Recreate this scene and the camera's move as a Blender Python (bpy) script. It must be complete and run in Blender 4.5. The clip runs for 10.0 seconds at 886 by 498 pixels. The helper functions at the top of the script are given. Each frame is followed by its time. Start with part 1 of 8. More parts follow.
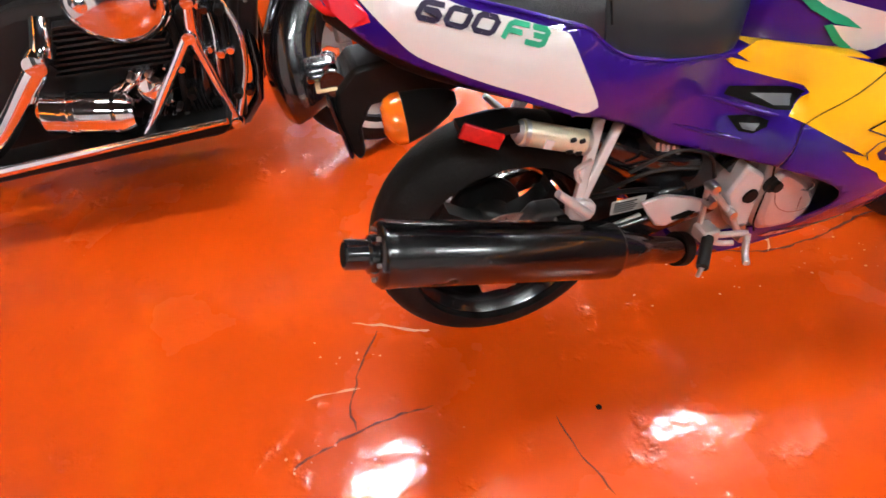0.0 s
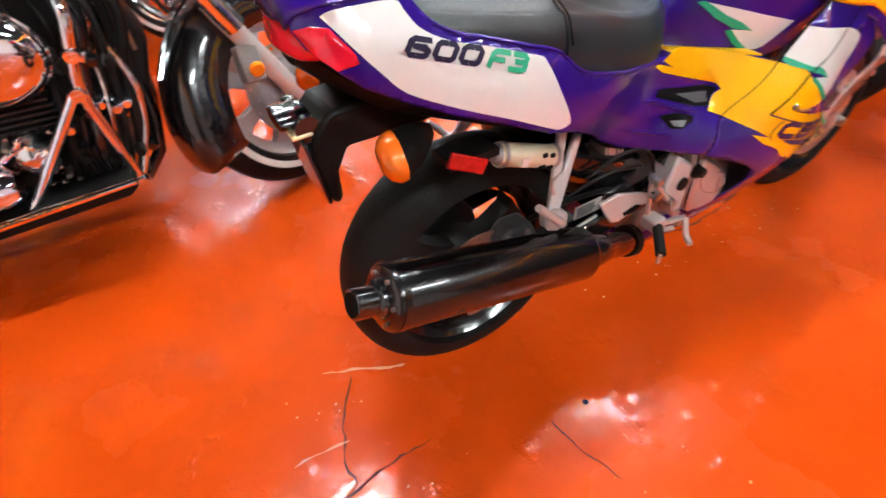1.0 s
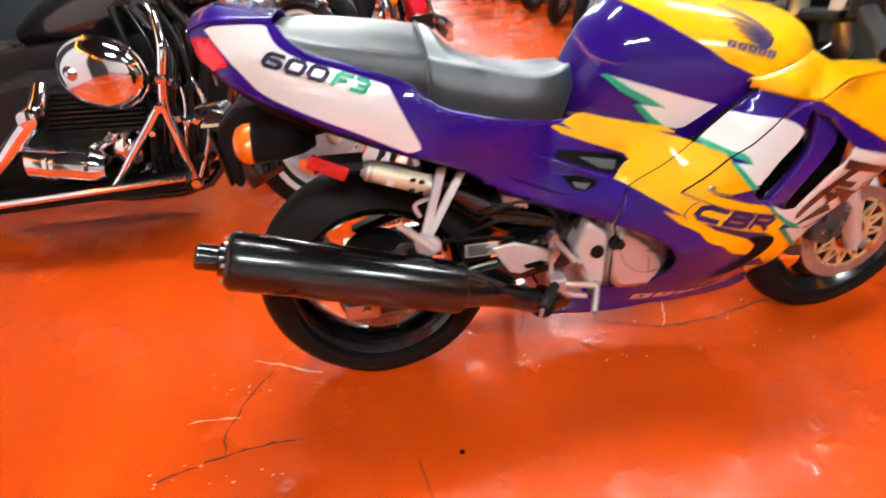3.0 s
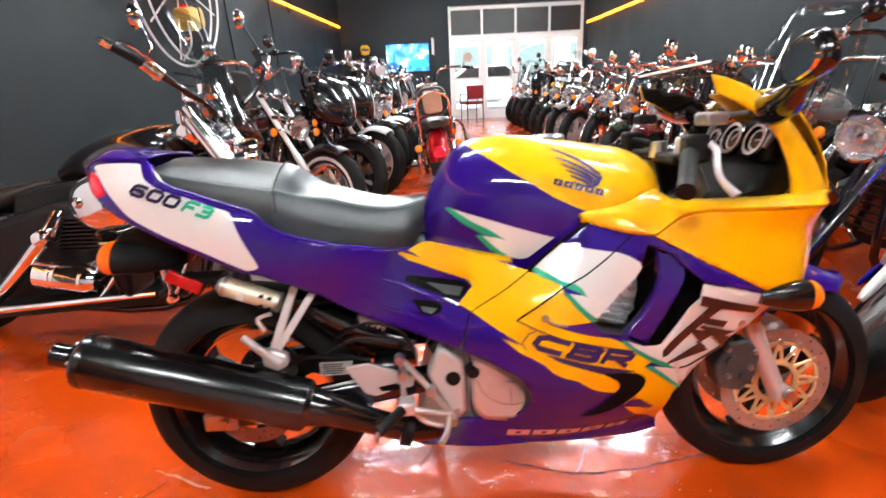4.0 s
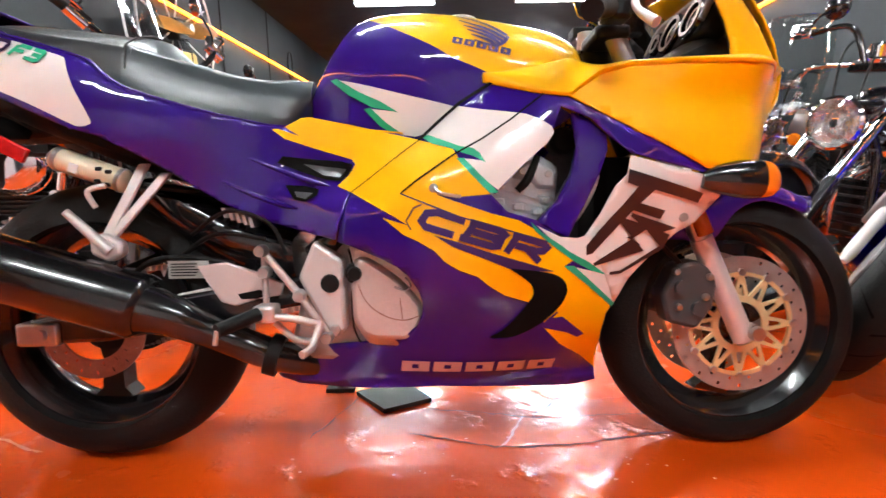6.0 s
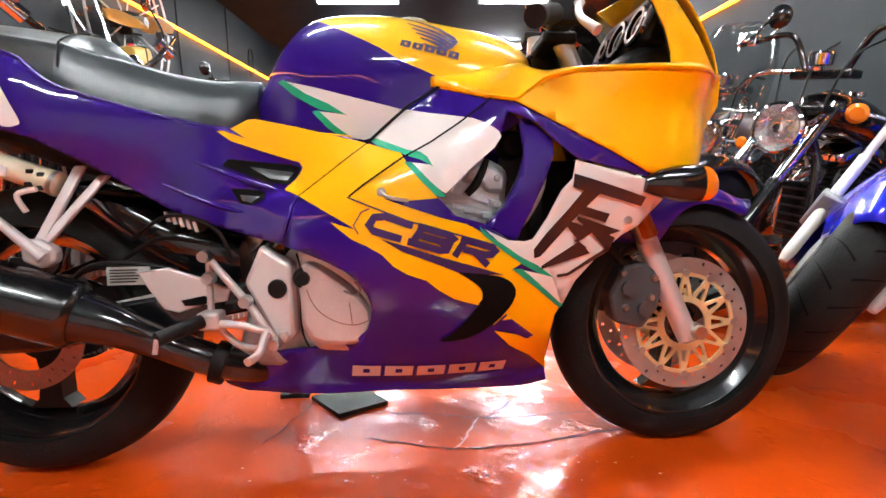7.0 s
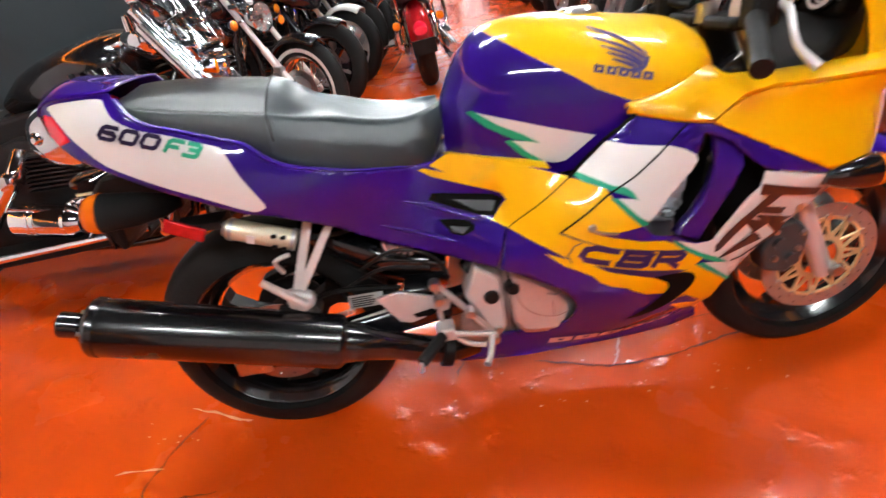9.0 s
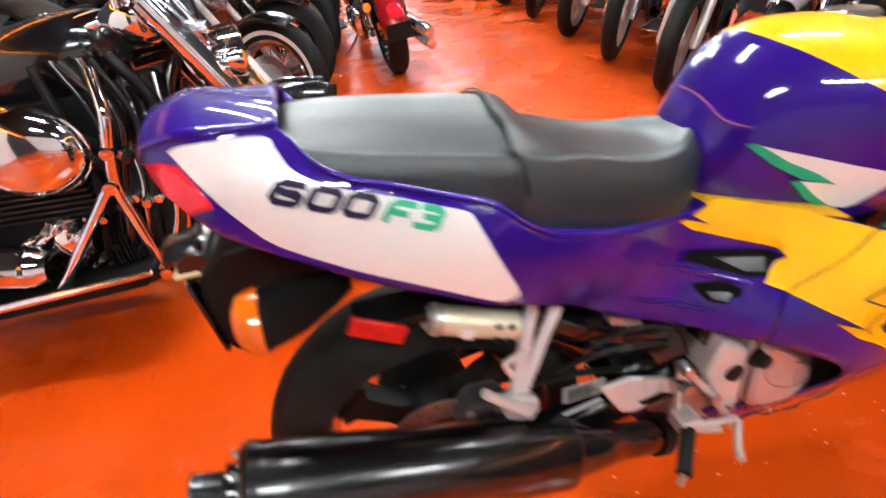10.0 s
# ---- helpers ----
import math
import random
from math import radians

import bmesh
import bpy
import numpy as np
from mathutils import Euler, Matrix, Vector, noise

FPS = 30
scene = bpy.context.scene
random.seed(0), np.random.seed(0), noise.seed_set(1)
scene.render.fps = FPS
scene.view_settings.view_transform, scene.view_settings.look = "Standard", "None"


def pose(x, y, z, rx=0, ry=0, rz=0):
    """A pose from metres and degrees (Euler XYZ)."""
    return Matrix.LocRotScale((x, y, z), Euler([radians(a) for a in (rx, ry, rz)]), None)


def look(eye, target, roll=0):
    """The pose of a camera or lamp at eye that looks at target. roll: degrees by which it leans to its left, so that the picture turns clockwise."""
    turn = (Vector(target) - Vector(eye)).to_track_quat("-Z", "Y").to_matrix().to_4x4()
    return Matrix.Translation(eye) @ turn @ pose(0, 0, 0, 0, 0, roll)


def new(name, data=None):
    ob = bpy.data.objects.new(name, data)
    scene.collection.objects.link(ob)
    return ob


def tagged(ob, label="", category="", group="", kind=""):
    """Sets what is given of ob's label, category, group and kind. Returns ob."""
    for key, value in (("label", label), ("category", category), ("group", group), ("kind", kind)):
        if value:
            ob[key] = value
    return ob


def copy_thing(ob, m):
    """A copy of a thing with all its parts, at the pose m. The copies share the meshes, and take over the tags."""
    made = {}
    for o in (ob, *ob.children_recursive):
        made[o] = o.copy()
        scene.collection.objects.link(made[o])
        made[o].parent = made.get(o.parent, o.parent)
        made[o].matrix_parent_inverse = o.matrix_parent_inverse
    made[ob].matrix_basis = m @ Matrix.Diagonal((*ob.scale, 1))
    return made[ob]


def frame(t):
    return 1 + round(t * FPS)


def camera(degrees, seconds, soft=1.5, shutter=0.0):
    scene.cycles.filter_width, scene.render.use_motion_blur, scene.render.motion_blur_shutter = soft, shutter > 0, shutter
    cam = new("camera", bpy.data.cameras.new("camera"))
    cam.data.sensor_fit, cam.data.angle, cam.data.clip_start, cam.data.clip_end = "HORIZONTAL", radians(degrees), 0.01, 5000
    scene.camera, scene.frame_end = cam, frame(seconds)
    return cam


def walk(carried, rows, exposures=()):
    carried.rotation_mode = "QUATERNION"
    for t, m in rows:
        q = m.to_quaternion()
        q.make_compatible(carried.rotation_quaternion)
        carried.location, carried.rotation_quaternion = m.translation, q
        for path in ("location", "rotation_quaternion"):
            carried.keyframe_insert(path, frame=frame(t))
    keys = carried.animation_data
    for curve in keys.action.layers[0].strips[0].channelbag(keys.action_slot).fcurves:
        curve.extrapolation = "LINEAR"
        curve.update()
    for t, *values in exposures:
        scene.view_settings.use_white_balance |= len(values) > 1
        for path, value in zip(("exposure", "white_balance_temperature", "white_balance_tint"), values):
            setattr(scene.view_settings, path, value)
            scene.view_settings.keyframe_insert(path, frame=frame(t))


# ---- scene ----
cam = camera(81.2, 10.0, shutter=0.5)
PATH = [
    (0, (0.802, 0.756, 1.184), (1.02, 2.117, -0.265), -4.2),
    (0.5, (0.714, 0.818, 1.19), (1.045, 2.161, -0.255), -4.4),
    (1, (0.628, 0.843, 1.199), (1.271, 2.104, -0.214), -1.2),
    (1.5, (0.577, 0.825, 1.191), (1.348, 2.043, -0.196), -0.5),
    (2, (0.656, 0.765, 1.163), (1.291, 2.061, -0.222), -2.3),
    (2.2, (0.749, 0.723, 1.153), (1.239, 2.093, -0.219), -3.4),
    (3.3, (1.239, 0.426, 1.112), (1.39, 2.176, 0.155), -2.1),
    (3.5, (1.337, 0.407, 1.12), (1.45, 2.214, 0.27), -3.6),
    (4, (1.624, 0.395, 1.095), (1.553, 2.292, 0.466), -2.6),
    (4.5, (1.764, 0.431, 1.086), (1.666, 2.351, 0.537), -2.7),
    (5, (1.813, 0.513, 0.911), (1.681, 2.449, 0.428), -2.7),
    (5.5, (1.821, 0.513, 0.684), (1.66, 2.472, 0.313), -2.1),
    (6, (1.844, 0.507, 0.632), (1.774, 2.482, 0.323), -0.8),
    (7.5, (1.892, 0.515, 0.657), (1.96, 2.488, 0.337), -0.8),
    (8, (1.905, 0.529, 0.884), (1.889, 2.431, 0.264), -3.0),
    (8.5, (1.804, 0.524, 1.115), (1.739, 2.301, 0.201), -4.6),
    (9, (1.537, 0.539, 1.127), (1.475, 2.241, 0.079), -8.9),
    (9.5, (1.29, 0.703, 1.114), (1.367, 2.366, 0.006), -8.4),
    (10, (1.0, 0.951, 1.154), (1.289, 2.57, 0.015), -4.7),
]
walk(cam, [(t, look(eye, target, roll)) for t, eye, target, roll in PATH],
     exposures=[(0.0, 0.93), (2.0, 0.96), (3.5, 1.12), (4.5, 0.92), (5.5, 0.95), (6.0, 1.08), (7.5, 1.08), (8.2, 0.92), (9.0, 0.80), (10.0, 1.05)])

# ---- light ----
world = bpy.data.worlds.new("world")
scene.world = world
world.use_nodes = True
wn = world.node_tree.nodes
sky = wn.new("ShaderNodeTexSky")
sky.sky_type, sky.sun_disc, sky.sun_elevation, sky.sun_rotation = "NISHITA", False, radians(52), radians(202)
world.node_tree.links.new(sky.outputs[0], wn["Background"].inputs[0])
wn["Background"].inputs[1].default_value = 0.15
sun = new("sun", bpy.data.lights.new("sun", "SUN"))
sun.data.energy, sun.data.angle, sun.data.color = 5.0, radians(0.5), (1, 0.95, 0.88)
sun.matrix_world = look((-8, -10, 45), (6, 24, 0))


# ---- materials ----
def mat(name, color, rough=0.5, metal=0.0, vary=0.12, scale=12.0, bump=0.0, bump_scale=60.0, coat=0.0, spread=0.1, **more):
    """A principled material with two scales of uneven colour, uneven gloss and fine relief."""
    m = bpy.data.materials.new(name)
    m.use_nodes = True
    nt = m.node_tree
    b = nt.nodes["Principled BSDF"]
    co = nt.nodes.new("ShaderNodeTexCoord")
    n1 = nt.nodes.new("ShaderNodeTexNoise")
    n1.inputs["Scale"].default_value, n1.inputs["Detail"].default_value = scale, 6
    n2 = nt.nodes.new("ShaderNodeTexNoise")
    n2.inputs["Scale"].default_value, n2.inputs["Detail"].default_value = scale * 9, 3
    for n in (n1, n2):
        nt.links.new(co.outputs["Object"], n.inputs["Vector"])
    mixn = nt.nodes.new("ShaderNodeMath")
    mixn.operation = "MULTIPLY_ADD"
    mixn.inputs[1].default_value = 0.35
    nt.links.new(n2.outputs[0], mixn.inputs[0])
    nt.links.new(n1.outputs[0], mixn.inputs[2])
    ramp = nt.nodes.new("ShaderNodeValToRGB")
    ramp.color_ramp.interpolation = "EASE"
    ramp.color_ramp.elements[0].position, ramp.color_ramp.elements[1].position = 0.25, 1.0
    c = Vector(color)
    ramp.color_ramp.elements[0].color = (*(c * (1 - vary)), 1)
    ramp.color_ramp.elements[1].color = (*[min(1, x * (1 + vary)) for x in c], 1)
    nt.links.new(mixn.outputs[0], ramp.inputs[0])
    nt.links.new(ramp.outputs[0], b.inputs["Base Color"])
    rr = nt.nodes.new("ShaderNodeMapRange")
    rr.inputs["To Min"].default_value, rr.inputs["To Max"].default_value = max(0.01, rough * (1 - 2 * spread)), min(1, rough * (1 + 2 * spread))
    nt.links.new(n1.outputs[0], rr.inputs["Value"])
    nt.links.new(rr.outputs[0], b.inputs["Roughness"])
    b.inputs["Metallic"].default_value = metal
    b.inputs["Coat Weight"].default_value = coat
    b.inputs["Coat Roughness"].default_value = 0.04
    for key, value in more.items():
        b.inputs[key.replace("_", " ")].default_value = value
    if bump:
        n3 = nt.nodes.new("ShaderNodeTexNoise")
        n3.inputs["Scale"].default_value, n3.inputs["Detail"].default_value = bump_scale, 4
        nt.links.new(co.outputs["Object"], n3.inputs["Vector"])
        bp = nt.nodes.new("ShaderNodeBump")
        bp.inputs["Strength"].default_value, bp.inputs["Distance"].default_value = bump, 0.004
        nt.links.new(n3.outputs[0], bp.inputs["Height"])
        nt.links.new(bp.outputs[0], b.inputs["Normal"])
    return m


def glow(name, color, strength):
    m = bpy.data.materials.new(name)
    m.use_nodes = True
    b = m.node_tree.nodes["Principled BSDF"]
    b.inputs["Base Color"].default_value = (*[0.6 * c for c in color], 1)
    b.inputs["Emission Color"].default_value = (*color, 1)
    b.inputs["Emission Strength"].default_value = strength
    return m


def glass(name, color, gloss=0.10, rough=0.02, alpha_mix=0.0):
    """A thin clear pane: mostly see-through, with a little gloss."""
    m = bpy.data.materials.new(name)
    m.use_nodes = True
    nt = m.node_tree
    nt.nodes.remove(nt.nodes["Principled BSDF"])
    see, shine, mix = nt.nodes.new("ShaderNodeBsdfTransparent"), nt.nodes.new("ShaderNodeBsdfGlossy"), nt.nodes.new("ShaderNodeMixShader")
    see.inputs["Color"].default_value = (*color, 1)
    shine.inputs["Roughness"].default_value = rough
    mix.inputs[0].default_value = gloss
    nt.links.new(see.outputs[0], mix.inputs[1])
    nt.links.new(shine.outputs[0], mix.inputs[2])
    nt.links.new(mix.outputs[0], nt.nodes["Material Output"].inputs[0])
    return m


PURPLE = mat("purple paint", (0.024, 0.003, 0.18), 0.4, coat=1.0, vary=0.06, scale=5, spread=0.2, Specular_IOR_Level=0.06)
YELLOW = mat("yellow paint", (0.97, 0.50, 0.0), 0.4, coat=0.7, vary=0.04, scale=5, spread=0.2, Specular_IOR_Level=0.15)
WHITE = mat("white paint", (0.78, 0.76, 0.74), 0.25, coat=0.8, vary=0.03, scale=5)
GREEN = mat("green decal", (0.0, 0.34, 0.17), 0.55, coat=0.0, vary=0.05)
INK = mat("dark violet decal", (0.030, 0.008, 0.085), 0.5, coat=0.0, vary=0.05)
INK_DEEP = mat("deep violet decal", (0.010, 0.003, 0.030), 0.45, coat=0.0, vary=0.05, Specular_IOR_Level=0.2)
INK_BLACK = mat("black decal", (0.012, 0.009, 0.012), 0.3, coat=0.6, vary=0.05)
PINK = mat("silver pink decal", (0.62, 0.42, 0.42), 0.35, vary=0.05)
VINYL = mat("grained seat vinyl", (0.010, 0.013, 0.016), 0.31, vary=0.10, bump=0.25, bump_scale=420, scale=7, spread=0.06, Specular_IOR_Level=0.7)
VINYL_NEW = mat("smooth seat vinyl", (0.016, 0.024, 0.029), 0.30, vary=0.08, bump=0.14, bump_scale=500, scale=7, spread=0.06, Specular_IOR_Level=0.8)
RUBBER = mat("tyre rubber", (0.007, 0.007, 0.007), 0.62, Specular_IOR_Level=0.2, vary=0.35, bump=0.3, bump_scale=160, scale=9)
BLACK = mat("black plastic", (0.005, 0.005, 0.005), 0.5, Specular_IOR_Level=0.2, vary=0.3, bump=0.15, bump_scale=300)
BLACK_GLOSS = mat("black enamel", (0.005, 0.005, 0.006), 0.2, coat=0.7, vary=0.3, scale=9)
MUFFLER = mat("black muffler enamel", (0.003, 0.003, 0.0035), 0.26, metal=0.0, coat=0.55, vary=0.3, scale=8, spread=0.1)
ALLOY = mat("cast alloy", (0.60, 0.55, 0.53), 0.42, metal=0.6, vary=0.12, bump=0.2, bump_scale=220)
HEAD_ALLOY = mat("grey cast alloy", (0.60, 0.63, 0.66), 0.38, metal=0.5, vary=0.15, bump=0.25, bump_scale=200)
ALLOY_DULL = mat("dull alloy", (0.34, 0.34, 0.34), 0.5, metal=0.8, vary=0.25, bump=0.3, bump_scale=160)
SILVER = mat("silver paint", (0.66, 0.62, 0.61), 0.38, metal=0.35, vary=0.06)
CHROME = mat("chrome", (0.86, 0.90, 0.94), 0.08, metal=1.0, vary=0.03, spread=0.4, scale=6)
STEEL = mat("brushed steel", (0.5, 0.49, 0.48), 0.3, metal=1.0, vary=0.15)
GOLD = mat("gold anodised", (0.80, 0.64, 0.34), 0.4, metal=0.5, vary=0.1)
BRASS = mat("pale gold reservoir", (0.74, 0.66, 0.48), 0.4, metal=0.3, vary=0.1)
AMBER = mat("amber lens", (0.85, 0.22, 0.01), 0.12, vary=0.05, coat=0.5)
AMBER_REAR = mat("deep amber lens", (0.72, 0.13, 0.004), 0.15, vary=0.1, coat=0.4)
AMBER_DARK = mat("dark amber reflector", (0.38, 0.10, 0.005), 0.25, vary=0.2, scale=60)
RED_LENS = mat("red lens", (0.86, 0.012, 0.04), 0.1, vary=0.05, coat=0.5)
DISC = mat("drilled disc steel", (0.46, 0.44, 0.42), 0.36, metal=0.75, vary=0.12, scale=30)
RUST = mat("rust tinged steel", (0.30, 0.17, 0.13), 0.45, metal=0.6, vary=0.3, scale=20)
GREYPLASTIC = mat("grey slot plastic", (0.05, 0.052, 0.055), 0.35, vary=0.2)
LIT_LENS = mat("lamp lens coloured as lit", (0.85, 0.72, 0.42), 0.15, vary=0.08, coat=0.5)
REFLECTOR = mat("dark red reflector", (0.50, 0.012, 0.012), 0.2, vary=0.25, scale=90)
DARK = mat("dark cavity", (0.004, 0.004, 0.004), 0.8, vary=0.2, Specular_IOR_Level=0.08)
SCREEN = glass("smoked screen", (0.74, 0.70, 0.69), 0.07)
CLEAR = glass("clear screen", (0.90, 0.92, 0.92), 0.14)
LENS = glass("lamp lens", (0.95, 0.95, 0.95), 0.15)
LABEL = mat("grey label", (0.36, 0.36, 0.34), 0.5, vary=0.2)


# ---- mesh helpers ----
def part(name, bm, material, parent=None, label="", smooth=True, bevel=0.0):
    me = bpy.data.meshes.new(name)
    bm.normal_update()
    bm.to_mesh(me)
    bm.free()
    for m in material if isinstance(material, (list, tuple)) else [material]:
        me.materials.append(m)
    if smooth:
        me.shade_smooth()
        me.set_sharp_from_angle(angle=radians(38))
    ob = new(name, me)
    if parent is not None:
        ob.parent = parent
    if label:
        tagged(ob, label)
    if bevel:
        b = ob.modifiers.new("bevel", "BEVEL")
        b.width, b.segments, b.limit_method = bevel, 2, "ANGLE"
    return ob


def curve_points(pts, n=6):
    """Catmull-Rom through pts."""
    pts = [Vector(p) for p in pts]
    if len(pts) < 3:
        return pts
    out = []
    for i in range(len(pts) - 1):
        a, b, c, d = pts[max(i - 1, 0)], pts[i], pts[i + 1], pts[min(i + 2, len(pts) - 1)]
        for k in range(n):
            t = k / n
            out.append(0.5 * (2 * b + (c - a) * t + (2 * a - 5 * b + 4 * c - d) * t * t + (3 * b - a - 3 * c + d) * t ** 3))
    return out + [pts[-1]]


def ring_skin(bm, rings, closed=True, caps=True):
    vs = [[bm.verts.new(p) for p in r] for r in rings]
    n = len(vs[0])
    for a, b in zip(vs, vs[1:]):
        for i in range(n if closed else n - 1):
            j = (i + 1) % n
            try:
                bm.faces.new((a[i], a[j], b[j], b[i]))
            except ValueError:
                pass
    if caps and closed:
        bm.faces.new(vs[0][::-1])
        bm.faces.new(vs[-1])
    return vs


def tube(pts, r, sides=10, smooth=5, bm=None, caps=True):
    """A round bar along pts; r is a number or one for each point."""
    bm = bm or bmesh.new()
    if not isinstance(r, (list, tuple)):
        r = [r] * len(pts)
    path = curve_points(pts, smooth) if smooth else [Vector(p) for p in pts]
    m = len(path)
    rad = [r[0]] * m if len(set(r)) == 1 else [float(np.interp(i * (len(r) - 1) / (m - 1), range(len(r)), r)) for i in range(m)]
    rings, side = [], None
    for i, p in enumerate(path):
        d = (path[min(i + 1, m - 1)] - path[max(i - 1, 0)]).normalized()
        if side is None:
            side = d.orthogonal().normalized()
        side = (side - d * side.dot(d)).normalized()
        up = d.cross(side)
        rings.append([p + rad[i] * (math.cos(a) * side + math.sin(a) * up) for a in (2 * math.pi * k / sides for k in range(sides))])
    ring_skin(bm, rings, caps=caps)
    bmesh.ops.recalc_face_normals(bm, faces=bm.faces)
    return bm


def lathe(profile, segs=32, axis="Y", at=(0, 0, 0), bm=None, closed=False):
    """Turns (radius, height) pairs about an axis. closed: the profile is a loop."""
    bm = bm or bmesh.new()
    at = Vector(at)
    rings = []
    for k in range(segs):
        a = 2 * math.pi * k / segs
        c, s = math.cos(a), math.sin(a)
        ring = []
        for r, h in profile:
            ring.append(at + Vector({"Y": (r * c, h, r * s), "X": (h, r * c, r * s), "Z": (r * c, r * s, h)}[axis]))
        rings.append(ring)
    vs = [[bm.verts.new(p) for p in r] for r in rings]
    n = len(profile)
    for k in range(segs):
        a, b = vs[k], vs[(k + 1) % segs]
        for i in range(n if closed else n - 1):
            j = (i + 1) % n
            bm.faces.new((a[i], a[j], b[j], b[i]))
    bmesh.ops.remove_doubles(bm, verts=bm.verts, dist=1e-5)
    bmesh.ops.recalc_face_normals(bm, faces=bm.faces)
    return bm


def box(x0, x1, y0, y1, z0, z1, bm=None, m=None):
    bm = bm or bmesh.new()
    v = [bm.verts.new((x, y, z)) for x in (x0, x1) for y in (y0, y1) for z in (z0, z1)]
    for f in ((0, 1, 3, 2), (4, 6, 7, 5), (0, 4, 5, 1), (2, 3, 7, 6), (0, 2, 6, 4), (1, 5, 7, 3)):
        bm.faces.new([v[i] for i in f])
    if m is not None:
        bmesh.ops.transform(bm, matrix=m, verts=v)
    bmesh.ops.recalc_face_normals(bm, faces=bm.faces)
    return bm


def slab(outline, y0, y1, bm=None, m=None):
    """An (x, z) outline made solid from y0 to y1."""
    bm = bm or bmesh.new()
    a = [bm.verts.new((x, y0, z)) for x, z in outline]
    b = [bm.verts.new((x, y1, z)) for x, z in outline]
    bm.faces.new(a)
    bm.faces.new(b[::-1])
    for i in range(len(a)):
        j = (i + 1) % len(a)
        bm.faces.new((a[i], b[i], b[j], a[j]))
    if m is not None:
        bmesh.ops.transform(bm, matrix=m, verts=a + b)
    bmesh.ops.recalc_face_normals(bm, faces=bm.faces)
    return bm


def loft(sections, n=20, power=2.4, bm=None, smooth=3):
    """A closed body along x. Sections: (x, z of the middle, half width, height above, height below)."""
    bm = bm or bmesh.new()
    sec = curve_points([Vector(s[:3]) for s in sections], smooth), curve_points([Vector((s[3], s[4], 0)) for s in sections], smooth)
    rings = []
    for p, q in zip(*sec):
        x, z, w = p
        ring = []
        for k in range(n):
            a = 2 * math.pi * k / n
            c, s = math.cos(a), math.sin(a)
            y = w * math.copysign(abs(c) ** (2 / power), c)
            h = (q[0] if s > 0 else q[1]) * math.copysign(abs(s) ** (2 / power), s)
            ring.append(Vector((x, y, z + h)))
        rings.append(ring)
    ring_skin(bm, rings)
    bmesh.ops.recalc_face_normals(bm, faces=bm.faces)
    return bm


# ---- room ----
X0, X1, Y0, Y1, ZC = -1.32, 5.02, -4.9, 14.75, 3.2


def floor_material():
    m = mat("orange epoxy floor", (0.70, 0.072, 0.004), 0.26, vary=0.07, scale=1.6, bump=0.12, bump_scale=5.0, spread=0.22, coat=0.62, Specular_IOR_Level=0.2)
    nt = m.node_tree
    b = nt.nodes["Principled BSDF"]
    co = nt.nodes.new("ShaderNodeTexCoord")
    spots = nt.nodes.new("ShaderNodeTexNoise")
    spots.inputs["Scale"].default_value, spots.inputs["Detail"].default_value = 22, 3
    nt.links.new(co.outputs["Object"], spots.inputs["Vector"])
    big = nt.nodes.new("ShaderNodeTexNoise")
    big.inputs["Scale"].default_value, big.inputs["Detail"].default_value = 2.2, 3
    nt.links.new(co.outputs["Object"], big.inputs["Vector"])
    hgt = nt.nodes.new("ShaderNodeMath")
    hgt.operation = "MULTIPLY_ADD"
    hgt.inputs[1].default_value = 0.09
    nt.links.new(spots.outputs[0], hgt.inputs[0])
    nt.links.new(big.outputs[0], hgt.inputs[2])
    # wrinkled blisters here and there in the poured coat
    wrinkle = nt.nodes.new("ShaderNodeTexNoise")
    wrinkle.inputs["Scale"].default_value, wrinkle.inputs["Detail"].default_value = 11, 5
    nt.links.new(co.outputs["Object"], wrinkle.inputs["Vector"])
    raised = nt.nodes.new("ShaderNodeMapRange")
    raised.interpolation_type = "SMOOTHSTEP"
    raised.inputs["From Min"].default_value, raised.inputs["From Max"].default_value = 0.56, 0.78
    raised.inputs["To Max"].default_value = 0.22
    nt.links.new(wrinkle.outputs[0], raised.inputs["Value"])
    total = nt.nodes.new("ShaderNodeMath")
    nt.links.new(hgt.outputs[0], total.inputs[0])
    nt.links.new(raised.outputs[0], total.inputs[1])
    bp = nt.nodes.new("ShaderNodeBump")
    bp.inputs["Strength"].default_value, bp.inputs["Distance"].default_value = 0.6, 0.02
    nt.links.new(total.outputs[0], bp.inputs["Height"])
    nt.links.new(bp.outputs[0], b.inputs["Normal"])
    nt.links.new(bp.outputs[0], b.inputs["Coat Normal"])
    b.inputs["Coat Roughness"].default_value = 0.085
    return m


FLOOR = floor_material()
WALL = mat("dark grey wall paint", (0.0165, 0.0225, 0.0265), 0.6, Specular_IOR_Level=0.3, vary=0.12, scale=1.5, bump=0.2, bump_scale=45)
CEIL = mat("dark ceiling paint", (0.010, 0.012, 0.015), 0.75, Specular_IOR_Level=0.2, vary=0.2, scale=2, bump=0.2, bump_scale=30)
CRACK = mat("crack shadow", (0.13, 0.018, 0.005), 0.8, vary=0.3)
CHIP = mat("worn epoxy edge", (0.82, 0.36, 0.22), 0.3, vary=0.2)
FRAME_WHITE = mat("white door frame", (0.78, 0.78, 0.78), 0.4, vary=0.05)
PANE = glass("door glass", (0.95, 0.97, 0.97), 0.06)
TINT = mat("dark tinted transom", (0.008, 0.009, 0.010), 0.45, vary=0.2)

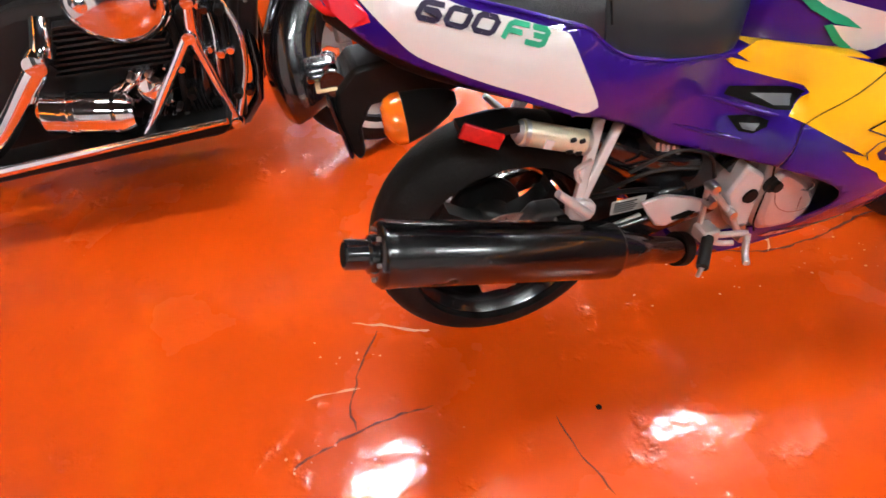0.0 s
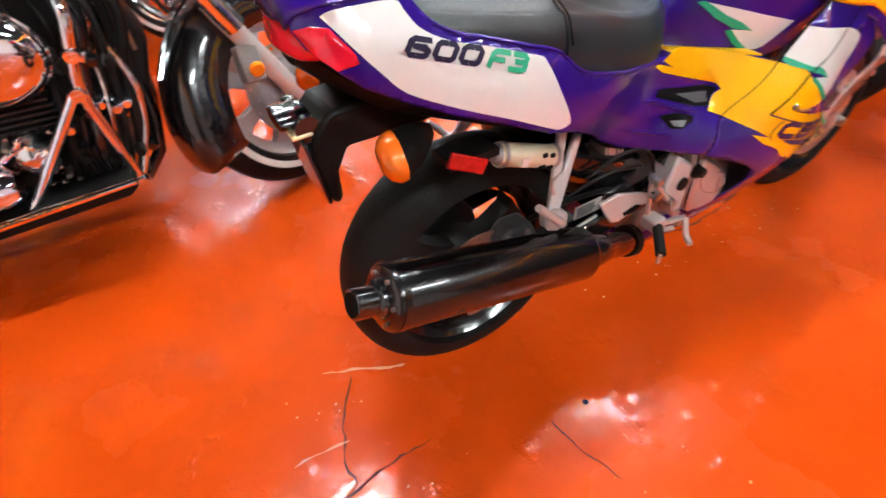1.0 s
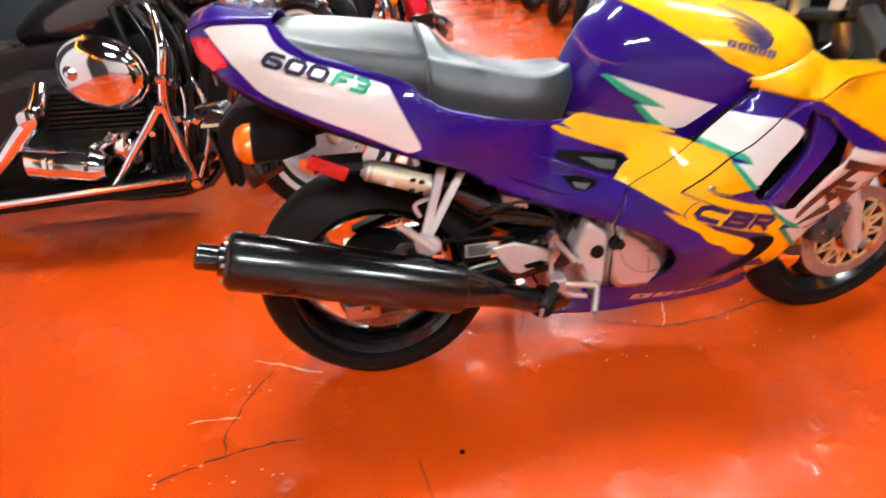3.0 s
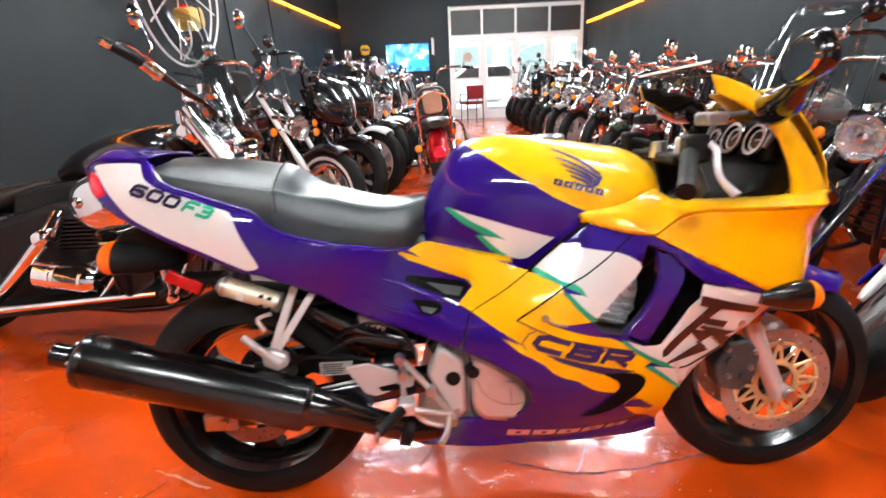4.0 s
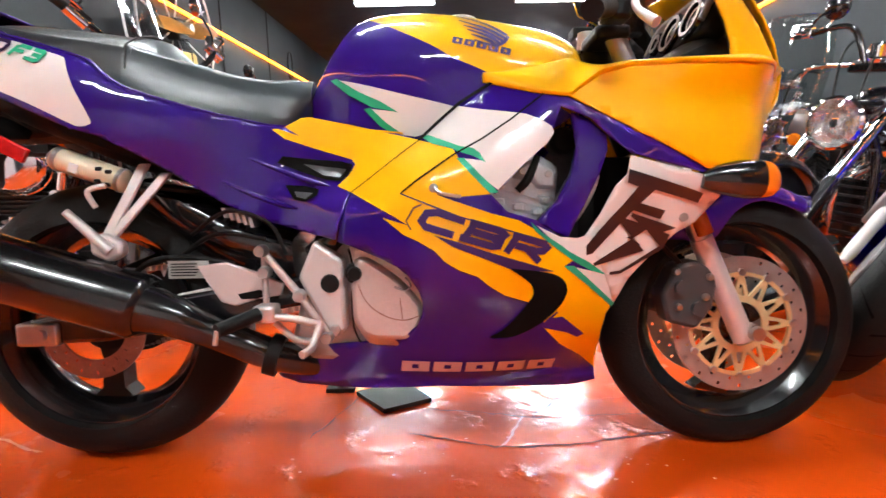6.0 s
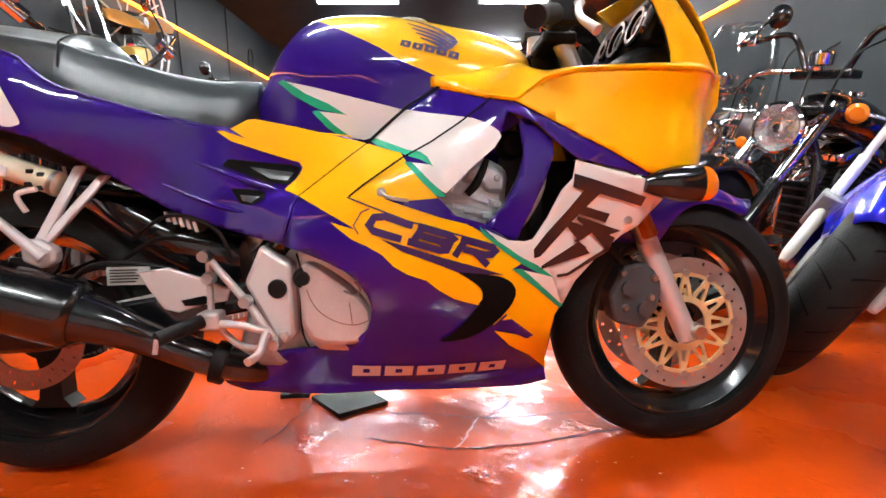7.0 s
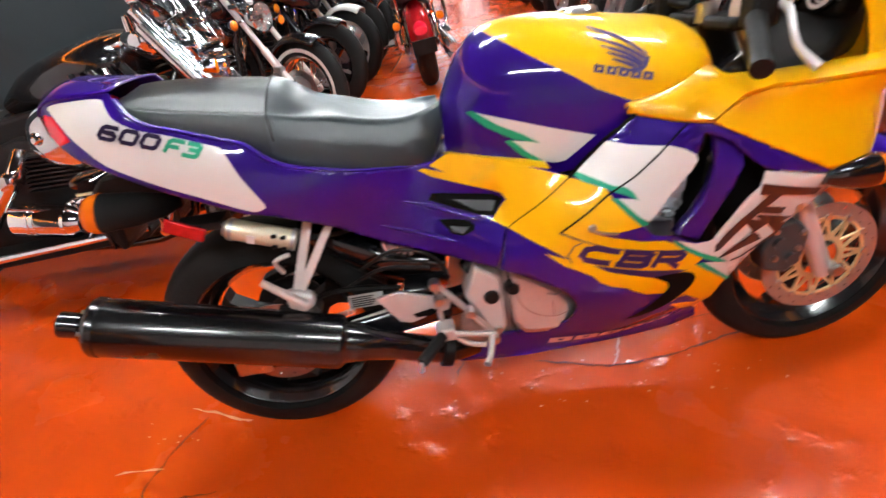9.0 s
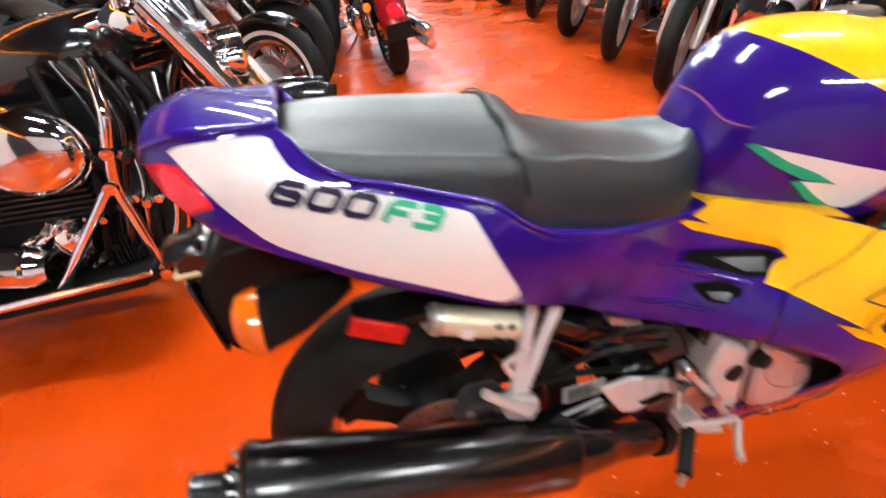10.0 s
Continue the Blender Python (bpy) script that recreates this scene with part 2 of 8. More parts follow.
tagged(part("floor", box(X0, X1, Y0, Y1, -0.2, 0), FLOOR, smooth=False), "glossy orange epoxy floor with hairline cracks", "floor", kind="structure")
tagged(part("wall_west", box(X0 - 0.2, X0, Y0, Y1, -0.2, ZC), WALL, smooth=False), "plain dark grey painted wall", "wall", kind="structure")
tagged(part("wall_east", box(X1, X1 + 0.2, Y0, Y1, -0.2, ZC), WALL, smooth=False), "plain dark grey painted wall", "wall", kind="structure")
WALL_PALE = mat("white wall paint", (0.74, 0.74, 0.73), 0.6, vary=0.06, scale=1.5, bump=0.15, bump_scale=45)
tagged(part("wall_south", box(X0 - 0.2, X1 + 0.2, Y0 - 0.2, Y0, -0.2, ZC), WALL_PALE, smooth=False), "plain white painted wall", "wall", kind="structure")
# white panelled stretch of the west wall beside the camera's stand
panels = tagged(part("wall_panelling", box(X0, X0 + 0.02, -0.45, 2.10, 0.0, 2.34), WALL_PALE, smooth=False), "white panelled stretch of wall", "wall", kind="structure")
for k in range(4):
    part("panel", box(X0 + 0.0205, X0 + 0.034, -0.44 + 0.6375 * k, 0.1825 + 0.6375 * k, 0.08, 2.33), WALL_PALE, panels, smooth=False, bevel=0.004)
DX0, DX1, DZ = 1.48, 4.93, 2.80
bm = box(X0 - 0.2, DX0, Y1, Y1 + 0.2, -0.2, ZC)
box(DX1, X1 + 0.2, Y1, Y1 + 0.2, -0.2, ZC, bm)
box(DX0, DX1, Y1, Y1 + 0.2, DZ, ZC, bm)
box(DX0, DX1, Y1, Y1 + 0.2, -0.2, -0.004, bm)
tagged(part("wall_north", bm, WALL, smooth=False), "dark grey end wall round the glazed entrance", "wall", kind="structure")
tagged(part("ceiling", box(X0 - 0.2, X1 + 0.2, Y0 - 0.2, Y1 + 0.2, ZC, ZC + 0.15), CEIL, smooth=False), "dark painted flat ceiling", "ceiling", kind="structure")


def crack(pts, width, material=CRACK):
    """A jagged hairline across the floor."""
    rnd = random.Random(int(1000 * pts[0][0] + 7 * len(pts)))
    line = []
    for (xa, ya), (xb, yb) in zip(pts, pts[1:]):
        n = max(3, int(math.hypot(xb - xa, yb - ya) / 0.02))
        for k in range(n):
            line.append((xa + (xb - xa) * k / n + rnd.uniform(-0.004, 0.004), ya + (yb - ya) * k / n + rnd.uniform(-0.004, 0.004)))
    line.append(pts[-1])
    bm = bmesh.new()
    rows = []
    for i, (x, y) in enumerate(line):
        a, b = line[max(0, i - 1)], line[min(len(line) - 1, i + 1)]
        d = Vector((b[0] - a[0], b[1] - a[1], 0)).normalized()
        w = 1.05 * width * rnd.uniform(0.3, 1.2) * (0.25 if i in (0, len(line) - 1) else 1)
        nrm = Vector((-d.y, d.x, 0)) * w / 2
        rows.append((bm.verts.new(Vector((x, y, 0.0016)) + nrm), bm.verts.new(Vector((x, y, 0.0016)) - nrm)))
    for a, b in zip(rows, rows[1:]):
        bm.faces.new((a[0], a[1], b[1], b[0]))
    ob = part("floor_crack", bm, material, bpy.data.objects["floor"], smooth=False)
    return ob


crack([(0.498, 1.277), (0.655, 1.333), (0.745, 1.348), (0.845, 1.356)], 0.006)
crack([(0.651, 1.333), (0.645, 1.40), (0.677, 1.50), (0.738, 1.61)], 0.005)
crack([(0.535, 1.445), (0.61, 1.45), (0.674, 1.444)], 0.007, CHIP)
crack([(0.67, 1.648), (0.75, 1.625), (0.84, 1.586), (0.88, 1.576)], 0.009, CHIP)
crack([(1.127, 1.258), (1.15, 1.16), (1.186, 1.062)], 0.004)
crack([(1.70, 1.80), (1.837, 1.784), (1.96, 1.762), (2.02, 1.75), (2.16, 1.763), (2.33, 1.773)], 0.004)
crack([(1.72, 1.665), (1.80, 1.642), (1.92, 1.609), (2.0, 1.608), (2.126, 1.628), (2.27, 1.666), (2.365, 1.685)], 0.007)
crack([(2.017, 1.75), (2.07, 1.81), (2.13, 1.881), (2.15, 2.0)], 0.004)
crack([(1.93, 1.605), (1.96, 1.66), (2.0, 1.755)], 0.006, CHIP)
crack([(1.48, 1.64), (1.52, 1.75), (1.56, 1.88)], 0.004)
rnd = random.Random(4)
bm = bmesh.new()
for x, y, s, n in ((2.0, 1.6, 0.18, 22), (1.62, 1.55, 0.12, 10), (0.66, 1.54, 0.07, 8), (0.62, 1.28, 0.09, 14), (1.35, 1.05, 0.12, 5), (2.2, 1.52, 0.1, 8)):
    for k in range(n):
        r, cx, cy = rnd.uniform(0.0015, 0.005), x + rnd.gauss(0, s), y + rnd.gauss(0, s * 0.4)
        bm.faces.new([bm.verts.new((cx + r * math.cos(a) * rnd.uniform(0.6, 1.3), cy + r * math.sin(a) * rnd.uniform(0.5, 1.0), 0.0018)) for a in (0, 1.05, 2.1, 3.14, 4.2, 5.2)])
tagged(part("floor_chip", bm, CHIP, bpy.data.objects["floor"], smooth=False), kind="stuff")
tagged(part("oil_spot", lathe([(0, 0.002), (0.006, 0.002), (0.0075, 0)], 14, "Z", (1.234, 1.258, 0)), DARK), "small dark oil spot on the orange floor", "stain")

# storefront: two doors between fixed lights, with dark panes above
front = tagged(new("door_1"), "white framed glass entrance with dark panes above", "door", kind="structure")
front.location = (0, Y1 + 0.06, 0)
cols = [DX0 + (DX1 - DX0) * k / 4 for k in range(5)]
for x in (DX0, DX1 - 0.07):
    part("door_frame", box(x, x + 0.07, 0, 0.09, 0, DZ), FRAME_WHITE, front, smooth=False, bevel=0.004)
for z in (2.02, DZ - 0.1):
    part("door_frame", box(DX0 + 0.07, DX1 - 0.07, 0.003, 0.087, z, z + 0.09), FRAME_WHITE, front, smooth=False, bevel=0.004)
for x in cols[1:4]:
    part("door_frame", box(x - 0.03, x + 0.03, 0.006, 0.084, 0.0, 2.02), FRAME_WHITE, front, smooth=False, bevel=0.004)
    part("door_frame", box(x - 0.03, x + 0.03, 0.006, 0.084, 2.11, DZ - 0.1), FRAME_WHITE, front, smooth=False, bevel=0.004)
for k in range(4):
    a, b = cols[k] + (0.07 if k == 0 else 0.03), cols[k + 1] - (0.07 if k == 3 else 0.03)
    part("pane", box(a, b, 0.04, 0.048, 2.11, DZ - 0.1), TINT, front, "dark tinted pane", smooth=False)
    leaf = part("door_leaf" if k in (1, 2) else "side_light", box(a, a + 0.07, 0.02, 0.07, 0.01, 2.01), FRAME_WHITE, front, smooth=False)
    bm = box(b - 0.07, b, 0.02, 0.07, 0.01, 2.01)
    box(a + 0.07, b - 0.07, 0.02, 0.07, 0.01, 0.24, bm)
    box(a + 0.07, b - 0.07, 0.02, 0.07, 1.93, 2.01, bm)
    box(a + 0.07, b - 0.07, 0.02, 0.07, 1.0, 1.06, bm)
    part("rail", bm, FRAME_WHITE, leaf, smooth=False)
    p = part("pane", box(a + 0.07, b - 0.07, 0.042, 0.048, 0.24, 1.93), PANE, leaf, smooth=False)
    p.visible_shadow = False
for x in (cols[2] - 0.14, cols[2] + 0.14):
    part("push_bar", tube([(x, -0.02, 0.95), (x, -0.02, 1.25)], 0.012), ALLOY, front)

# street outside
GROUND = mat("sunlit concrete", (0.62, 0.61, 0.59), 0.8, vary=0.15, scale=1.0, bump=0.2)
tagged(part("ground", box(-60, 60, Y1 + 0.2, 120, -0.25, -0.02), GROUND, smooth=False), "pale sunlit concrete forecourt", "ground", kind="structure")
FACADE = mat("pale facade", (0.76, 0.77, 0.75), 0.8, vary=0.15, scale=0.6)
GREEN_GLASS = mat("shop glass", (0.22, 0.30, 0.30), 0.15, vary=0.2)
shop = tagged(part("building", box(-16, 22, 36, 44, 0, 5.5), FACADE, smooth=False), "pale low building across the street", "building")
for k in range(9):
    part("window", box(-15 + 4 * k, -12 + 4 * k, 35.95, 36.1, 0.9, 2.9), GREEN_GLASS, shop, smooth=False)


def car(paint, at, turn):
    root = tagged(new("car"), "", "car", kind="")
    body = [(-2.2, 0.35), (-2.25, 0.7), (-1.9, 0.92), (-1.35, 0.98), (-0.7, 1.42), (0.6, 1.45), (1.25, 1.02), (2.05, 0.85), (2.25, 0.6), (2.2, 0.35)]
    part("body", slab(body, -0.85, 0.85), paint, root, bevel=0.08)
    for s in (-1, 1):
        part("window", slab([(-1.15, 1.02), (-0.65, 1.36), (-0.08, 1.38), (-0.08, 1.02)], s * 0.852, s * 0.862), TINT, root, smooth=False)
        part("window", slab([(0.0, 1.02), (0.0, 1.38), (0.55, 1.39), (1.1, 1.02)], s * 0.852, s * 0.862), TINT, root, smooth=False)
        for x in (-1.35, 1.4):
            wh = part("wheel", lathe([(0, -0.09), (0.2, -0.1), (0.31, -0.09), (0.32, 0), (0.31, 0.09), (0.2, 0.1), (0, 0.09)], 24, "Y", (x, s * 0.8, 0.32)), RUBBER, root)
            part("rim", lathe([(0, 0.0), (0.18, 0.0), (0.2, -0.02)], 20, "Y", (x, s * 0.905, 0.32)), ALLOY, wh)
    root.matrix_world = pose(*at, 0, 0, turn)
    return root


tagged(car(mat("white car paint", (0.8, 0.8, 0.8), 0.3, coat=1), (2.6, 18.6, -0.02), 3), "white saloon car parked outside the entrance", "car")
tagged(car(mat("silver car paint", (0.45, 0.46, 0.48), 0.3, metal=0.5, coat=1), (6.4, 23.5, -0.02), 174), "silver saloon car parked on the forecourt", "car")
tagged(car(mat("grey blue car paint", (0.2, 0.24, 0.3), 0.3, coat=1), (1.2, 24.5, -0.02), 0), "grey blue car parked on the forecourt", "car")

# lamps
TUBE_GLOW = glow("lamp tube", (0.95, 1.0, 1.0), 75.0)
LAMP_BODY = mat("white lamp body", (0.75, 0.75, 0.75), 0.4, vary=0.05)


def ceiling_light(x, y):
    root = tagged(new("ceiling_light"), "white twin tube lamp under the dark ceiling", "ceiling lamp", "ceiling lamps")
    part("housing", box(-0.62, 0.62, -0.10, 0.10, -0.05, 0.0), LAMP_BODY, root, smooth=False, bevel=0.006)
    for s in (-0.05, 0.05):
        part("tube", tube([(-0.59, s, -0.075), (0.59, s, -0.075)], 0.024, 12, 0), TUBE_GLOW, root)
    for s in (-0.6, 0.6):
        part("end_cap", box(s - 0.012, s + 0.012, -0.085, 0.085, -0.105, -0.05), LAMP_BODY, root, smooth=False)
    root.location = (x, y, ZC)
    return root


for y in (-0.90, 2.36, 5.78, 8.81, 11.84):
    for x in (0.87, 3.30):
        ceiling_light(x, y)

NEON = glow("orange neon", (1.0, 0.25, 0.012), 9.0)
for name, x, z in (("wall_neon", X0 + 0.03, 2.425), ("wall_neon", X1 - 0.03, 2.265)):
    root = tagged(new(name), "long glowing orange neon strip on the dark wall", "neon strip", "neon strips")
    part("tube", tube([(x, Y0 + 0.3, z), (x, Y1 - 0.1, z)], 0.018, 10, 0), NEON, root)
    for y in range(-3, 15, 2):
        part("clip", box(min(x, x + math.copysign(0.03, 2 - x) * -1), max(x, x + math.copysign(0.03, 2 - x) * -1), y - 0.012, y + 0.012, z - 0.024, z + 0.024), BLACK, root, smooth=False)


# ---- sport motorcycle ----
W = [0.19, 0.22, 0.30, 0.42, 0.52, 0.60, 0.68, 0.74, 0.80, 0.88, 0.95]
SIDE = [
    (-0.27, "04 04 04 04 04 04 05 06 07 075 06"),
    (-0.25, "08 08 08 08 08 08 08 095 105 108 09"),
    (-0.21, "10 10 10 10 10 10 11 12 135 138 11"),
    (-0.14, "12 12 12 12 12 12 13 145 16 155 11"),
    (-0.03, "13 13 13 13 13 14 17 19 193 162 10"),
    (0.10, "13 13 13 13 14 175 206 214 206 158 10"),
    (0.20, "13 13 13 13 14 168 200 204 182 14 10"),
    (0.30, "13 13 13 13 14 152 176 176 155 13 10"),
    (0.38, "13 13 13 13 145 147 148 146 135 12 10"),
    (0.45, "13 135 135 14 152 142 128 122 12 12 10"),
    (0.53, "13 14 15 17 192 167 140 126 125 12 10"),
    (0.60, "13 145 17 205 225 183 156 142 135 12 10"),
    (0.665, "13 145 185 238 251 222 182 162 15 13 10"),
    (0.74, "125 15 20 262 273 263 206 183 17 14 10"),
    (0.85, "115 15 205 263 275 277 250 217 19 17 10"),
    (1.00, "09 12 185 232 240 246 246 235 215 18 12"),
    (1.09, "07 09 165 214 235 257 250 240 235 20 14"),
    (1.20, "06 08 145 19 22 248 248 243 258 20 15"),
    (1.30, "06 07 12 15 18 235 235 228 259 18 15"),
    (1.36, "05 06 10 12 14 20 212 205 250 17 14"),
    (1.40, "05 06 08 10 11 13 150 155 180 13 11"),
    (1.44, "04 04 06 07 08 09 10 11 115 09 07"),
    (1.49, "03 03 04 05 05 055 07 08 085 06 04"),
]
SIDE_U = [r[0] for r in SIDE]
SIDE_B = np.array([[float("0." + v) for v in r[1].split()] for r in SIDE])
LIP_U = [-0.104, -0.094, -0.075, -0.04, 0.0, 0.074, 0.13, 0.158, 0.195, 0.243, 0.32, 0.40, 0.45, 0.56, 0.70]
LIP_W = [0.946, 0.922, 0.900, 0.880, 0.868, 0.843, 0.822, 0.796, 0.772, 0.756, 0.734, 0.717, 0.710, 0.704, 0.683]
LIP_ROWS = np.array(LIP_W)[:, None]


def smooth_interp(x, xs, rows):
    """Cubic interpolation of rows of numbers, held at the ends."""
    x = min(max(x, xs[0]), xs[-1])
    i = min(max(int(np.searchsorted(xs, x)) - 1, 0), len(xs) - 2)
    h = xs[i + 1] - xs[i]
    t = (x - xs[i]) / h
    a, b = rows[i], rows[i + 1]
    ma = (rows[i + 1] - rows[i - 1]) / (xs[i + 1] - xs[i - 1]) * h if i > 0 else b - a
    mb = (rows[i + 2] - rows[i]) / (xs[i + 2] - xs[i]) * h if i + 2 < len(xs) else b - a
    return (2 * t ** 3 - 3 * t * t + 1) * a + (t ** 3 - 2 * t * t + t) * ma + (3 * t * t - 2 * t ** 3) * b + (t ** 3 - t * t) * mb


def faired(grid, sigma, axis):
    """A grid of half widths smoothed along one axis, held at the ends."""
    n = int(3 * sigma) + 1
    k = np.exp(-0.5 * (np.arange(-n, n + 1) / sigma) ** 2)
    pad = np.concatenate([np.repeat(np.take(grid, [0], axis), n, axis), grid, np.repeat(np.take(grid, [-1], axis), n, axis)], axis)
    return np.apply_along_axis(lambda v: np.convolve(v, k / k.sum(), "valid"), axis, pad)


FINE_U, FINE_W = np.arange(-0.27, 1.4901, 0.01), np.arange(0.19, 0.9501, 0.01)
FINE_B = np.array([[float(smooth_interp(w, W, row)) for w in FINE_W] for row in (smooth_interp(u, SIDE_U, SIDE_B) for u in FINE_U)])
FINE_B = faired(faired(FINE_B, 2.0, 0), 1.2, 1)
# two sunken air slots in the side cover, deepest at their front ends
for (ua, wa), (ub, wb_), half_, deep in (((0.43, 0.655), (0.60, 0.622), 0.020, 0.020), ((0.43, 0.600), (0.535, 0.588), 0.014, 0.015)):
    for i_, u_ in enumerate(FINE_U):
        f_ = (u_ - ua) / (ub - ua)
        if 0 < f_ < 1.05:
            mid_ = wa + (wb_ - wa) * f_
            FINE_B[i_] -= deep * min(1, f_) * min(1, (1.05 - f_) * 12) * np.exp(-((FINE_W - mid_) / half_) ** 2)


def side_surface(u, w):
    """Half width of the bodywork."""
    return float(smooth_interp(w, FINE_W, smooth_interp(u, FINE_U, FINE_B)))


def lip_height(u):
    return float(smooth_interp(u, LIP_U, LIP_ROWS)[0])


TANK_U = [0.507, 0.538, 0.572, 0.61, 0.68, 0.78, 0.91, 1.00, 1.05, 1.075]
TANK_ROWS = np.array([  # top, widest height, half width, bottom
    (0.80, 0.76, 0.062, 0.70), (0.865, 0.77, 0.092, 0.69), (0.915, 0.78, 0.115, 0.68), (0.944, 0.79, 0.133, 0.67), (0.957, 0.80, 0.156, 0.66),
    (0.952, 0.80, 0.182, 0.66), (0.930, 0.79, 0.193, 0.68), (0.912, 0.79, 0.172, 0.70), (0.885, 0.79, 0.138, 0.74), (0.85, 0.80, 0.06, 0.78)])


def tank_surface(u, w):
    top, wide, half, low = smooth_interp(u, TANK_U, TANK_ROWS)
    if w >= wide:
        return half * max(0.0, 1 - ((w - wide) / (top - wide)) ** 2.05) ** (1 / 2.05) if w < top else 0.0
    return half * (1 - 0.12 * ((wide - w) / (wide - low)) ** 2)


def panel(name, outline, surface, material, parent, off=0.0, thick=0.0, step=0.02, label="", sides=(1, -1), smooth_edge=0):
    """A sheet cut to a side-view outline and laid on a surface of half widths. One mesh a side."""
    if smooth_edge:
        outline = [(p.x, p.y) for p in curve_points([Vector((*p, 0)) for p in [*outline, outline[0]]], smooth_edge)[:-1]]
    obs = []
    for s in sides:
        bm = bmesh.new()
        f = bm.faces.new([bm.verts.new((u, 0, w)) for u, w in outline])
        f.normal_update()
        bmesh.ops.triangulate(bm, faces=[f])
        us, ws = [p[0] for p in outline], [p[1] for p in outline]
        for k in range(1, int((max(us) - min(us)) / step) + 1):
            bmesh.ops.bisect_plane(bm, geom=bm.verts[:] + bm.edges[:] + bm.faces[:], plane_co=(min(us) + k * step, 0, 0), plane_no=(1, 0, 0))
        for k in range(1, int((max(ws) - min(ws)) / step) + 1):
            bmesh.ops.bisect_plane(bm, geom=bm.verts[:] + bm.edges[:] + bm.faces[:], plane_co=(0, 0, min(ws) + k * step), plane_no=(0, 0, 1))
        for v in bm.verts:
            v.co.y = -s * (surface(v.co.x, v.co.z) + off)
        bm.normal_update()
        flip = [f for f in bm.faces if f.normal.y * -s < 0]
        bmesh.ops.reverse_faces(bm, faces=flip)
        ob = part(name, bm, material, parent, label)
        if thick:
            sol = ob.modifiers.new("thickness", "SOLIDIFY")
            sol.thickness, sol.offset = thick, -1
        obs.append(ob)
    return obs


def line_on(name, pts, width, surface, material, parent, off, sides=(1, -1)):
    """A drawn line of even width along a broken line, one mesh a side."""
    left, right = [], []
    for i, p in enumerate(pts):
        a, b = pts[max(0, i - 1)], pts[min(len(pts) - 1, i + 1)]
        d = Vector((b[0] - a[0], b[1] - a[1], 0)).normalized() * width / 2
        if 0 < i < len(pts) - 1:
            e, g = Vector((p[0] - a[0], p[1] - a[1], 0)).normalized(), Vector((b[0] - p[0], b[1] - p[1], 0)).normalized()
            d *= 1 / max(0.35, math.sqrt(max(0.0, (1 + e.dot(g)) / 2)))
        left.append((p[0] - d.y, p[1] + d.x))
        right.append((p[0] + d.y, p[1] - d.x))
    return panel(name, left + right[::-1], surface, material, parent, off, sides=sides)


GLYPHS = {  # square-shouldered strokes in a unit box
    "0": [[(0.5, 1), (0.2, 1), (0.08, 0.84), (0.08, 0.16), (0.2, 0), (0.5, 0)], [(0.5, 1), (0.8, 1), (0.92, 0.84), (0.92, 0.16), (0.8, 0), (0.5, 0)]],
    "6": [[(0.95, 1), (0.22, 1), (0.08, 0.82), (0.08, 0.16), (0.2, 0), (0.5, 0)], [(0.5, 0), (0.8, 0), (0.92, 0.14), (0.92, 0.42), (0.8, 0.56), (0.2, 0.56)]],
    "F": [[(0.08, -0.12), (0.08, 0.82), (0.24, 1), (1.05, 1)], [(0.1, 0.48), (0.85, 0.48)]],
    "3": [[(0.02, 1), (0.8, 1), (0.92, 0.86), (0.92, 0.64), (0.78, 0.52), (0.25, 0.52)], [(0.72, 0.52), (0.94, 0.38), (0.94, 0.14), (0.8, 0), (0.0, 0)]],
    "C": [[(1.0, 0.94), (0.3, 1), (0.08, 0.78), (0.08, 0.24), (0.25, 0), (0.95, 0.0)]],
    "B": [[(0.12, -0.1), (0.12, 1.08)], [(0.0, 1), (0.8, 1), (0.95, 0.84), (0.9, 0.62), (0.74, 0.52), (0.2, 0.52)], [(0.7, 0.52), (0.97, 0.40), (0.97, 0.16), (0.82, 0), (0.0, 0)]],
    "R": [[(0.12, -0.12), (0.12, 1.08)], [(0.0, 1), (0.85, 1), (0.98, 0.84), (0.95, 0.60), (0.78, 0.46), (0.2, 0.46)], [(0.5, 0.46), (1.02, -0.10)]],
}


def strokes(name, text, origin, right, up, weight, material, parent, off, gap=0.16):
    """Words drawn with even strokes on the side of the body. right: the (u, w) step across the words; up: that of the letters' height."""
    n = len(text)
    for k, ch in enumerate(text):
        for j, path in enumerate(GLYPHS[ch]):
            pts = []
            for x, z in path:
                f = (k + 0.04 + x * (1 - gap)) / n
                pts.append((origin[0] + f * right[0] + z * up[0], origin[1] + f * right[1] + z * up[1]))
            line_on(name, pts, weight, side_surface, material, parent, off + 0.0004 * j, (1,))


bike = tagged(new("sport_motorcycle"), "purple, yellow and white faired sport motorcycle on its side stand", "motorcycle")


def tyre(width, radius, rim_r, segs=72, flat=2.3, grooves=0):
    prof = []
    n = 15
    for k in range(n + 1):
        a = math.pi * k / n
        c, s = math.cos(a), math.sin(a)
        prof.append((rim_r + (radius - rim_r) * abs(s) ** (2 / flat), width / 2 * math.copysign(abs(c) ** (2 / flat), -c)))
    prof += [(rim_r - 0.006, width * 0.36), (rim_r - 0.006, -width * 0.36)]
    return lathe(prof, segs, "Y", closed=True)


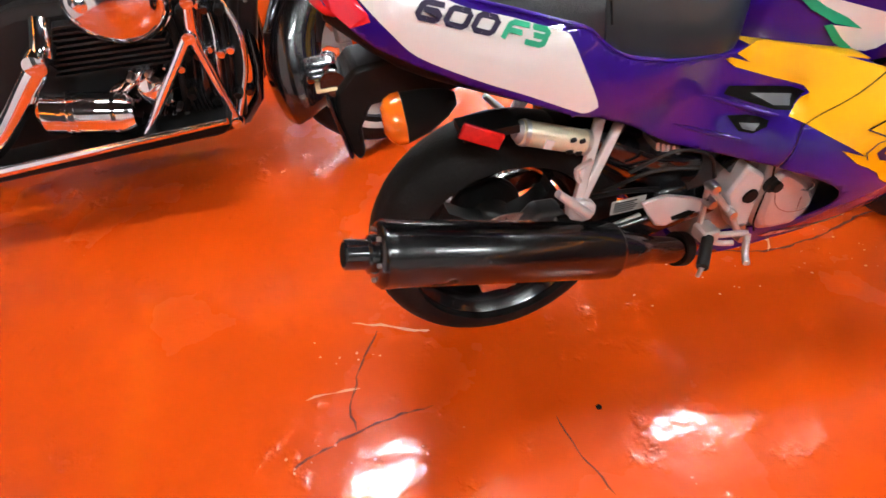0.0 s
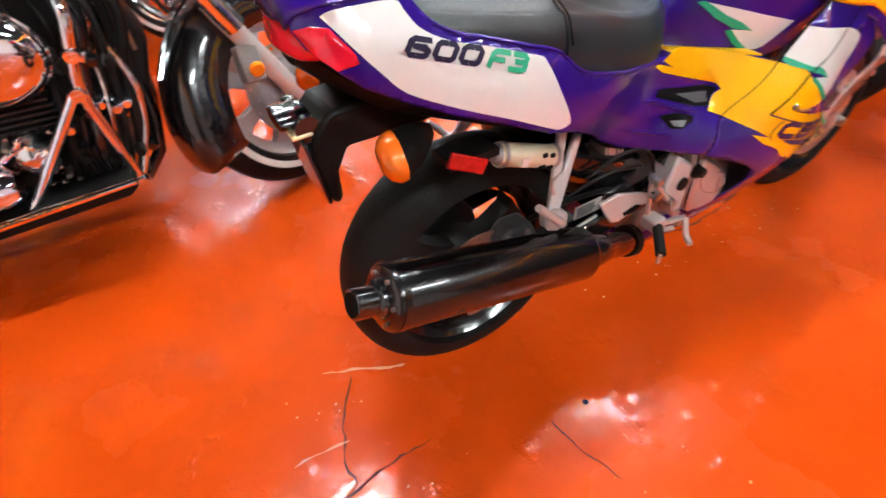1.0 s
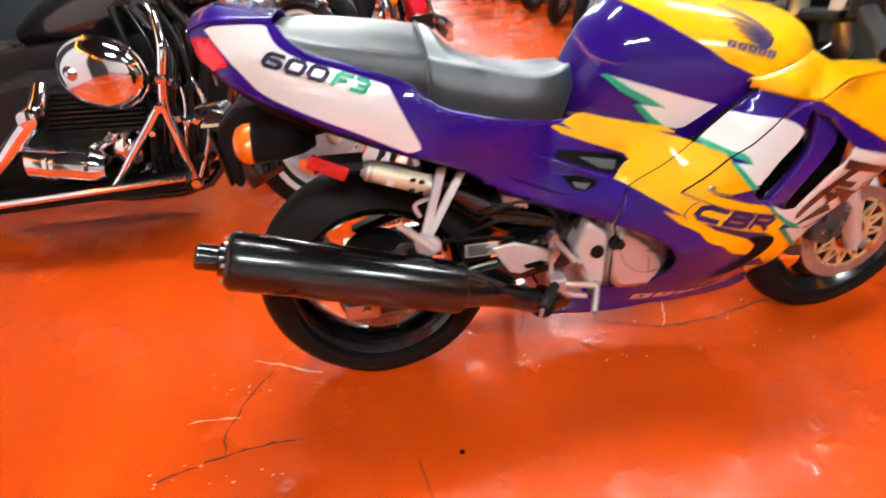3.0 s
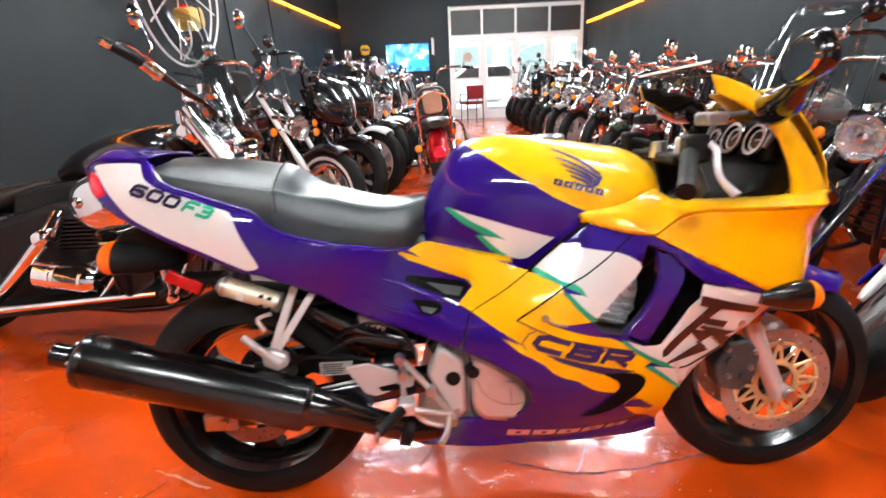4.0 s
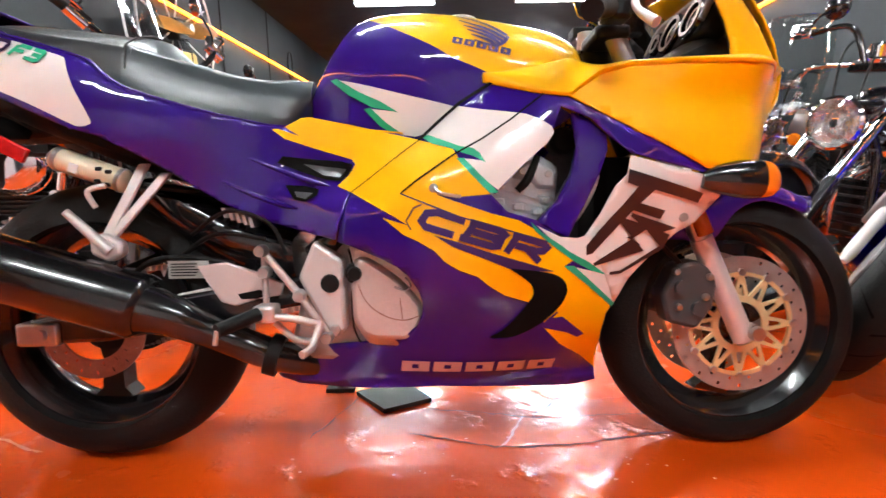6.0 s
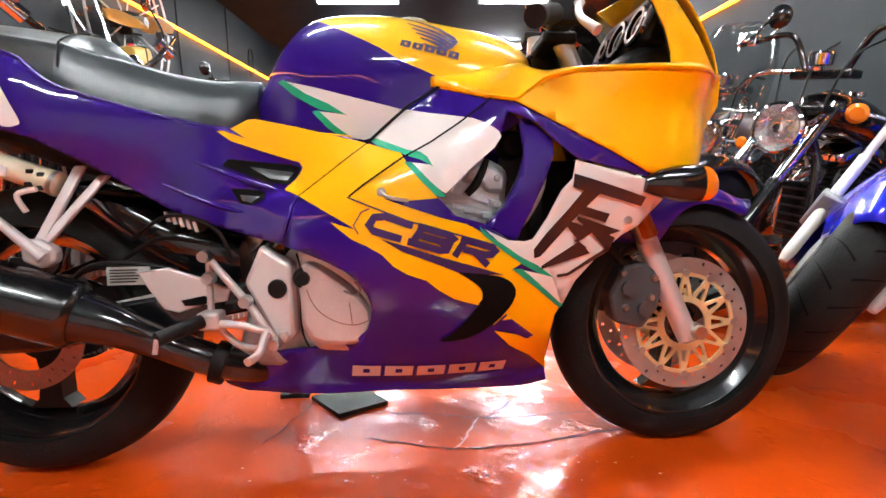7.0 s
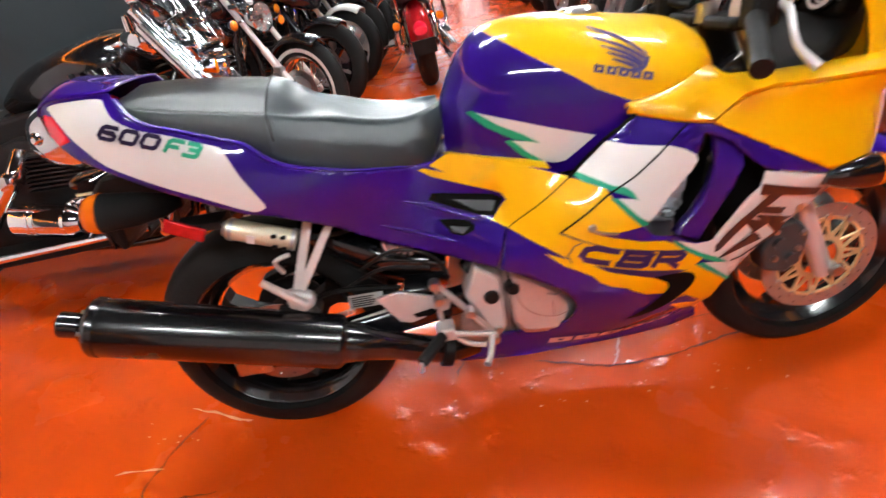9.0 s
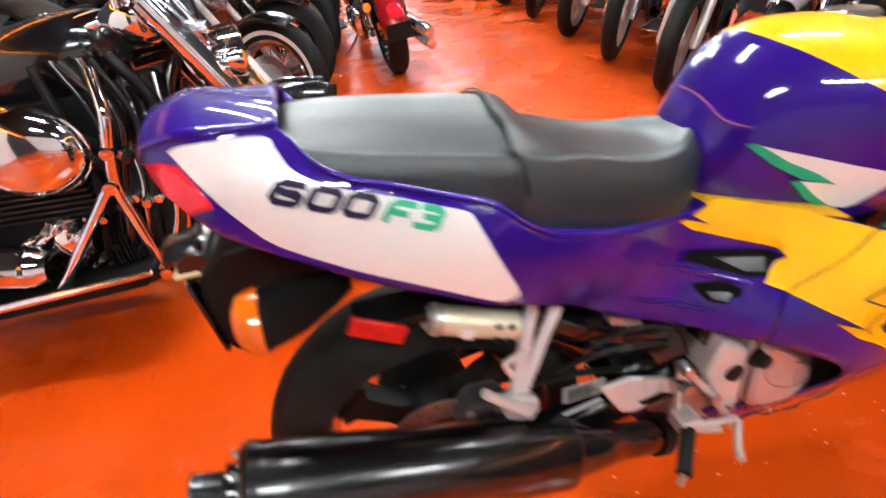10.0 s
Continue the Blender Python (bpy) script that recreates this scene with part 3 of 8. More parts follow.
def rim(width, rim_r, segs=56):
    h = width / 2
    prof = [(rim_r + 0.008, -h), (rim_r + 0.008, -h + 0.007), (rim_r - 0.012, -h + 0.012), (rim_r - 0.028, -h * 0.4), (rim_r - 0.028, h * 0.4), (rim_r - 0.012, h - 0.012),
            (rim_r + 0.008, h - 0.007), (rim_r + 0.008, h), (rim_r - 0.008, h), (rim_r - 0.022, h * 0.75), (rim_r - 0.042, h * 0.3), (rim_r - 0.042, -h * 0.3), (rim_r - 0.022, -h * 0.75), (rim_r - 0.008, -h)]
    return lathe(prof, segs, "Y", closed=True)


def spokes(rim_r, count=3, hub_r=0.05, half=0.03, turn=0.0):
    bm = lathe([(0.0, -half - 0.012), (0.03, -half - 0.012), (hub_r, -half), (hub_r, half), (0.03, half + 0.012), (0.0, half + 0.012)], 28, "Y")
    for k in range(count):
        a = turn + 2 * math.pi * k / count
        out = []
        for r, wd in ((hub_r * 0.8, 0.030), (rim_r * 0.45, 0.020), (rim_r * 0.75, 0.024), (rim_r - 0.03, 0.042)):
            out.append((r, wd))
        poly = [(r, -wd) for r, wd in out] + [(r, wd) for r, wd in out[::-1]]
        slab(poly, -half * 0.62, half * 0.62, bm, Matrix.Rotation(-a, 4, "Y"))
    return bm


def disc(r_out, r_in, y, thick=0.0045, holes=36):
    """A brake disc ring, drilled in two rows."""
    bm = bmesh.new()
    rows = [r_in + f * (r_out - r_in) for f in (0.0, 0.16, 0.38, 0.60, 0.82, 1.0)]
    n = holes * 3
    for yy in (y - thick / 2, y + thick / 2):
        vs = [[bm.verts.new((r * math.cos(2 * math.pi * k / n), yy, r * math.sin(2 * math.pi * k / n))) for k in range(n)] for r in rows]
        for i in range(5):
            for k in range(n):
                if (i == 1 and k % 6 == 0) or (i == 3 and k % 6 == 3):
                    continue
                j = (k + 1) % n
                bm.faces.new((vs[i][k], vs[i][j], vs[i + 1][j], vs[i + 1][k]))
    lathe([(r_out, y - thick / 2), (r_out, y + thick / 2)], n, "Y", bm=bm)
    lathe([(r_in, y - thick / 2), (r_in, y + thick / 2)], n, "Y", bm=bm)
    bmesh.ops.recalc_face_normals(bm, faces=bm.faces)
    return bm


def carrier(r_out, y, thick=0.006):
    """The open gold centre of a floating disc: a ring on the hub and one under the rivets."""

    bm = lathe([(0.048, y - thick / 2), (0.062, y - thick / 2), (0.062, y + thick / 2), (0.048, y + thick / 2)], 40, "Y", closed=True)
    lathe([(r_out - 0.006, y - thick / 2), (r_out + 0.002, y - thick / 2), (r_out + 0.002, y + thick / 2), (r_out - 0.006, y + thick / 2)], 48, "Y", bm=bm, closed=True)
    return bm


def carrier_arm(r_out, y, a, thick=0.006):
    """One forked arm of the disc's centre."""
    w = lambda r, o: (r * math.cos(a) - o * math.sin(a), r * math.sin(a) + o * math.cos(a))
    out = [w(0.056, -0.017), w(0.056, -0.008), w(r_out * 0.80, -0.0035), w(r_out * 0.80, 0.0035), w(0.056, 0.008), w(0.056, 0.017), w(r_out, 0.005), w(r_out, -0.005)]
    return slab(out, y - thick / 2, y + thick / 2)


def shifted(bm, x, y, z):
    bmesh.ops.translate(bm, verts=bm.verts, vec=(x, y, z))
    return bm


RA, FA = (0.040, 0.308), (1.418, 0.284)      # axles
# wheels
rear = part("rear_wheel", shifted(rim(0.135, 0.222), RA[0], 0, RA[1]), BLACK_GLOSS, bike)
part("tyre", shifted(tyre(0.165, 0.304, 0.222, flat=2.15), RA[0], 0, RA[1]), RUBBER, rear)
part("spokes", shifted(spokes(0.20, 3, 0.06, 0.04, 0.5), RA[0], 0, RA[1]), BLACK, rear)
part("brake_disc", shifted(disc(0.11, 0.07, -0.085), RA[0], 0, RA[1]), RUST, rear, "rust-tinged drilled disc")
part("sprocket", shifted(disc(0.095, 0.06, 0.085, 0.006, 20), RA[0], 0, RA[1]), BLACK, rear)
front_wheel = part("front_wheel", shifted(rim(0.095, 0.222), FA[0], 0, FA[1]), BLACK_GLOSS, bike)
part("tyre", shifted(tyre(0.122, 0.288, 0.222, flat=2.1), FA[0], 0, FA[1]), RUBBER, front_wheel)
part("spokes", shifted(spokes(0.20, 3, 0.045, 0.03, 0.32), FA[0], 0, FA[1]), BLACK_GLOSS, front_wheel)
for s in (-1, 1):
    part("brake_disc", shifted(disc(0.148, 0.112, s * 0.066), FA[0], 0, FA[1]), DISC, front_wheel, "drilled steel disc")
    part("disc_carrier", shifted(carrier(0.112, s * 0.068), FA[0], 0, FA[1]), GOLD, front_wheel, "gold disc carrier")
    for k in range(12):
        a = 2 * math.pi * k / 12
        part("carrier_arm", shifted(carrier_arm(0.110, s * 0.068, a), FA[0], 0, FA[1]), GOLD, front_wheel, "gold disc carrier arm")
        part("rivet", lathe([(0, -0.006), (0.008, -0.006), (0.008, 0.006), (0, 0.006)], 10, "Y", (FA[0] + 0.114 * math.cos(a), s * 0.068, FA[1] + 0.114 * math.sin(a))), STEEL, front_wheel)

# forks: rake about 25 degrees
for s in (-1, 1):
    y = s * 0.098
    part("fork_slider", tube([(FA[0] - 0.012, y, FA[1] - 0.03), (FA[0] - 0.02, y, FA[1] + 0.0), (FA[0] - 0.105, y, FA[1] + 0.19)], [0.017, 0.0225, 0.023], 18, 0), SILVER, bike, "silver fork slider")
    part("fork_tube", tube([(FA[0] - 0.105, y, FA[1] + 0.19), (FA[0] - 0.30, y, FA[1] + 0.62)], 0.0205, 14, 0), STEEL, bike)
    part("fork_reflector", tube([(FA[0] - 0.108, y - s * -0.024, FA[1] + 0.20), (FA[0] - 0.135, y - s * -0.024, FA[1] + 0.262)], 0.016, 10, 0), AMBER_DARK, bike, "amber reflector collar")
    part("axle_nut", lathe([(0, -0.012), (0.014, -0.012), (0.017, 0), (0.014, 0.012), (0, 0.012)], 16, "Y", (FA[0] + 0.002, s * 0.122, FA[1] - 0.008)), STEEL, bike)
    # caliper behind the slider
    cal = part("brake_caliper", slab([(1.24, 0.30), (1.30, 0.285), (1.335, 0.33), (1.345, 0.40), (1.30, 0.43), (1.255, 0.42), (1.225, 0.36)], s * 0.055, s * 0.115), GREYPLASTIC, bike, bevel=0.008)
    part("piston_cap", lathe([(0, 0), (0.014, 0), (0.016, -0.012), (0, -0.012)], 16, "Y", (1.265, s * 0.128 if s > 0 else -0.116, 0.375)), GREYPLASTIC, cal)
    part("piston_cap", lathe([(0, 0), (0.014, 0), (0.016, -0.012), (0, -0.012)], 16, "Y", (1.30, s * 0.128 if s > 0 else -0.116, 0.33)), GREYPLASTIC, cal)
    for du, dw in ((-0.018, 0.052), (0.044, -0.002), (0.052, 0.040), (-0.012, -0.022)):
        part("caliper_bolt", lathe([(0, -0.007), (0.006, -0.006), (0.008, 0), (0.008, 0.006)], 10, "Y", (1.272 + du, s * 0.117, 0.355 + dw)), STEEL, cal)
    part("brake_hose", tube([(1.27, s * 0.10, 0.42), (1.20, s * 0.11, 0.50), (1.20, s * 0.10, 0.62)], 0.006, 8), BLACK, bike)
part("axle", tube([(FA[0], -0.125, FA[1]), (FA[0], 0.125, FA[1])], 0.011, 12, 0), STEEL, front_wheel)

# front fender: a curved shell over the tyre
bm = bmesh.new()
rows = []
for k in range(23):
    a = radians(57 + 95 * k / 22)
    edge = 0.085 if 0.25 < k / 22 < 0.75 else 0.07
    row = []
    for j in range(13):
        q = -1 + 2 * j / 12
        r = 0.318 - 0.045 * abs(q) ** 3 + (0.012 if k in (0, 22) else 0)
        drop = -0.075 * (abs(q) > 0.9) * math.exp(-((k - 13) / 4.0) ** 2)
        row.append(Vector((FA[0] + (r + drop) * math.cos(a), q * edge * (0.75 if k == 0 else 1), FA[1] + (r + drop) * math.sin(a))))
    rows.append(row)
ring_skin(bm, rows, closed=False, caps=False)
fender = part("front_fender", bm, PURPLE, bike, "glossy purple fender")
fender.modifiers.new("thickness", "SOLIDIFY").thickness = 0.004

# bodywork
panel("tail_cowl", [(-0.262, 0.915), (-0.252, 0.893), (-0.22, 0.860), (-0.19, 0.834), (-0.134, 0.803), (-0.064, 0.770), (0.025, 0.733), (0.101, 0.699), (0.150, 0.684), (0.204, 0.655), (0.251, 0.625), (0.298, 0.591), (0.352, 0.557), (0.43, 0.525), (0.517, 0.502),
    (0.573, 0.489), (0.600, 0.572), (0.664, 0.616), (0.731, 0.667), *[(u, lip_height(u)) for u in np.linspace(0.695, -0.100, 44)], (-0.106, 0.944), (-0.20, 0.945), (-0.245, 0.938), (-0.262, 0.924)],
    side_surface, PURPLE, bike, thick=0.004, step=0.010, label="glossy purple side cover")
bm = bmesh.new()
rows = []
for u in np.linspace(-0.266, -0.104, 16):
    w0 = 0.943 if u > -0.22 else 0.943 - 0.35 * (-0.22 - u)
    b0 = side_surface(u, w0)
    rows.append([Vector((u, b0 * q, w0 + (0.024 - 0.018 * max(0, min(1, (u + 0.21) / 0.10))) * (1 - abs(q) ** 2.5) - (0.012 if u < -0.262 else 0))) for q in np.linspace(-1, 1, 15)])
ring_skin(bm, rows, closed=False, caps=False)
part("tail_top", bm, PURPLE, bike).modifiers.new("thickness", "SOLIDIFY").thickness = 0.004
panel("tail_panel", [(-0.226, 0.932), (-0.206, 0.938), (-0.147, 0.938), (-0.118, 0.934), (-0.112, 0.922), (-0.097, 0.899), (-0.057, 0.877), (0.003, 0.859), (0.063, 0.838), (0.087, 0.829), (0.095, 0.820), (0.116, 0.771), (0.143, 0.714), (0.138, 0.703), (0.120, 0.701), (0.101, 0.709), (0.025, 0.746), (-0.064, 0.784), (-0.134, 0.819),
    (-0.167, 0.854), (-0.194, 0.888)], side_surface, WHITE, bike, 0.0018, label="white number panel", smooth_edge=4)
strokes("number", "600", (-0.134, 0.876), (0.114, -0.036), (0.0150, 0.0172), 0.0074, INK_DEEP, bike, 0.0042)
strokes("number", "F3", (-0.013, 0.838), (0.064, -0.021), (0.0150, 0.0168), 0.0074, GREEN, bike, 0.0042)
panel("tail_light", [(-0.261, 0.916), (-0.240, 0.921), (-0.220, 0.918), (-0.196, 0.884), (-0.194, 0.872), (-0.222, 0.864), (-0.246, 0.886)], side_surface, RED_LENS, bike, 0.003, 0.012, label="red lens")
part("tail_light", loft([(-0.270, 0.892, 0.040, 0.020, 0.020), (-0.262, 0.890, 0.060, 0.026, 0.026), (-0.250, 0.886, 0.080, 0.028, 0.030), (-0.23, 0.880, 0.092, 0.026, 0.026)], 18), RED_LENS, bike, "red lens")
part("tail_end", loft([(-0.270, 0.926, 0.045, 0.012, 0.010), (-0.264, 0.928, 0.066, 0.018, 0.014), (-0.250, 0.930, 0.088, 0.020, 0.016), (-0.225, 0.934, 0.100, 0.018, 0.016)], 20), PURPLE, bike)
part("tail_lower", loft([(-0.255, 0.875, 0.05, 0.02, 0.03), (-0.15, 0.80, 0.10, 0.03, 0.04), (0.0, 0.74, 0.12, 0.03, 0.05), (0.15, 0.68, 0.12, 0.03, 0.05), (0.35, 0.62, 0.11, 0.03, 0.05)], 16), BLACK, bike)
# inward lip of the side covers under the seat
for s in (-1, 1):
    bm = bmesh.new()
    rows = []
    for u in np.linspace(-0.098, 0.70, 74):
        w = lip_height(u)
        dip = 0.035 * min(1, max(0, (0.50 - u) / 0.06))
        b = side_surface(u, w)
        inner = min(b - 0.012, 0.125 if u > 0 else 0.125 + 0.4 * u) - 0.5 * max(0, u - 0.40)
        rows.append([Vector((u, s * (b + (inner - b) * q), w + 0.003 * math.sin(min(1, q * 4) * math.pi / 2) - dip * q * q)) for q in np.linspace(0, 1, 7)])
    ring_skin(bm, rows, closed=False, caps=False)
    for f in bm.faces:
        f.material_index = 1 if f.calc_center_median().x > 0.50 else 0
    part("cover_lip", bm, [PURPLE, YELLOW], bike).modifiers.new("thickness", "SOLIDIFY").thickness = 0.003
# side cover slots: dark sheets over the grooves paint the shade inside
panel("air_slot", [(0.462, 0.651), (0.518, 0.644), (0.584, 0.637), (0.605, 0.630), (0.598, 0.615), (0.582, 0.598), (0.551, 0.602), (0.503, 0.618), (0.452, 0.638)], side_surface, DARK, bike, 0.0035, step=0.009, label="air slot with its inner shade as a dark sheet")
panel("air_slot", [(0.468, 0.594), (0.507, 0.592), (0.540, 0.584), (0.537, 0.572), (0.513, 0.561), (0.489, 0.565)], side_surface, DARK, bike, 0.0035, step=0.009, label="air slot with its inner shade as a dark sheet")
panel("slot_insert", [(0.505, 0.634), (0.590, 0.622), (0.580, 0.606), (0.548, 0.610)], side_surface, GREYPLASTIC, bike, 0.0055, step=0.009)
panel("slot_insert", [(0.489, 0.581), (0.528, 0.577), (0.514, 0.566), (0.495, 0.570)], side_surface, GREYPLASTIC, bike, 0.0055, step=0.009)
# raised ribs added under the two slots to shape their highlight lines
for rib in ([(0.400, 0.646), (0.447, 0.627), (0.497, 0.608), (0.540, 0.595), (0.560, 0.590)], [(0.345, 0.603), (0.387, 0.584), (0.434, 0.565), (0.478, 0.552), (0.497, 0.548)]):
    for s in (-1, 1):
        part("highlight_rib", tube([(u, s * (side_surface(u, w) - 0.0005), w) for u, w in rib], [0.0015, 0.0045, 0.0055, 0.0045, 0.0015], 10), PURPLE, bike)

# tank
TANK_LINE = ([0.50, 0.600, 0.618, 0.638, 0.671, 0.704, 0.757, 0.798, 0.849, 0.890, 1.00, 1.08], [0.99, 0.960, 0.936, 0.924, 0.902, 0.881, 0.849, 0.821, 0.798, 0.779, 0.735, 0.70])
for name_, lab_, m_ in (("fuel_tank", "yellow fuel tank with a purple and white band", YELLOW), ("tank_band", "purple band", PURPLE)):
    bm = bmesh.new()
    rows = []
    for u in np.linspace(0.507, 1.075, 110):
        top, wide, half, low = smooth_interp(u, TANK_U, TANK_ROWS)
        line = min(float(np.interp(u, *TANK_LINE)), top)
        at = lambda w: tank_surface(u, w)
        a0 = math.asin(max(-1.0, min(1.0, (line - wide) / (top - wide)))) if line > wide else 0.0
        side_ = []
        if m_ is YELLOW:
            side_ = [(at(w), w) for w in np.linspace(line, wide, 5)[:-1]] if line < wide else \
                [(half * max(0.0, math.cos(a0)) ** (2 / 2.05), wide + (top - wide) * math.sin(a0) ** (2 / 2.05))] * 4
            for a in np.linspace(a0, math.pi / 2, 26):
                side_.append((half * max(0.0, math.cos(a)) ** (2 / 2.05) if a < math.pi / 2 - 1e-6 else 0.0, wide + (top - wide) * math.sin(a) ** (2 / 2.05)))
            ring = [Vector((u, y, w)) for y, w in side_] + [Vector((u, -y, w)) for y, w in side_[-2::-1]]
            rows.append(ring)
        else:
            side_ = [(at(w), w) for w in np.linspace(low, min(line, wide), 7)]
            if line > wide:
                side_ += [(half * max(0.0, math.cos(a)) ** (2 / 2.05), wide + (top - wide) * math.sin(a) ** (2 / 2.05)) for a in np.linspace(0, a0, 22)[1:]]
            else:
                side_ += [side_[-1]] * 21
            rows.append(side_)
    if m_ is YELLOW:
        ring_skin(bm, rows, closed=False, caps=False)
    else:
        for s in (-1, 1):
            ring_skin(bm, [[Vector((u_, s * y, w)) for y, w in r] for u_, r in zip(np.linspace(0.507, 1.075, 110), rows)], closed=False, caps=False)
        bm.faces.new([bm.verts.new((0.507, s * y, w)) for s, r in ((1, rows[0]), (-1, rows[0][::-1])) for y, w in r])
    bmesh.ops.remove_doubles(bm, verts=bm.verts, dist=1e-6)
    bmesh.ops.recalc_face_normals(bm, faces=bm.faces)
    if m_ is YELLOW:
        tank = part(name_, bm, m_, bike, lab_)
    else:
        part(name_, bm, m_, tank, lab_)
panel("tank_flash", [(0.568, 0.801), (0.637, 0.781), (0.712, 0.758), (0.796, 0.734), (0.741, 0.686), (0.724, 0.682), (0.689, 0.688), (0.666, 0.707), (0.634, 0.739), (0.687, 0.730), (0.641, 0.753), (0.597, 0.779)], tank_surface, WHITE, tank, 0.0042, label="white flash")
panel("tank_flash_edge", [(0.555, 0.801), (0.568, 0.803), (0.614, 0.772), (0.657, 0.751), (0.692, 0.728), (0.640, 0.741), (0.591, 0.769)], tank_surface, GREEN, tank, 0.0055, label="green edge")
panel("tank_flash_edge", [(0.624, 0.738), (0.637, 0.740), (0.667, 0.711), (0.701, 0.686), (0.686, 0.685), (0.654, 0.706)], tank_surface, GREEN, tank, 0.0055, label="green edge")
# the maker's mark as plain swept ribbons, with a row of blocks under it
def ribbon(name, pts, width, surface, material, parent, off):
    line = curve_points([Vector((*p, 0)) for p in pts], 5)
    n = len(line)
    left, right = [], []
    for i, p in enumerate(line):
        d = (line[min(i + 1, n - 1)] - line[max(i - 1, 0)]).normalized() * width * (0.35 + 0.65 * min(1, 2 * i / n)) / 2
        left.append((p.x - d.y, p.y + d.x))
        right.append((p.x + d.y, p.y - d.x))
    return panel(name, left + right[::-1], surface, material, parent, off, sides=(1,), step=0.03)


def blocks(name, count, origin, right, up, surface, material, parent, off, gap=0.18):
    """A word as a row of plain square frames."""
    at = lambda x, z: (origin[0] + x * right[0] + z * up[0], origin[1] + x * right[1] + z * up[1])
    for k in range(count):
        for x0, x1, z0, z1 in ((0, 0.38, 0, 1), (0.62, 1, 0, 1), (0.38, 0.62, 0, 0.30), (0.38, 0.62, 0.70, 1)):
            s0, s1 = (k + x0 * (1 - gap)) / count, (k + x1 * (1 - gap)) / count
            panel(name, [at(s0, z0), at(s1, z0), at(s1, z1), at(s0, z1)], surface, material, parent, off, sides=(1,))


WING = [((0.806, 0.925), (0.860, 0.899), (0.900, 0.866)), ((0.811, 0.907), (0.861, 0.884), (0.896, 0.859)), ((0.818, 0.893), (0.861, 0.874), (0.890, 0.853)), ((0.826, 0.881), (0.862, 0.865), (0.883, 0.849)), ((0.833, 0.869), (0.860, 0.857), (0.874, 0.847))]
for k, (tip, mid, end) in enumerate(WING):
    ribbon("wing_feather", [tip, mid, end], 0.0068, tank_surface, INK, tank, 0.003)
ribbon("wing_feather", [(0.838, 0.856), (0.866, 0.845), (0.888, 0.848), (0.902, 0.864)], 0.0072, tank_surface, INK, tank, 0.0034)
blocks("badge_bar", 5, (0.795, 0.852), (0.110, -0.030), (0.0038, 0.0130), tank_surface, INK, tank, 0.003)
part("filler_cap", lathe([(0, 0.006), (0.036, 0.006), (0.042, 0.0), (0.042, -0.012)], 32, "Z", (0.82, 0, 0.948)), STEEL, tank, "steel filler cap")

# seat
def seat_shell(name, stations, material, label, n=25):
    """Seat foam. Stations: u, ridge height, ridge half width, edge height, edge half width, middle height."""
    us = [s[0] for s in stations]
    rows_ = np.array([s[1:] for s in stations])
    bm = bmesh.new()
    rings = []
    for u in np.linspace(us[0], us[-1], 34):
        rw, rb, ew, eb, mw = smooth_interp(u, us, rows_)
        half = [Vector((u, 0, mw)), Vector((u, rb * 0.6, mw * 0.6 + rw * 0.4)), Vector((u, rb - 0.012, rw + 0.0035)), Vector((u, rb, rw)), Vector((u, rb + 0.007, rw - 0.008)), Vector((u, rb + (eb - rb) * 0.75, rw - (rw - ew) * 0.4)), Vector((u, eb, rw - (rw - ew) * 0.8)), Vector((u, eb - 0.004, ew)), Vector((u, eb - 0.02, ew - 0.01))]
        line = curve_points(half, 3)
        rings.append([Vector((p.x, -p.y, p.z)) for p in line[::-1]] + line[1:])
    ring_skin(bm, rings)
    bmesh.ops.recalc_face_normals(bm, faces=bm.faces)
    return part(name, bm, material, bike, label)


seat_shell("passenger_seat", [(-0.114, 0.922, 0.070, 0.892, 0.098, 0.928), (-0.095, 0.914, 0.106, 0.876, 0.122, 0.938), (-0.03, 0.898, 0.122, 0.850, 0.138, 0.938), (0.06, 0.882, 0.130, 0.812, 0.149, 0.929), (0.13, 0.870, 0.135, 0.790, 0.155, 0.920), (0.185, 0.860, 0.138, 0.775, 0.158, 0.910)],
    VINYL, "black grained vinyl")
seat_shell("rider_seat", [(0.172, 0.866, 0.138, 0.778, 0.161, 0.916), (0.20, 0.856, 0.134, 0.750, 0.162, 0.905), (0.235, 0.846, 0.128, 0.728, 0.158, 0.872), (0.29, 0.834, 0.116, 0.714, 0.150, 0.838), (0.36, 0.814, 0.110, 0.704, 0.142, 0.812), (0.43, 0.804, 0.098, 0.700, 0.128, 0.803), (0.475, 0.808, 0.078, 0.712, 0.108, 0.800), (0.508, 0.813, 0.05, 0.765, 0.075, 0.812)],
    VINYL_NEW, "smooth charcoal vinyl")
part("seat_piping", tube([(0.180, -0.161, 0.815), (0.178, -0.152, 0.848), (0.175, -0.138, 0.869), (0.174, -0.07, 0.903), (0.174, 0, 0.917), (0.174, 0.07, 0.903), (0.175, 0.138, 0.869), (0.178, 0.152, 0.848), (0.180, 0.161, 0.815)], 0.0018, 6), BLACK, bike)

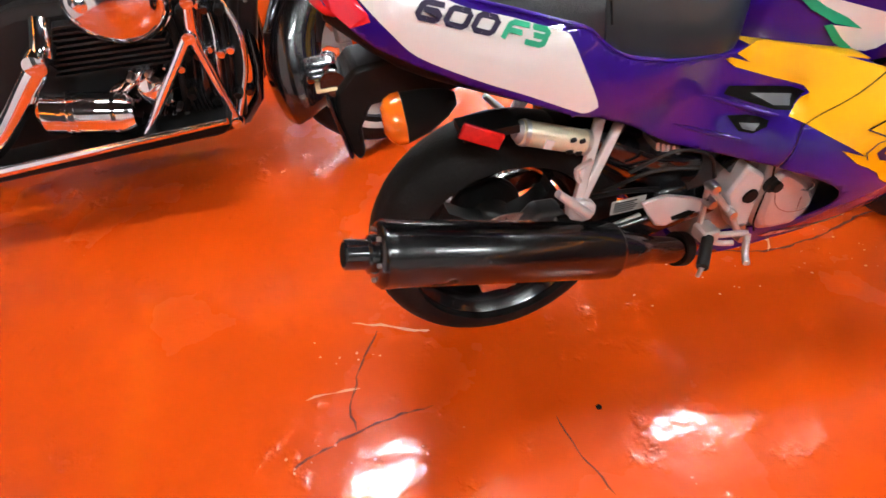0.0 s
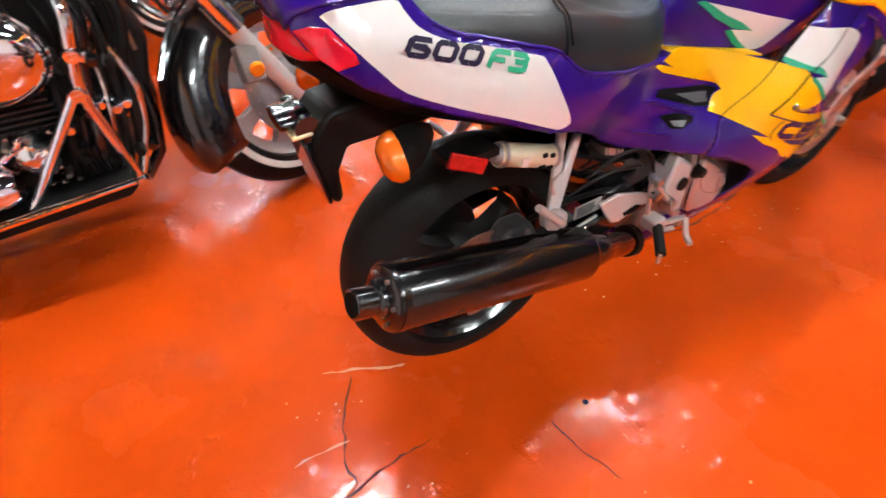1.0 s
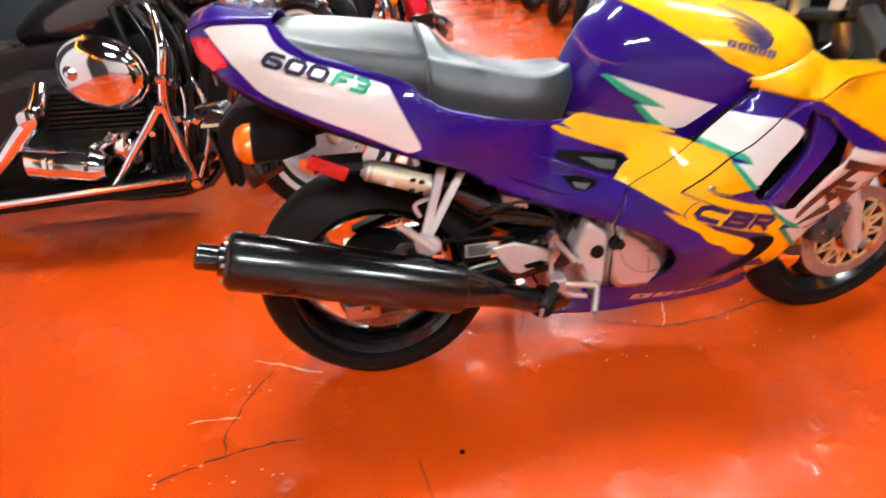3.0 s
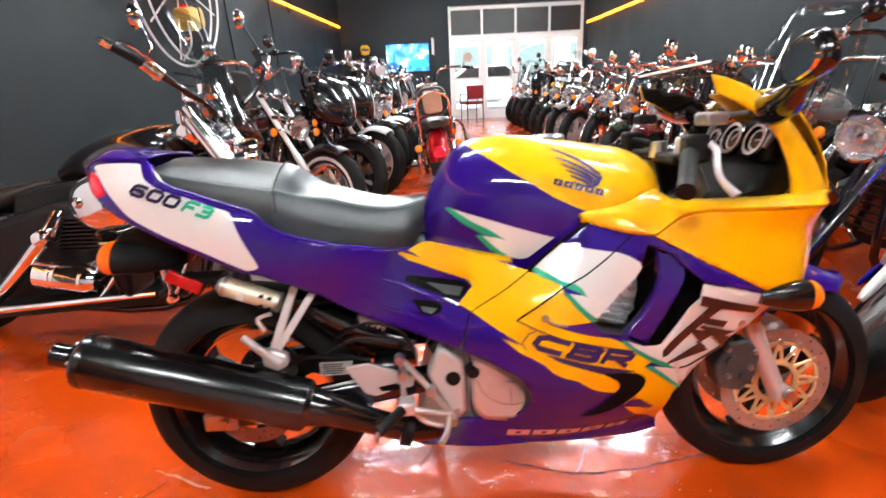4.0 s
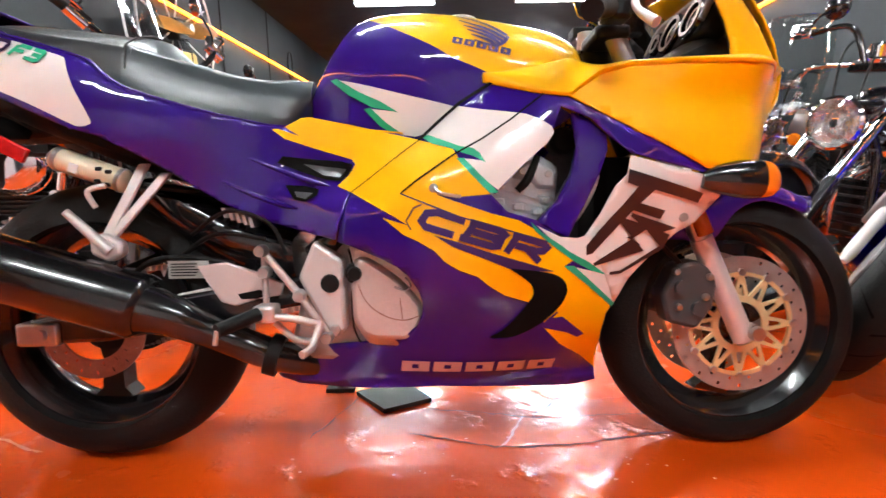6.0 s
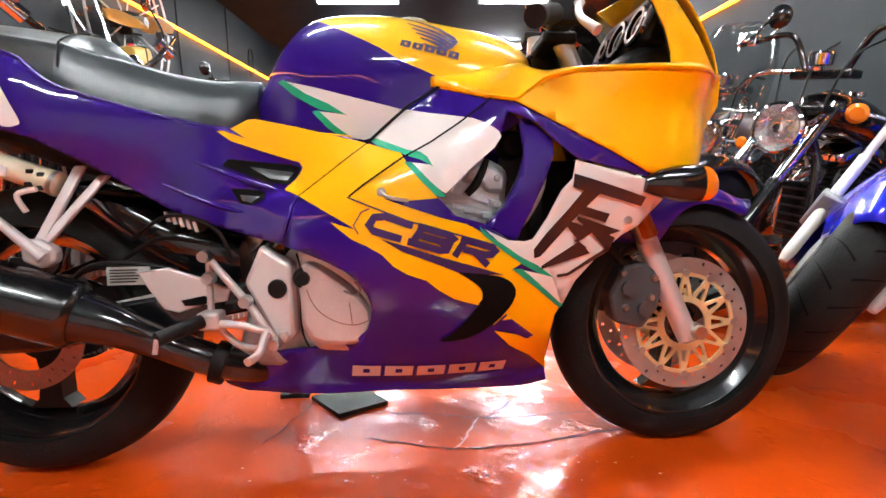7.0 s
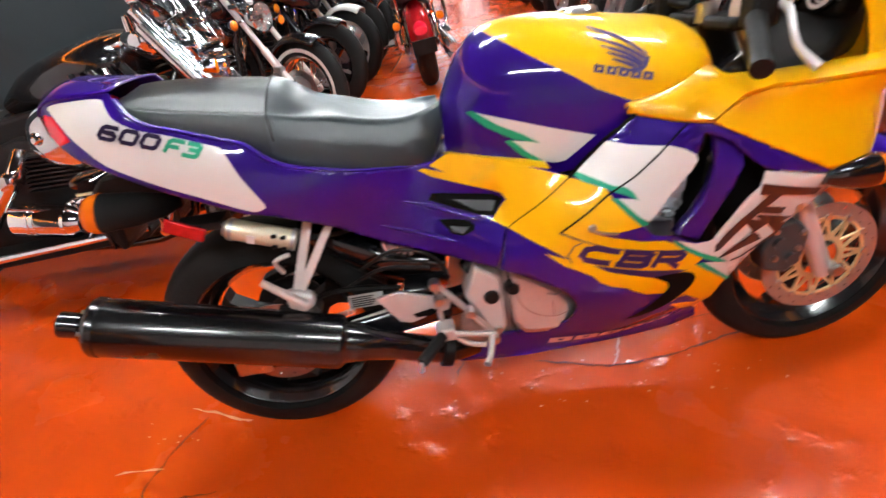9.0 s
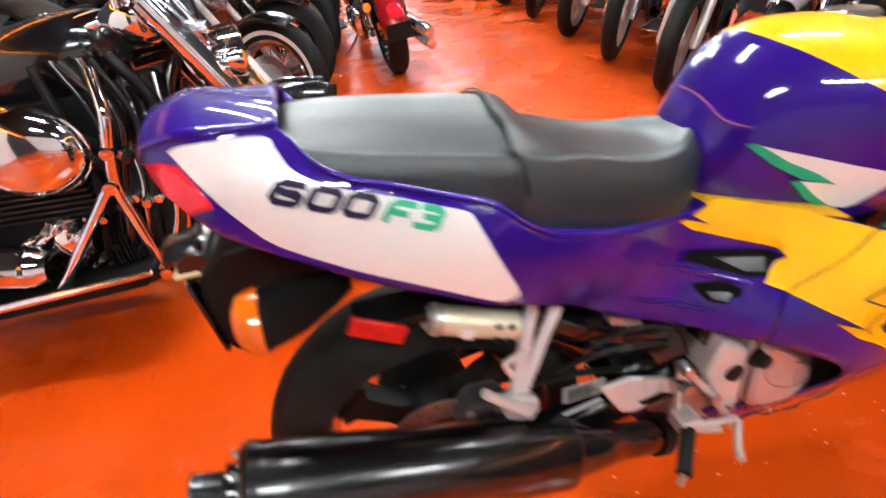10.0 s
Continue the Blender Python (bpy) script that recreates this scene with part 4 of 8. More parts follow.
# fairing
panel("side_fairing", [(0.577, 0.486), (0.602, 0.572), (0.666, 0.616), (0.733, 0.667), (0.796, 0.622), (0.860, 0.562), (0.885, 0.536), (0.935, 0.522), (0.982, 0.490), (1.028, 0.482), (1.050, 0.455), (1.073, 0.418), (1.096, 0.357), (1.086, 0.338), (1.083, 0.300), (1.090, 0.234), (1.100, 0.170), (1.060, 0.164), (1.033, 0.164), (0.908, 0.172),
    (0.767, 0.181), (0.632, 0.181), (0.566, 0.185), (0.478, 0.195), (0.445, 0.208), (0.435, 0.216), (0.473, 0.263), (0.507, 0.274), (0.576, 0.282), (0.643, 0.288), (0.676, 0.292), (0.699, 0.303), (0.722, 0.325), (0.731, 0.349), (0.734, 0.373), (0.727, 0.397), (0.709, 0.425), (0.690, 0.441), (0.660, 0.456), (0.620, 0.472)],
    side_surface, PURPLE, bike, thick=0.004, label="glossy purple side fairing")
panel("upper_fairing", [(0.734, 0.668), (0.884, 0.783), (0.919, 0.767), (0.948, 0.753), (0.982, 0.747), (1.056, 0.708), (1.110, 0.679), (1.166, 0.650), (1.242, 0.609), (1.292, 0.587), (1.105, 0.636), (1.066, 0.668), (1.035, 0.700), (0.985, 0.722), (0.972, 0.688), (0.957, 0.654), (0.915, 0.619), (0.862, 0.567), (0.796, 0.622)],
    side_surface, PURPLE, bike, thick=0.004, label="glossy purple fairing")
panel("fairing_strut", [(1.006, 0.712), (1.035, 0.700), (1.066, 0.670), (1.068, 0.645), (1.053, 0.600), (1.030, 0.545), (1.000, 0.486), (0.945, 0.516), (0.980, 0.552), (1.004, 0.60), (1.014, 0.65)], lambda u, w: side_surface(u, w) - 0.012, PURPLE, bike, thick=0.02, step=0.015)
# yellow splash from the seat down to the nose of the belly, with torn edges
panel("yellow_panel", [(0.441, 0.704), (0.467, 0.685), (0.527, 0.664), (0.602, 0.640), (0.610, 0.629), (0.596, 0.609), (0.576, 0.589), (0.603, 0.577), (0.648, 0.552), (0.676, 0.537), (0.712, 0.515), (0.666, 0.529), (0.679, 0.518), (0.703, 0.499), (0.729, 0.487), (0.756, 0.471), (0.774, 0.451), (0.798, 0.436),
    (0.832, 0.423), (0.854, 0.404), (0.882, 0.386), (0.926, 0.371), (0.955, 0.348), (0.961, 0.324), (0.976, 0.337), (1.002, 0.322), (1.045, 0.293), (0.996, 0.305), (0.963, 0.314), (0.977, 0.299), (1.000, 0.275), (1.050, 0.241), (1.0965, 0.198), (1.088, 0.234), (1.081, 0.300), (1.084, 0.338), (1.093, 0.356),
    (1.039, 0.403), (0.991, 0.436), (1.009, 0.447), (0.971, 0.475), (0.930, 0.507), (0.905, 0.521), (0.859, 0.533), (0.815, 0.548), (0.778, 0.561), (0.761, 0.568), (0.801, 0.563), (0.854, 0.567), (0.822, 0.602), (0.800, 0.632), (0.792, 0.647), (0.754, 0.661), (0.731, 0.669),
    (0.659, 0.690), (0.593, 0.709), (0.515, 0.727), (0.499, 0.726), (0.466, 0.709), (0.495, 0.690), (0.453, 0.705)], side_surface, YELLOW, bike, 0.0018, step=0.014, label="yellow flash")
panel("white_flash", [(0.744, 0.677), (0.798, 0.730), (0.846, 0.719), (0.920, 0.708), (0.944, 0.699), (0.966, 0.685), (0.970, 0.674), (0.957, 0.655), (0.915, 0.620), (0.867, 0.574), (0.845, 0.591), (0.824, 0.612), (0.806, 0.630), (0.845, 0.624), (0.835, 0.639), (0.804, 0.650)], side_surface, WHITE, bike, 0.0022, label="white flash")
panel("green_edge", [(0.735, 0.675), (0.749, 0.677), (0.804, 0.652), (0.825, 0.648), (0.837, 0.639), (0.847, 0.621), (0.825, 0.634), (0.804, 0.641), (0.792, 0.647), (0.754, 0.660)], side_surface, GREEN, bike, 0.0034)
panel("green_edge", [(0.797, 0.630), (0.810, 0.630), (0.837, 0.600), (0.869, 0.569), (0.852, 0.569), (0.822, 0.600)], side_surface, GREEN, bike, 0.0034)


line_on("panel_gap", [(0.700, 0.572), (0.725, 0.591), (0.794, 0.638), (0.843, 0.664), (0.894, 0.698), (0.955, 0.745)], 0.0032, side_surface, DARK, bike, 0.0044)
line_on("panel_gap", [(0.731, 0.668), (0.765, 0.699), (0.806, 0.734), (0.842, 0.756), (0.884, 0.783)], 0.0060, side_surface, DARK, bike, 0.0044)
line_on("panel_gap", [(0.600, 0.573), (0.662, 0.617), (0.731, 0.668)], 0.0018, side_surface, DARK, bike, 0.0036)
panel("air_scoop", [(0.887, 0.437), (0.950, 0.428), (0.983, 0.417), (0.999, 0.397), (0.996, 0.374), (0.981, 0.351), (0.955, 0.326), (0.923, 0.307), (0.896, 0.299), (0.857, 0.299), (0.881, 0.315), (0.907, 0.343), (0.927, 0.371), (0.935, 0.387), (0.930, 0.404), (0.913, 0.419)], side_surface, DARK, bike, 0.0035, label="black scoop opening", smooth_edge=3)
line_on("scoop_lip", [(0.857, 0.297), (0.895, 0.294), (0.925, 0.303), (0.957, 0.322), (0.984, 0.348)], 0.004, side_surface, PURPLE, bike, 0.0065)
panel("purple_spike", [(0.972, 0.335), (0.996, 0.337), (1.046, 0.296), (1.033, 0.289), (0.997, 0.308)], side_surface, PURPLE, bike, 0.0030)
panel("green_edge", [(0.927, 0.517), (0.950, 0.497), (0.982, 0.476), (1.004, 0.460), (1.039, 0.442), (1.073, 0.417), (1.043, 0.426), (1.009, 0.445), (0.971, 0.472), (0.934, 0.502)], side_surface, GREEN, bike, 0.0044)
panel("green_edge", [(0.989, 0.437), (1.010, 0.436), (1.039, 0.411), (1.098, 0.359), (1.092, 0.353), (1.040, 0.397)], side_surface, GREEN, bike, 0.0044)
panel("white_flash", [(0.937, 0.512), (0.950, 0.505), (0.982, 0.490), (1.014, 0.487), (1.033, 0.492), (1.045, 0.462), (1.071, 0.419), (1.037, 0.442), (0.998, 0.464), (0.961, 0.490)], side_surface, WHITE, bike, 0.0030)
panel("white_flash", [(1.010, 0.434), (1.070, 0.419), (1.096, 0.360), (1.039, 0.409)], side_surface, WHITE, bike, 0.0030)
panel("fork_guard", [(1.103, 0.632), (1.296, 0.583), (1.286, 0.557), (1.247, 0.512), (1.207, 0.492), (1.162, 0.455), (1.120, 0.407), (1.097, 0.358), (1.078, 0.40), (1.071, 0.419), (1.045, 0.450), (1.024, 0.472), (1.031, 0.491), (1.056, 0.529), (1.079, 0.579), (1.098, 0.599)], side_surface, WHITE, bike, 0.001, 0.004, label="white guard with black stripes")
for pts in ([(1.099, 0.608), (1.246, 0.564), (1.240, 0.547), (1.150, 0.571), (1.121, 0.542), (1.044, 0.458), (1.032, 0.455), (1.031, 0.472), (1.052, 0.498), (1.092, 0.543), (1.118, 0.577), (1.098, 0.584)], [(1.120, 0.550), (1.176, 0.534), (1.169, 0.518), (1.111, 0.536)]):
    panel("stripe", pts, side_surface, INK_BLACK, bike, 0.0042)
for pts in ([(1.088, 0.522), (1.146, 0.501), (1.113, 0.485), (1.140, 0.466), (1.047, 0.437)], [(1.112, 0.528), (1.199, 0.495), (1.151, 0.493), (1.178, 0.466), (1.101, 0.421), (1.080, 0.419)]):
    line_on("stripe", pts, 0.006, side_surface, INK_BLACK, bike, 0.0046)
part("fork_guard_bolt", lathe([(0, -0.006), (0.008, -0.005), (0.009, 0)], 14, "Y", (1.217, -side_surface(1.217, 0.521) - 0.001, 0.521)), STEEL, bike)
part("fairing_bolt", lathe([(0, -0.006), (0.007, -0.005), (0.008, 0)], 14, "Y", (0.757, -side_surface(0.757, 0.579) - 0.001, 0.579)), STEEL, bike)
part("fairing_clip", tube([(0.757, -side_surface(0.757, 0.579) - 0.006, 0.579), (0.768, -side_surface(0.768, 0.570) - 0.006, 0.570), (0.803, -side_surface(0.803, 0.563) - 0.005, 0.563)], 0.003, 6), STEEL, bike)
# model letters, outlined
strokes("stroke", "CBR", (0.722, 0.519), (0.226, -0.071), (0.018, 0.0255), 0.0125, INK, bike, 0.004, 0.10)
panel("stroke", [(0.756, 0.498), (0.799, 0.485), (0.857, 0.465), (0.929, 0.442), (0.974, 0.427), (0.897, 0.432), (0.837, 0.458), (0.789, 0.477)], side_surface, INK, bike, 0.0032, sides=(1,))
line_on("stroke", [(0.698, 0.571), (0.744, 0.552), (0.801, 0.529), (0.858, 0.512), (0.929, 0.491), (0.971, 0.478)], 0.0026, side_surface, INK, bike, 0.004, (1,))
line_on("stroke", [(0.716, 0.508), (0.708, 0.523), (0.722, 0.545), (0.736, 0.551)], 0.0022, side_surface, INK, bike, 0.004, (1,))
# maker's name on the belly as plain blocks
blocks("badge_block", 5, (0.686, 0.221), (0.318, -0.010), (0.003, 0.025), side_surface, PINK, bike, 0.003, 0.13)
# upper cowl
CREASE = ([0.842, 0.941, 1.0, 1.055, 1.109, 1.158, 1.25, 1.37, 1.462], [0.780, 0.753, 0.744, 0.783, 0.794, 0.794, 0.795, 0.793, 0.790])
panel("upper_cowl", [*zip(CREASE[0][2:], CREASE[1][2:]), (1.462, 0.755), (1.440, 0.728), (1.405, 0.697), (1.388, 0.663), (1.378, 0.628), (1.33, 0.612), (1.278, 0.602), (1.242, 0.609), (1.166, 0.650), (1.110, 0.679), (1.056, 0.708), (0.990, 0.744)],
    lambda u, w: side_surface(u, w) + 0.004, YELLOW, bike, thick=0.005, label="glossy yellow upper cowl")
PILLAR = [(1.121, 1.066), (1.167, 1.054), (1.210, 1.043), (1.248, 1.029), (1.296, 0.984), (1.331, 0.938), (1.376, 0.876), (1.410, 0.825), (1.428, 0.793), (1.36, 0.797), (1.306, 0.799), (1.304, 0.838), (1.293, 0.88), (1.271, 0.928), (1.247, 0.957), (1.211, 0.988), (1.17, 1.012), (1.133, 1.029)]


def pillar_surface(u, w):
    rear_edge = float(np.interp(w, [0.80, 0.88, 0.94, 0.99, 1.03], [1.325, 1.316, 1.283, 1.23, 1.15]))
    return 0.205 - 0.05 * (w - 0.81) - 0.5 * max(0, u - rear_edge)


panel("cowl_pillar", PILLAR, pillar_surface, YELLOW, bike, thick=0.004)
panel("pillar_liner", PILLAR, pillar_surface, BLACK, bike, -0.007, 0.002, label="black inner lining")
EDGE_U, EDGE_W, EDGE_B = [0.85, 0.95, 1.0, 1.03, 1.065, 1.13, 1.24, 1.31, 1.48], [0.786, 0.805, 0.820, 0.826, 0.803, 0.802, 0.804, 0.808, 0.803], [0.195, 0.182, 0.166, 0.152, 0.158, 0.180, 0.196, 0.204, 0.150]
for s in (-1, 1):
    bm = bmesh.new()
    rows = []
    for u in np.linspace(0.85, 1.436, 62):
        w0, w1 = float(np.interp(u, *CREASE)), float(np.interp(u, EDGE_U, EDGE_W))
        b0, b1 = side_surface(u, w0) + 0.004, float(np.interp(u, EDGE_U, EDGE_B))
        if u > 1.31:
            b1 = pillar_surface(u, 0.805)
        row = [Vector((u, s * (b0 - 0.0015), w0 - 0.006))]
        for q in np.linspace(0, 1, 9):
            row.append(Vector((u, s * (b0 + (b1 - b0) * q + 0.006 * math.sin(math.pi * q)), w0 + (w1 - w0) * q + 0.004 * math.sin(math.pi * q))))
        row.append(Vector((u, s * (b1 - 0.004), w1 - 0.008)))
        rows.append(row)
    ring_skin(bm, rows, closed=False, caps=False)
    part("cowl_top", bm, YELLOW, bike).modifiers.new("thickness", "SOLIDIFY").thickness = 0.003
bm = bmesh.new()
rows = []
for w, u in ((0.625, 1.418), (0.66, 1.421), (0.69, 1.427), (0.725, 1.447), (0.76, 1.466), (0.80, 1.470), (0.86, 1.452), (0.905, 1.428), (0.95, 1.397), (1.0, 1.352), (1.035, 1.31)):
    b = 0.12 if w < 0.8 else 0.12 + 0.1 * (w - 0.8)
    rows.append([Vector((u + 0.03 * (1 - q * q) - 0.015, b * q, w)) for q in np.linspace(-1, 1, 13)])
ring_skin(bm, rows, closed=False, caps=False)
part("cowl_nose", bm, YELLOW, bike).modifiers.new("thickness", "SOLIDIFY").thickness = 0.004
part("headlight", loft([(1.40, 0.70, 0.10, 0.05, 0.05), (1.47, 0.70, 0.085, 0.04, 0.04), (1.505, 0.70, 0.06, 0.03, 0.03)], 20, 3), LENS, bike, "clear headlight lens")
# screen
bm = bmesh.new()
rows = []
for u, w, du, dw in ((1.118, 1.092, -0.026, -0.004), (1.150, 1.083, -0.012, 0.006), (1.187, 1.070, 0.004, 0.012), (1.235, 1.042, 0.024, 0.014), (1.29, 0.992, 0.05, 0.010), (1.335, 0.94, 0.07, 0.004), (1.375, 0.885, 0.08, 0.0)):
    b = pillar_surface(u, w) - 0.006
    rows.append([Vector((u + du * (1 - q * q), b * q, w + dw * (1 - q * q))) for q in np.linspace(-1, 1, 15)])
ring_skin(bm, rows, closed=False, caps=False)
part("windscreen", bm, SCREEN, bike, "smoked windscreen").modifiers.new("thickness", "SOLIDIFY").thickness = 0.003
# silver tube added to draw the bright line along the screen's top
part("screen_edge_line", tube(rows[0], 0.0026, 8, 2), SILVER, bike, "silver line drawing the screen's bright edge")
# instruments and inner cowl
part("inner_cowl", loft([(1.16, 0.79, 0.17, 0.015, 0.03), (1.25, 0.82, 0.175, 0.04, 0.06), (1.34, 0.85, 0.12, 0.06, 0.08), (1.40, 0.85, 0.07, 0.04, 0.08)], 20), BLACK, bike)
panel("inner_panel", [(1.16, 0.797), (1.315, 0.80), (1.316, 0.83), (1.304, 0.88), (1.28, 0.93), (1.25, 0.955), (1.225, 0.90), (1.19, 0.84)], lambda u, w: 0.150 - 0.10 * max(0, w - 0.86) - 0.20 * max(0, 1.26 - u), BLACK, bike, thick=0.004, label="black inner panel", sides=(-1,))
dash = part("instrument_panel", slab([(1.280, 0.875), (1.313, 0.965), (1.355, 0.955), (1.332, 0.865)], -0.138, 0.13), BLACK, bike, bevel=0.012)
for y, r in ((-0.090, 0.042), (0.005, 0.044), (0.080, 0.026)):
    m_dial = Matrix.Translation((1.294, y, 0.920)) @ Matrix.Rotation(radians(-70), 4, "Y")
    ring = lathe([(r, 0), (r, 0.008), (r - 0.005, 0.011), (r - 0.005, 0.003), (0, 0.003)], 28, "Z")
    bmesh.ops.transform(ring, matrix=m_dial, verts=ring.verts)
    dial = part("dial", ring, BLACK_GLOSS, dash)
    ring = lathe([(r - 0.004, 0.0115), (r - 0.008, 0.0125), (r - 0.012, 0.0115)], 28, "Z")
    bmesh.ops.transform(ring, matrix=m_dial, verts=ring.verts)
    part("dial_ring", ring, SILVER, dial)
    ring = lathe([(r * 0.62, 0.0036), (r * 0.56, 0.0046), (r * 0.50, 0.0036)], 28, "Z")
    bmesh.ops.transform(ring, matrix=m_dial, verts=ring.verts)
    part("dial_scale", ring, WHITE, dial, "white printed scale")
    ring = box(-0.002, 0.002, -r * 0.6, 0.004, 0.0035, 0.005)
    bmesh.ops.transform(ring, matrix=m_dial @ Matrix.Rotation(0.8 + 9 * y, 4, "Z"), verts=ring.verts)
    part("needle", ring, LABEL, dial, smooth=False)
# bars, grips, levers
for s in (-1, 1):
    y = s
    bar = part("handlebar", tube([(1.125, y * 0.105, 0.912), (1.100, y * 0.16, 0.920), (1.010, y * 0.335, 0.852)], 0.011, 12, 0), BLACK, bike)
    part("grip", tube([(1.078, y * 0.205, 0.903), (1.018, y * 0.322, 0.857)], [0.0185, 0.0175], 14, 0), RUBBER, bar)
    part("bar_end", tube([(1.018, y * 0.322, 0.857), (1.006, y * 0.345, 0.847)], 0.0185, 14, 0), BLACK, bar, "black bar end")
    part("switch_box", box(1.075, 1.125, y * 0.18 - 0.024, y * 0.18 + 0.024, 0.885, 0.945), BLACK, bar, bevel=0.008)
    part("fluid_box", box(1.110, 1.160, y * 0.175 - 0.028, y * 0.175 + 0.028, 0.962, 0.990), ALLOY_DULL if y < 0 else BLACK, bar, bevel=0.006)
    part("lever", tube([(1.125, y * 0.19, 0.926), (1.120, y * 0.23, 0.914), (1.102, y * 0.27, 0.890), (1.096, y * 0.30, 0.862), (1.113, y * 0.330, 0.832)], [0.008, 0.0075, 0.0065, 0.0065, 0.0095], 12), SILVER, bar, "polished alloy lever")
    part("triple_clamp", box(1.08, 1.15, y * 0.02 if y > 0 else -0.13, 0.13 if y > 0 else -0.02, 0.875, 0.90), BLACK, bike, bevel=0.008)
    # mirrors
    mir = part("mirror", loft([(-0.018, 0, 0.050, 0.036, 0.035), (-0.010, 0, 0.058, 0.043, 0.041), (0.008, 0, 0.056, 0.041, 0.039), (0.024, -0.002, 0.042, 0.030, 0.029), (0.034, -0.004, 0.016, 0.012, 0.012)], 28, 2.8), BLACK_GLOSS, bike, "glossy black mirror shell")
    mir.matrix_basis = pose(1.214, s * 0.345, 1.074, s * 22, 0, 0)
    part("mirror_glass", loft([(-0.0225, 0, 0.044, 0.031, 0.030), (-0.0175, 0, 0.049, 0.0355, 0.0345)], 28, 2.8), CHROME, mir, "mirror glass")
    part("mirror_rim", tube([(-0.018, 0.052 * math.copysign(abs(math.cos(a)) ** 0.72, math.cos(a)), 0.0375 * math.copysign(abs(math.sin(a)) ** 0.72, math.sin(a))) for a in np.linspace(0, 2 * math.pi, 33)], 0.0028, 8, 0), BLACK_GLOSS, mir)
    part("mirror_stalk", tube([(1.262, s * 0.150, 0.988), (1.252, s * 0.200, 0.994), (1.238, s * 0.255, 1.004), (1.226, s * 0.300, 1.030), (1.222, s * 0.325, 1.058)], [0.030, 0.038, 0.034, 0.020, 0.014], 16), BLACK_GLOSS, bike)
    # front signals
    sig = part("turn_signal", loft([(1.238, 0.588, 0.016, 0.016, 0.014), (1.262, 0.589, 0.025, 0.026, 0.024), (1.300, 0.588, 0.030, 0.034, 0.032), (1.332, 0.587, 0.031, 0.036, 0.034), (1.345, 0.587, 0.029, 0.035, 0.033)], 22), BLACK_GLOSS, bike)
    sig.location = (0, s * 0.235, 0)
    part("amber_lens", loft([(1.338, 0.587, 0.0295, 0.0355, 0.0335), (1.360, 0.586, 0.027, 0.033, 0.031), (1.374, 0.584, 0.018, 0.022, 0.020), (1.379, 0.583, 0.008, 0.010, 0.009)], 22), AMBER, sig, "amber lens")
part("dash_rim", tube([(1.285, -0.132, 0.905), (1.315, -0.125, 0.967), (1.330, -0.05, 0.982), (1.330, 0.05, 0.982), (1.315, 0.125, 0.967), (1.285, 0.132, 0.905)], 0.007, 8), ALLOY_DULL, dash)
part("fork_cap", lathe([(0, 0.02), (0.02, 0.018), (0.024, 0.0), (0.024, -0.02)], 20, "Z", (1.12, -0.098, 0.915)), ALLOY, bike)
part("ignition", lathe([(0, 0.02), (0.02, 0.018), (0.022, -0.02)], 20, "Z", (1.10, 0, 0.905)), STEEL, bike)
part("steering_stem", tube([(1.115, 0, 0.89), (1.20, 0, 0.66)], 0.03, 16, 0), BLACK, bike)

# frame and engine
part("frame", tube([(1.15, -0.06, 0.80), (0.95, -0.125, 0.72), (0.66, -0.135, 0.58), (0.52, -0.13, 0.45)], 0.03, 12), BLACK_GLOSS, bike)
part("frame", tube([(1.15, 0.06, 0.80), (0.95, 0.125, 0.72), (0.66, 0.135, 0.58), (0.52, 0.13, 0.45)], 0.03, 12), BLACK_GLOSS, bike)
for s in (-1, 1):
    part("subframe", tube([(0.55, s * 0.11, 0.60), (0.20, s * 0.10, 0.70), (-0.18, s * 0.06, 0.83)], 0.014, 10), BLACK, bike)
part("airbox", box(0.40, 0.95, -0.12, 0.12, 0.58, 0.70), BLACK, bike, bevel=0.03)
engine = part("engine", slab([(0.46, 0.25), (0.86, 0.22), (1.0, 0.36), (0.99, 0.50), (0.92, 0.66), (0.80, 0.63), (0.70, 0.50), (0.52, 0.48)], -0.15, 0.15), ALLOY_DULL, bike, bevel=0.012)
part("cylinder_head", slab([(0.85, 0.595), (0.925, 0.640), (0.955, 0.648), (1.0, 0.622), (0.992, 0.55), (0.965, 0.505), (0.85, 0.53)], -0.170, 0.170), HEAD_ALLOY, engine, bevel=0.014)
for k in range(4):
    part("head_rib", slab([(0.862 + 0.006 * k, 0.545 + 0.012 * k), (0.965 + 0.006 * k, 0.515 + 0.012 * k), (0.967 + 0.006 * k, 0.519 + 0.012 * k), (0.864 + 0.006 * k, 0.549 + 0.012 * k)], -0.176, 0.176), HEAD_ALLOY, engine, smooth=False)
part("cam_cover", slab([(0.905, 0.600), (0.930, 0.628), (0.952, 0.635), (0.992, 0.612), (0.988, 0.580), (0.955, 0.578), (0.945, 0.594)], -0.182, 0.182), HEAD_ALLOY, engine, bevel=0.007)
part("head_boss", slab([(0.955, 0.568), (0.988, 0.560), (0.984, 0.545), (0.962, 0.548)], -0.178, 0.178), HEAD_ALLOY, engine, bevel=0.005)
for u, w in ((0.925, 0.612), (0.975, 0.606), (0.885, 0.585), (0.972, 0.556)):
    part("cover_bolt", lathe([(0, -0.006), (0.006, -0.005), (0.007, 0)], 12, "Y", (u, -0.182 if w > 0.59 else -0.177, w)), STEEL, engine)
part("plug_cap", tube([(0.915, -0.186, 0.575), (0.935, -0.189, 0.598), (0.955, -0.178, 0.640)], [0.007, 0.009, 0.006], 10), BLACK, engine, "black plug cap")
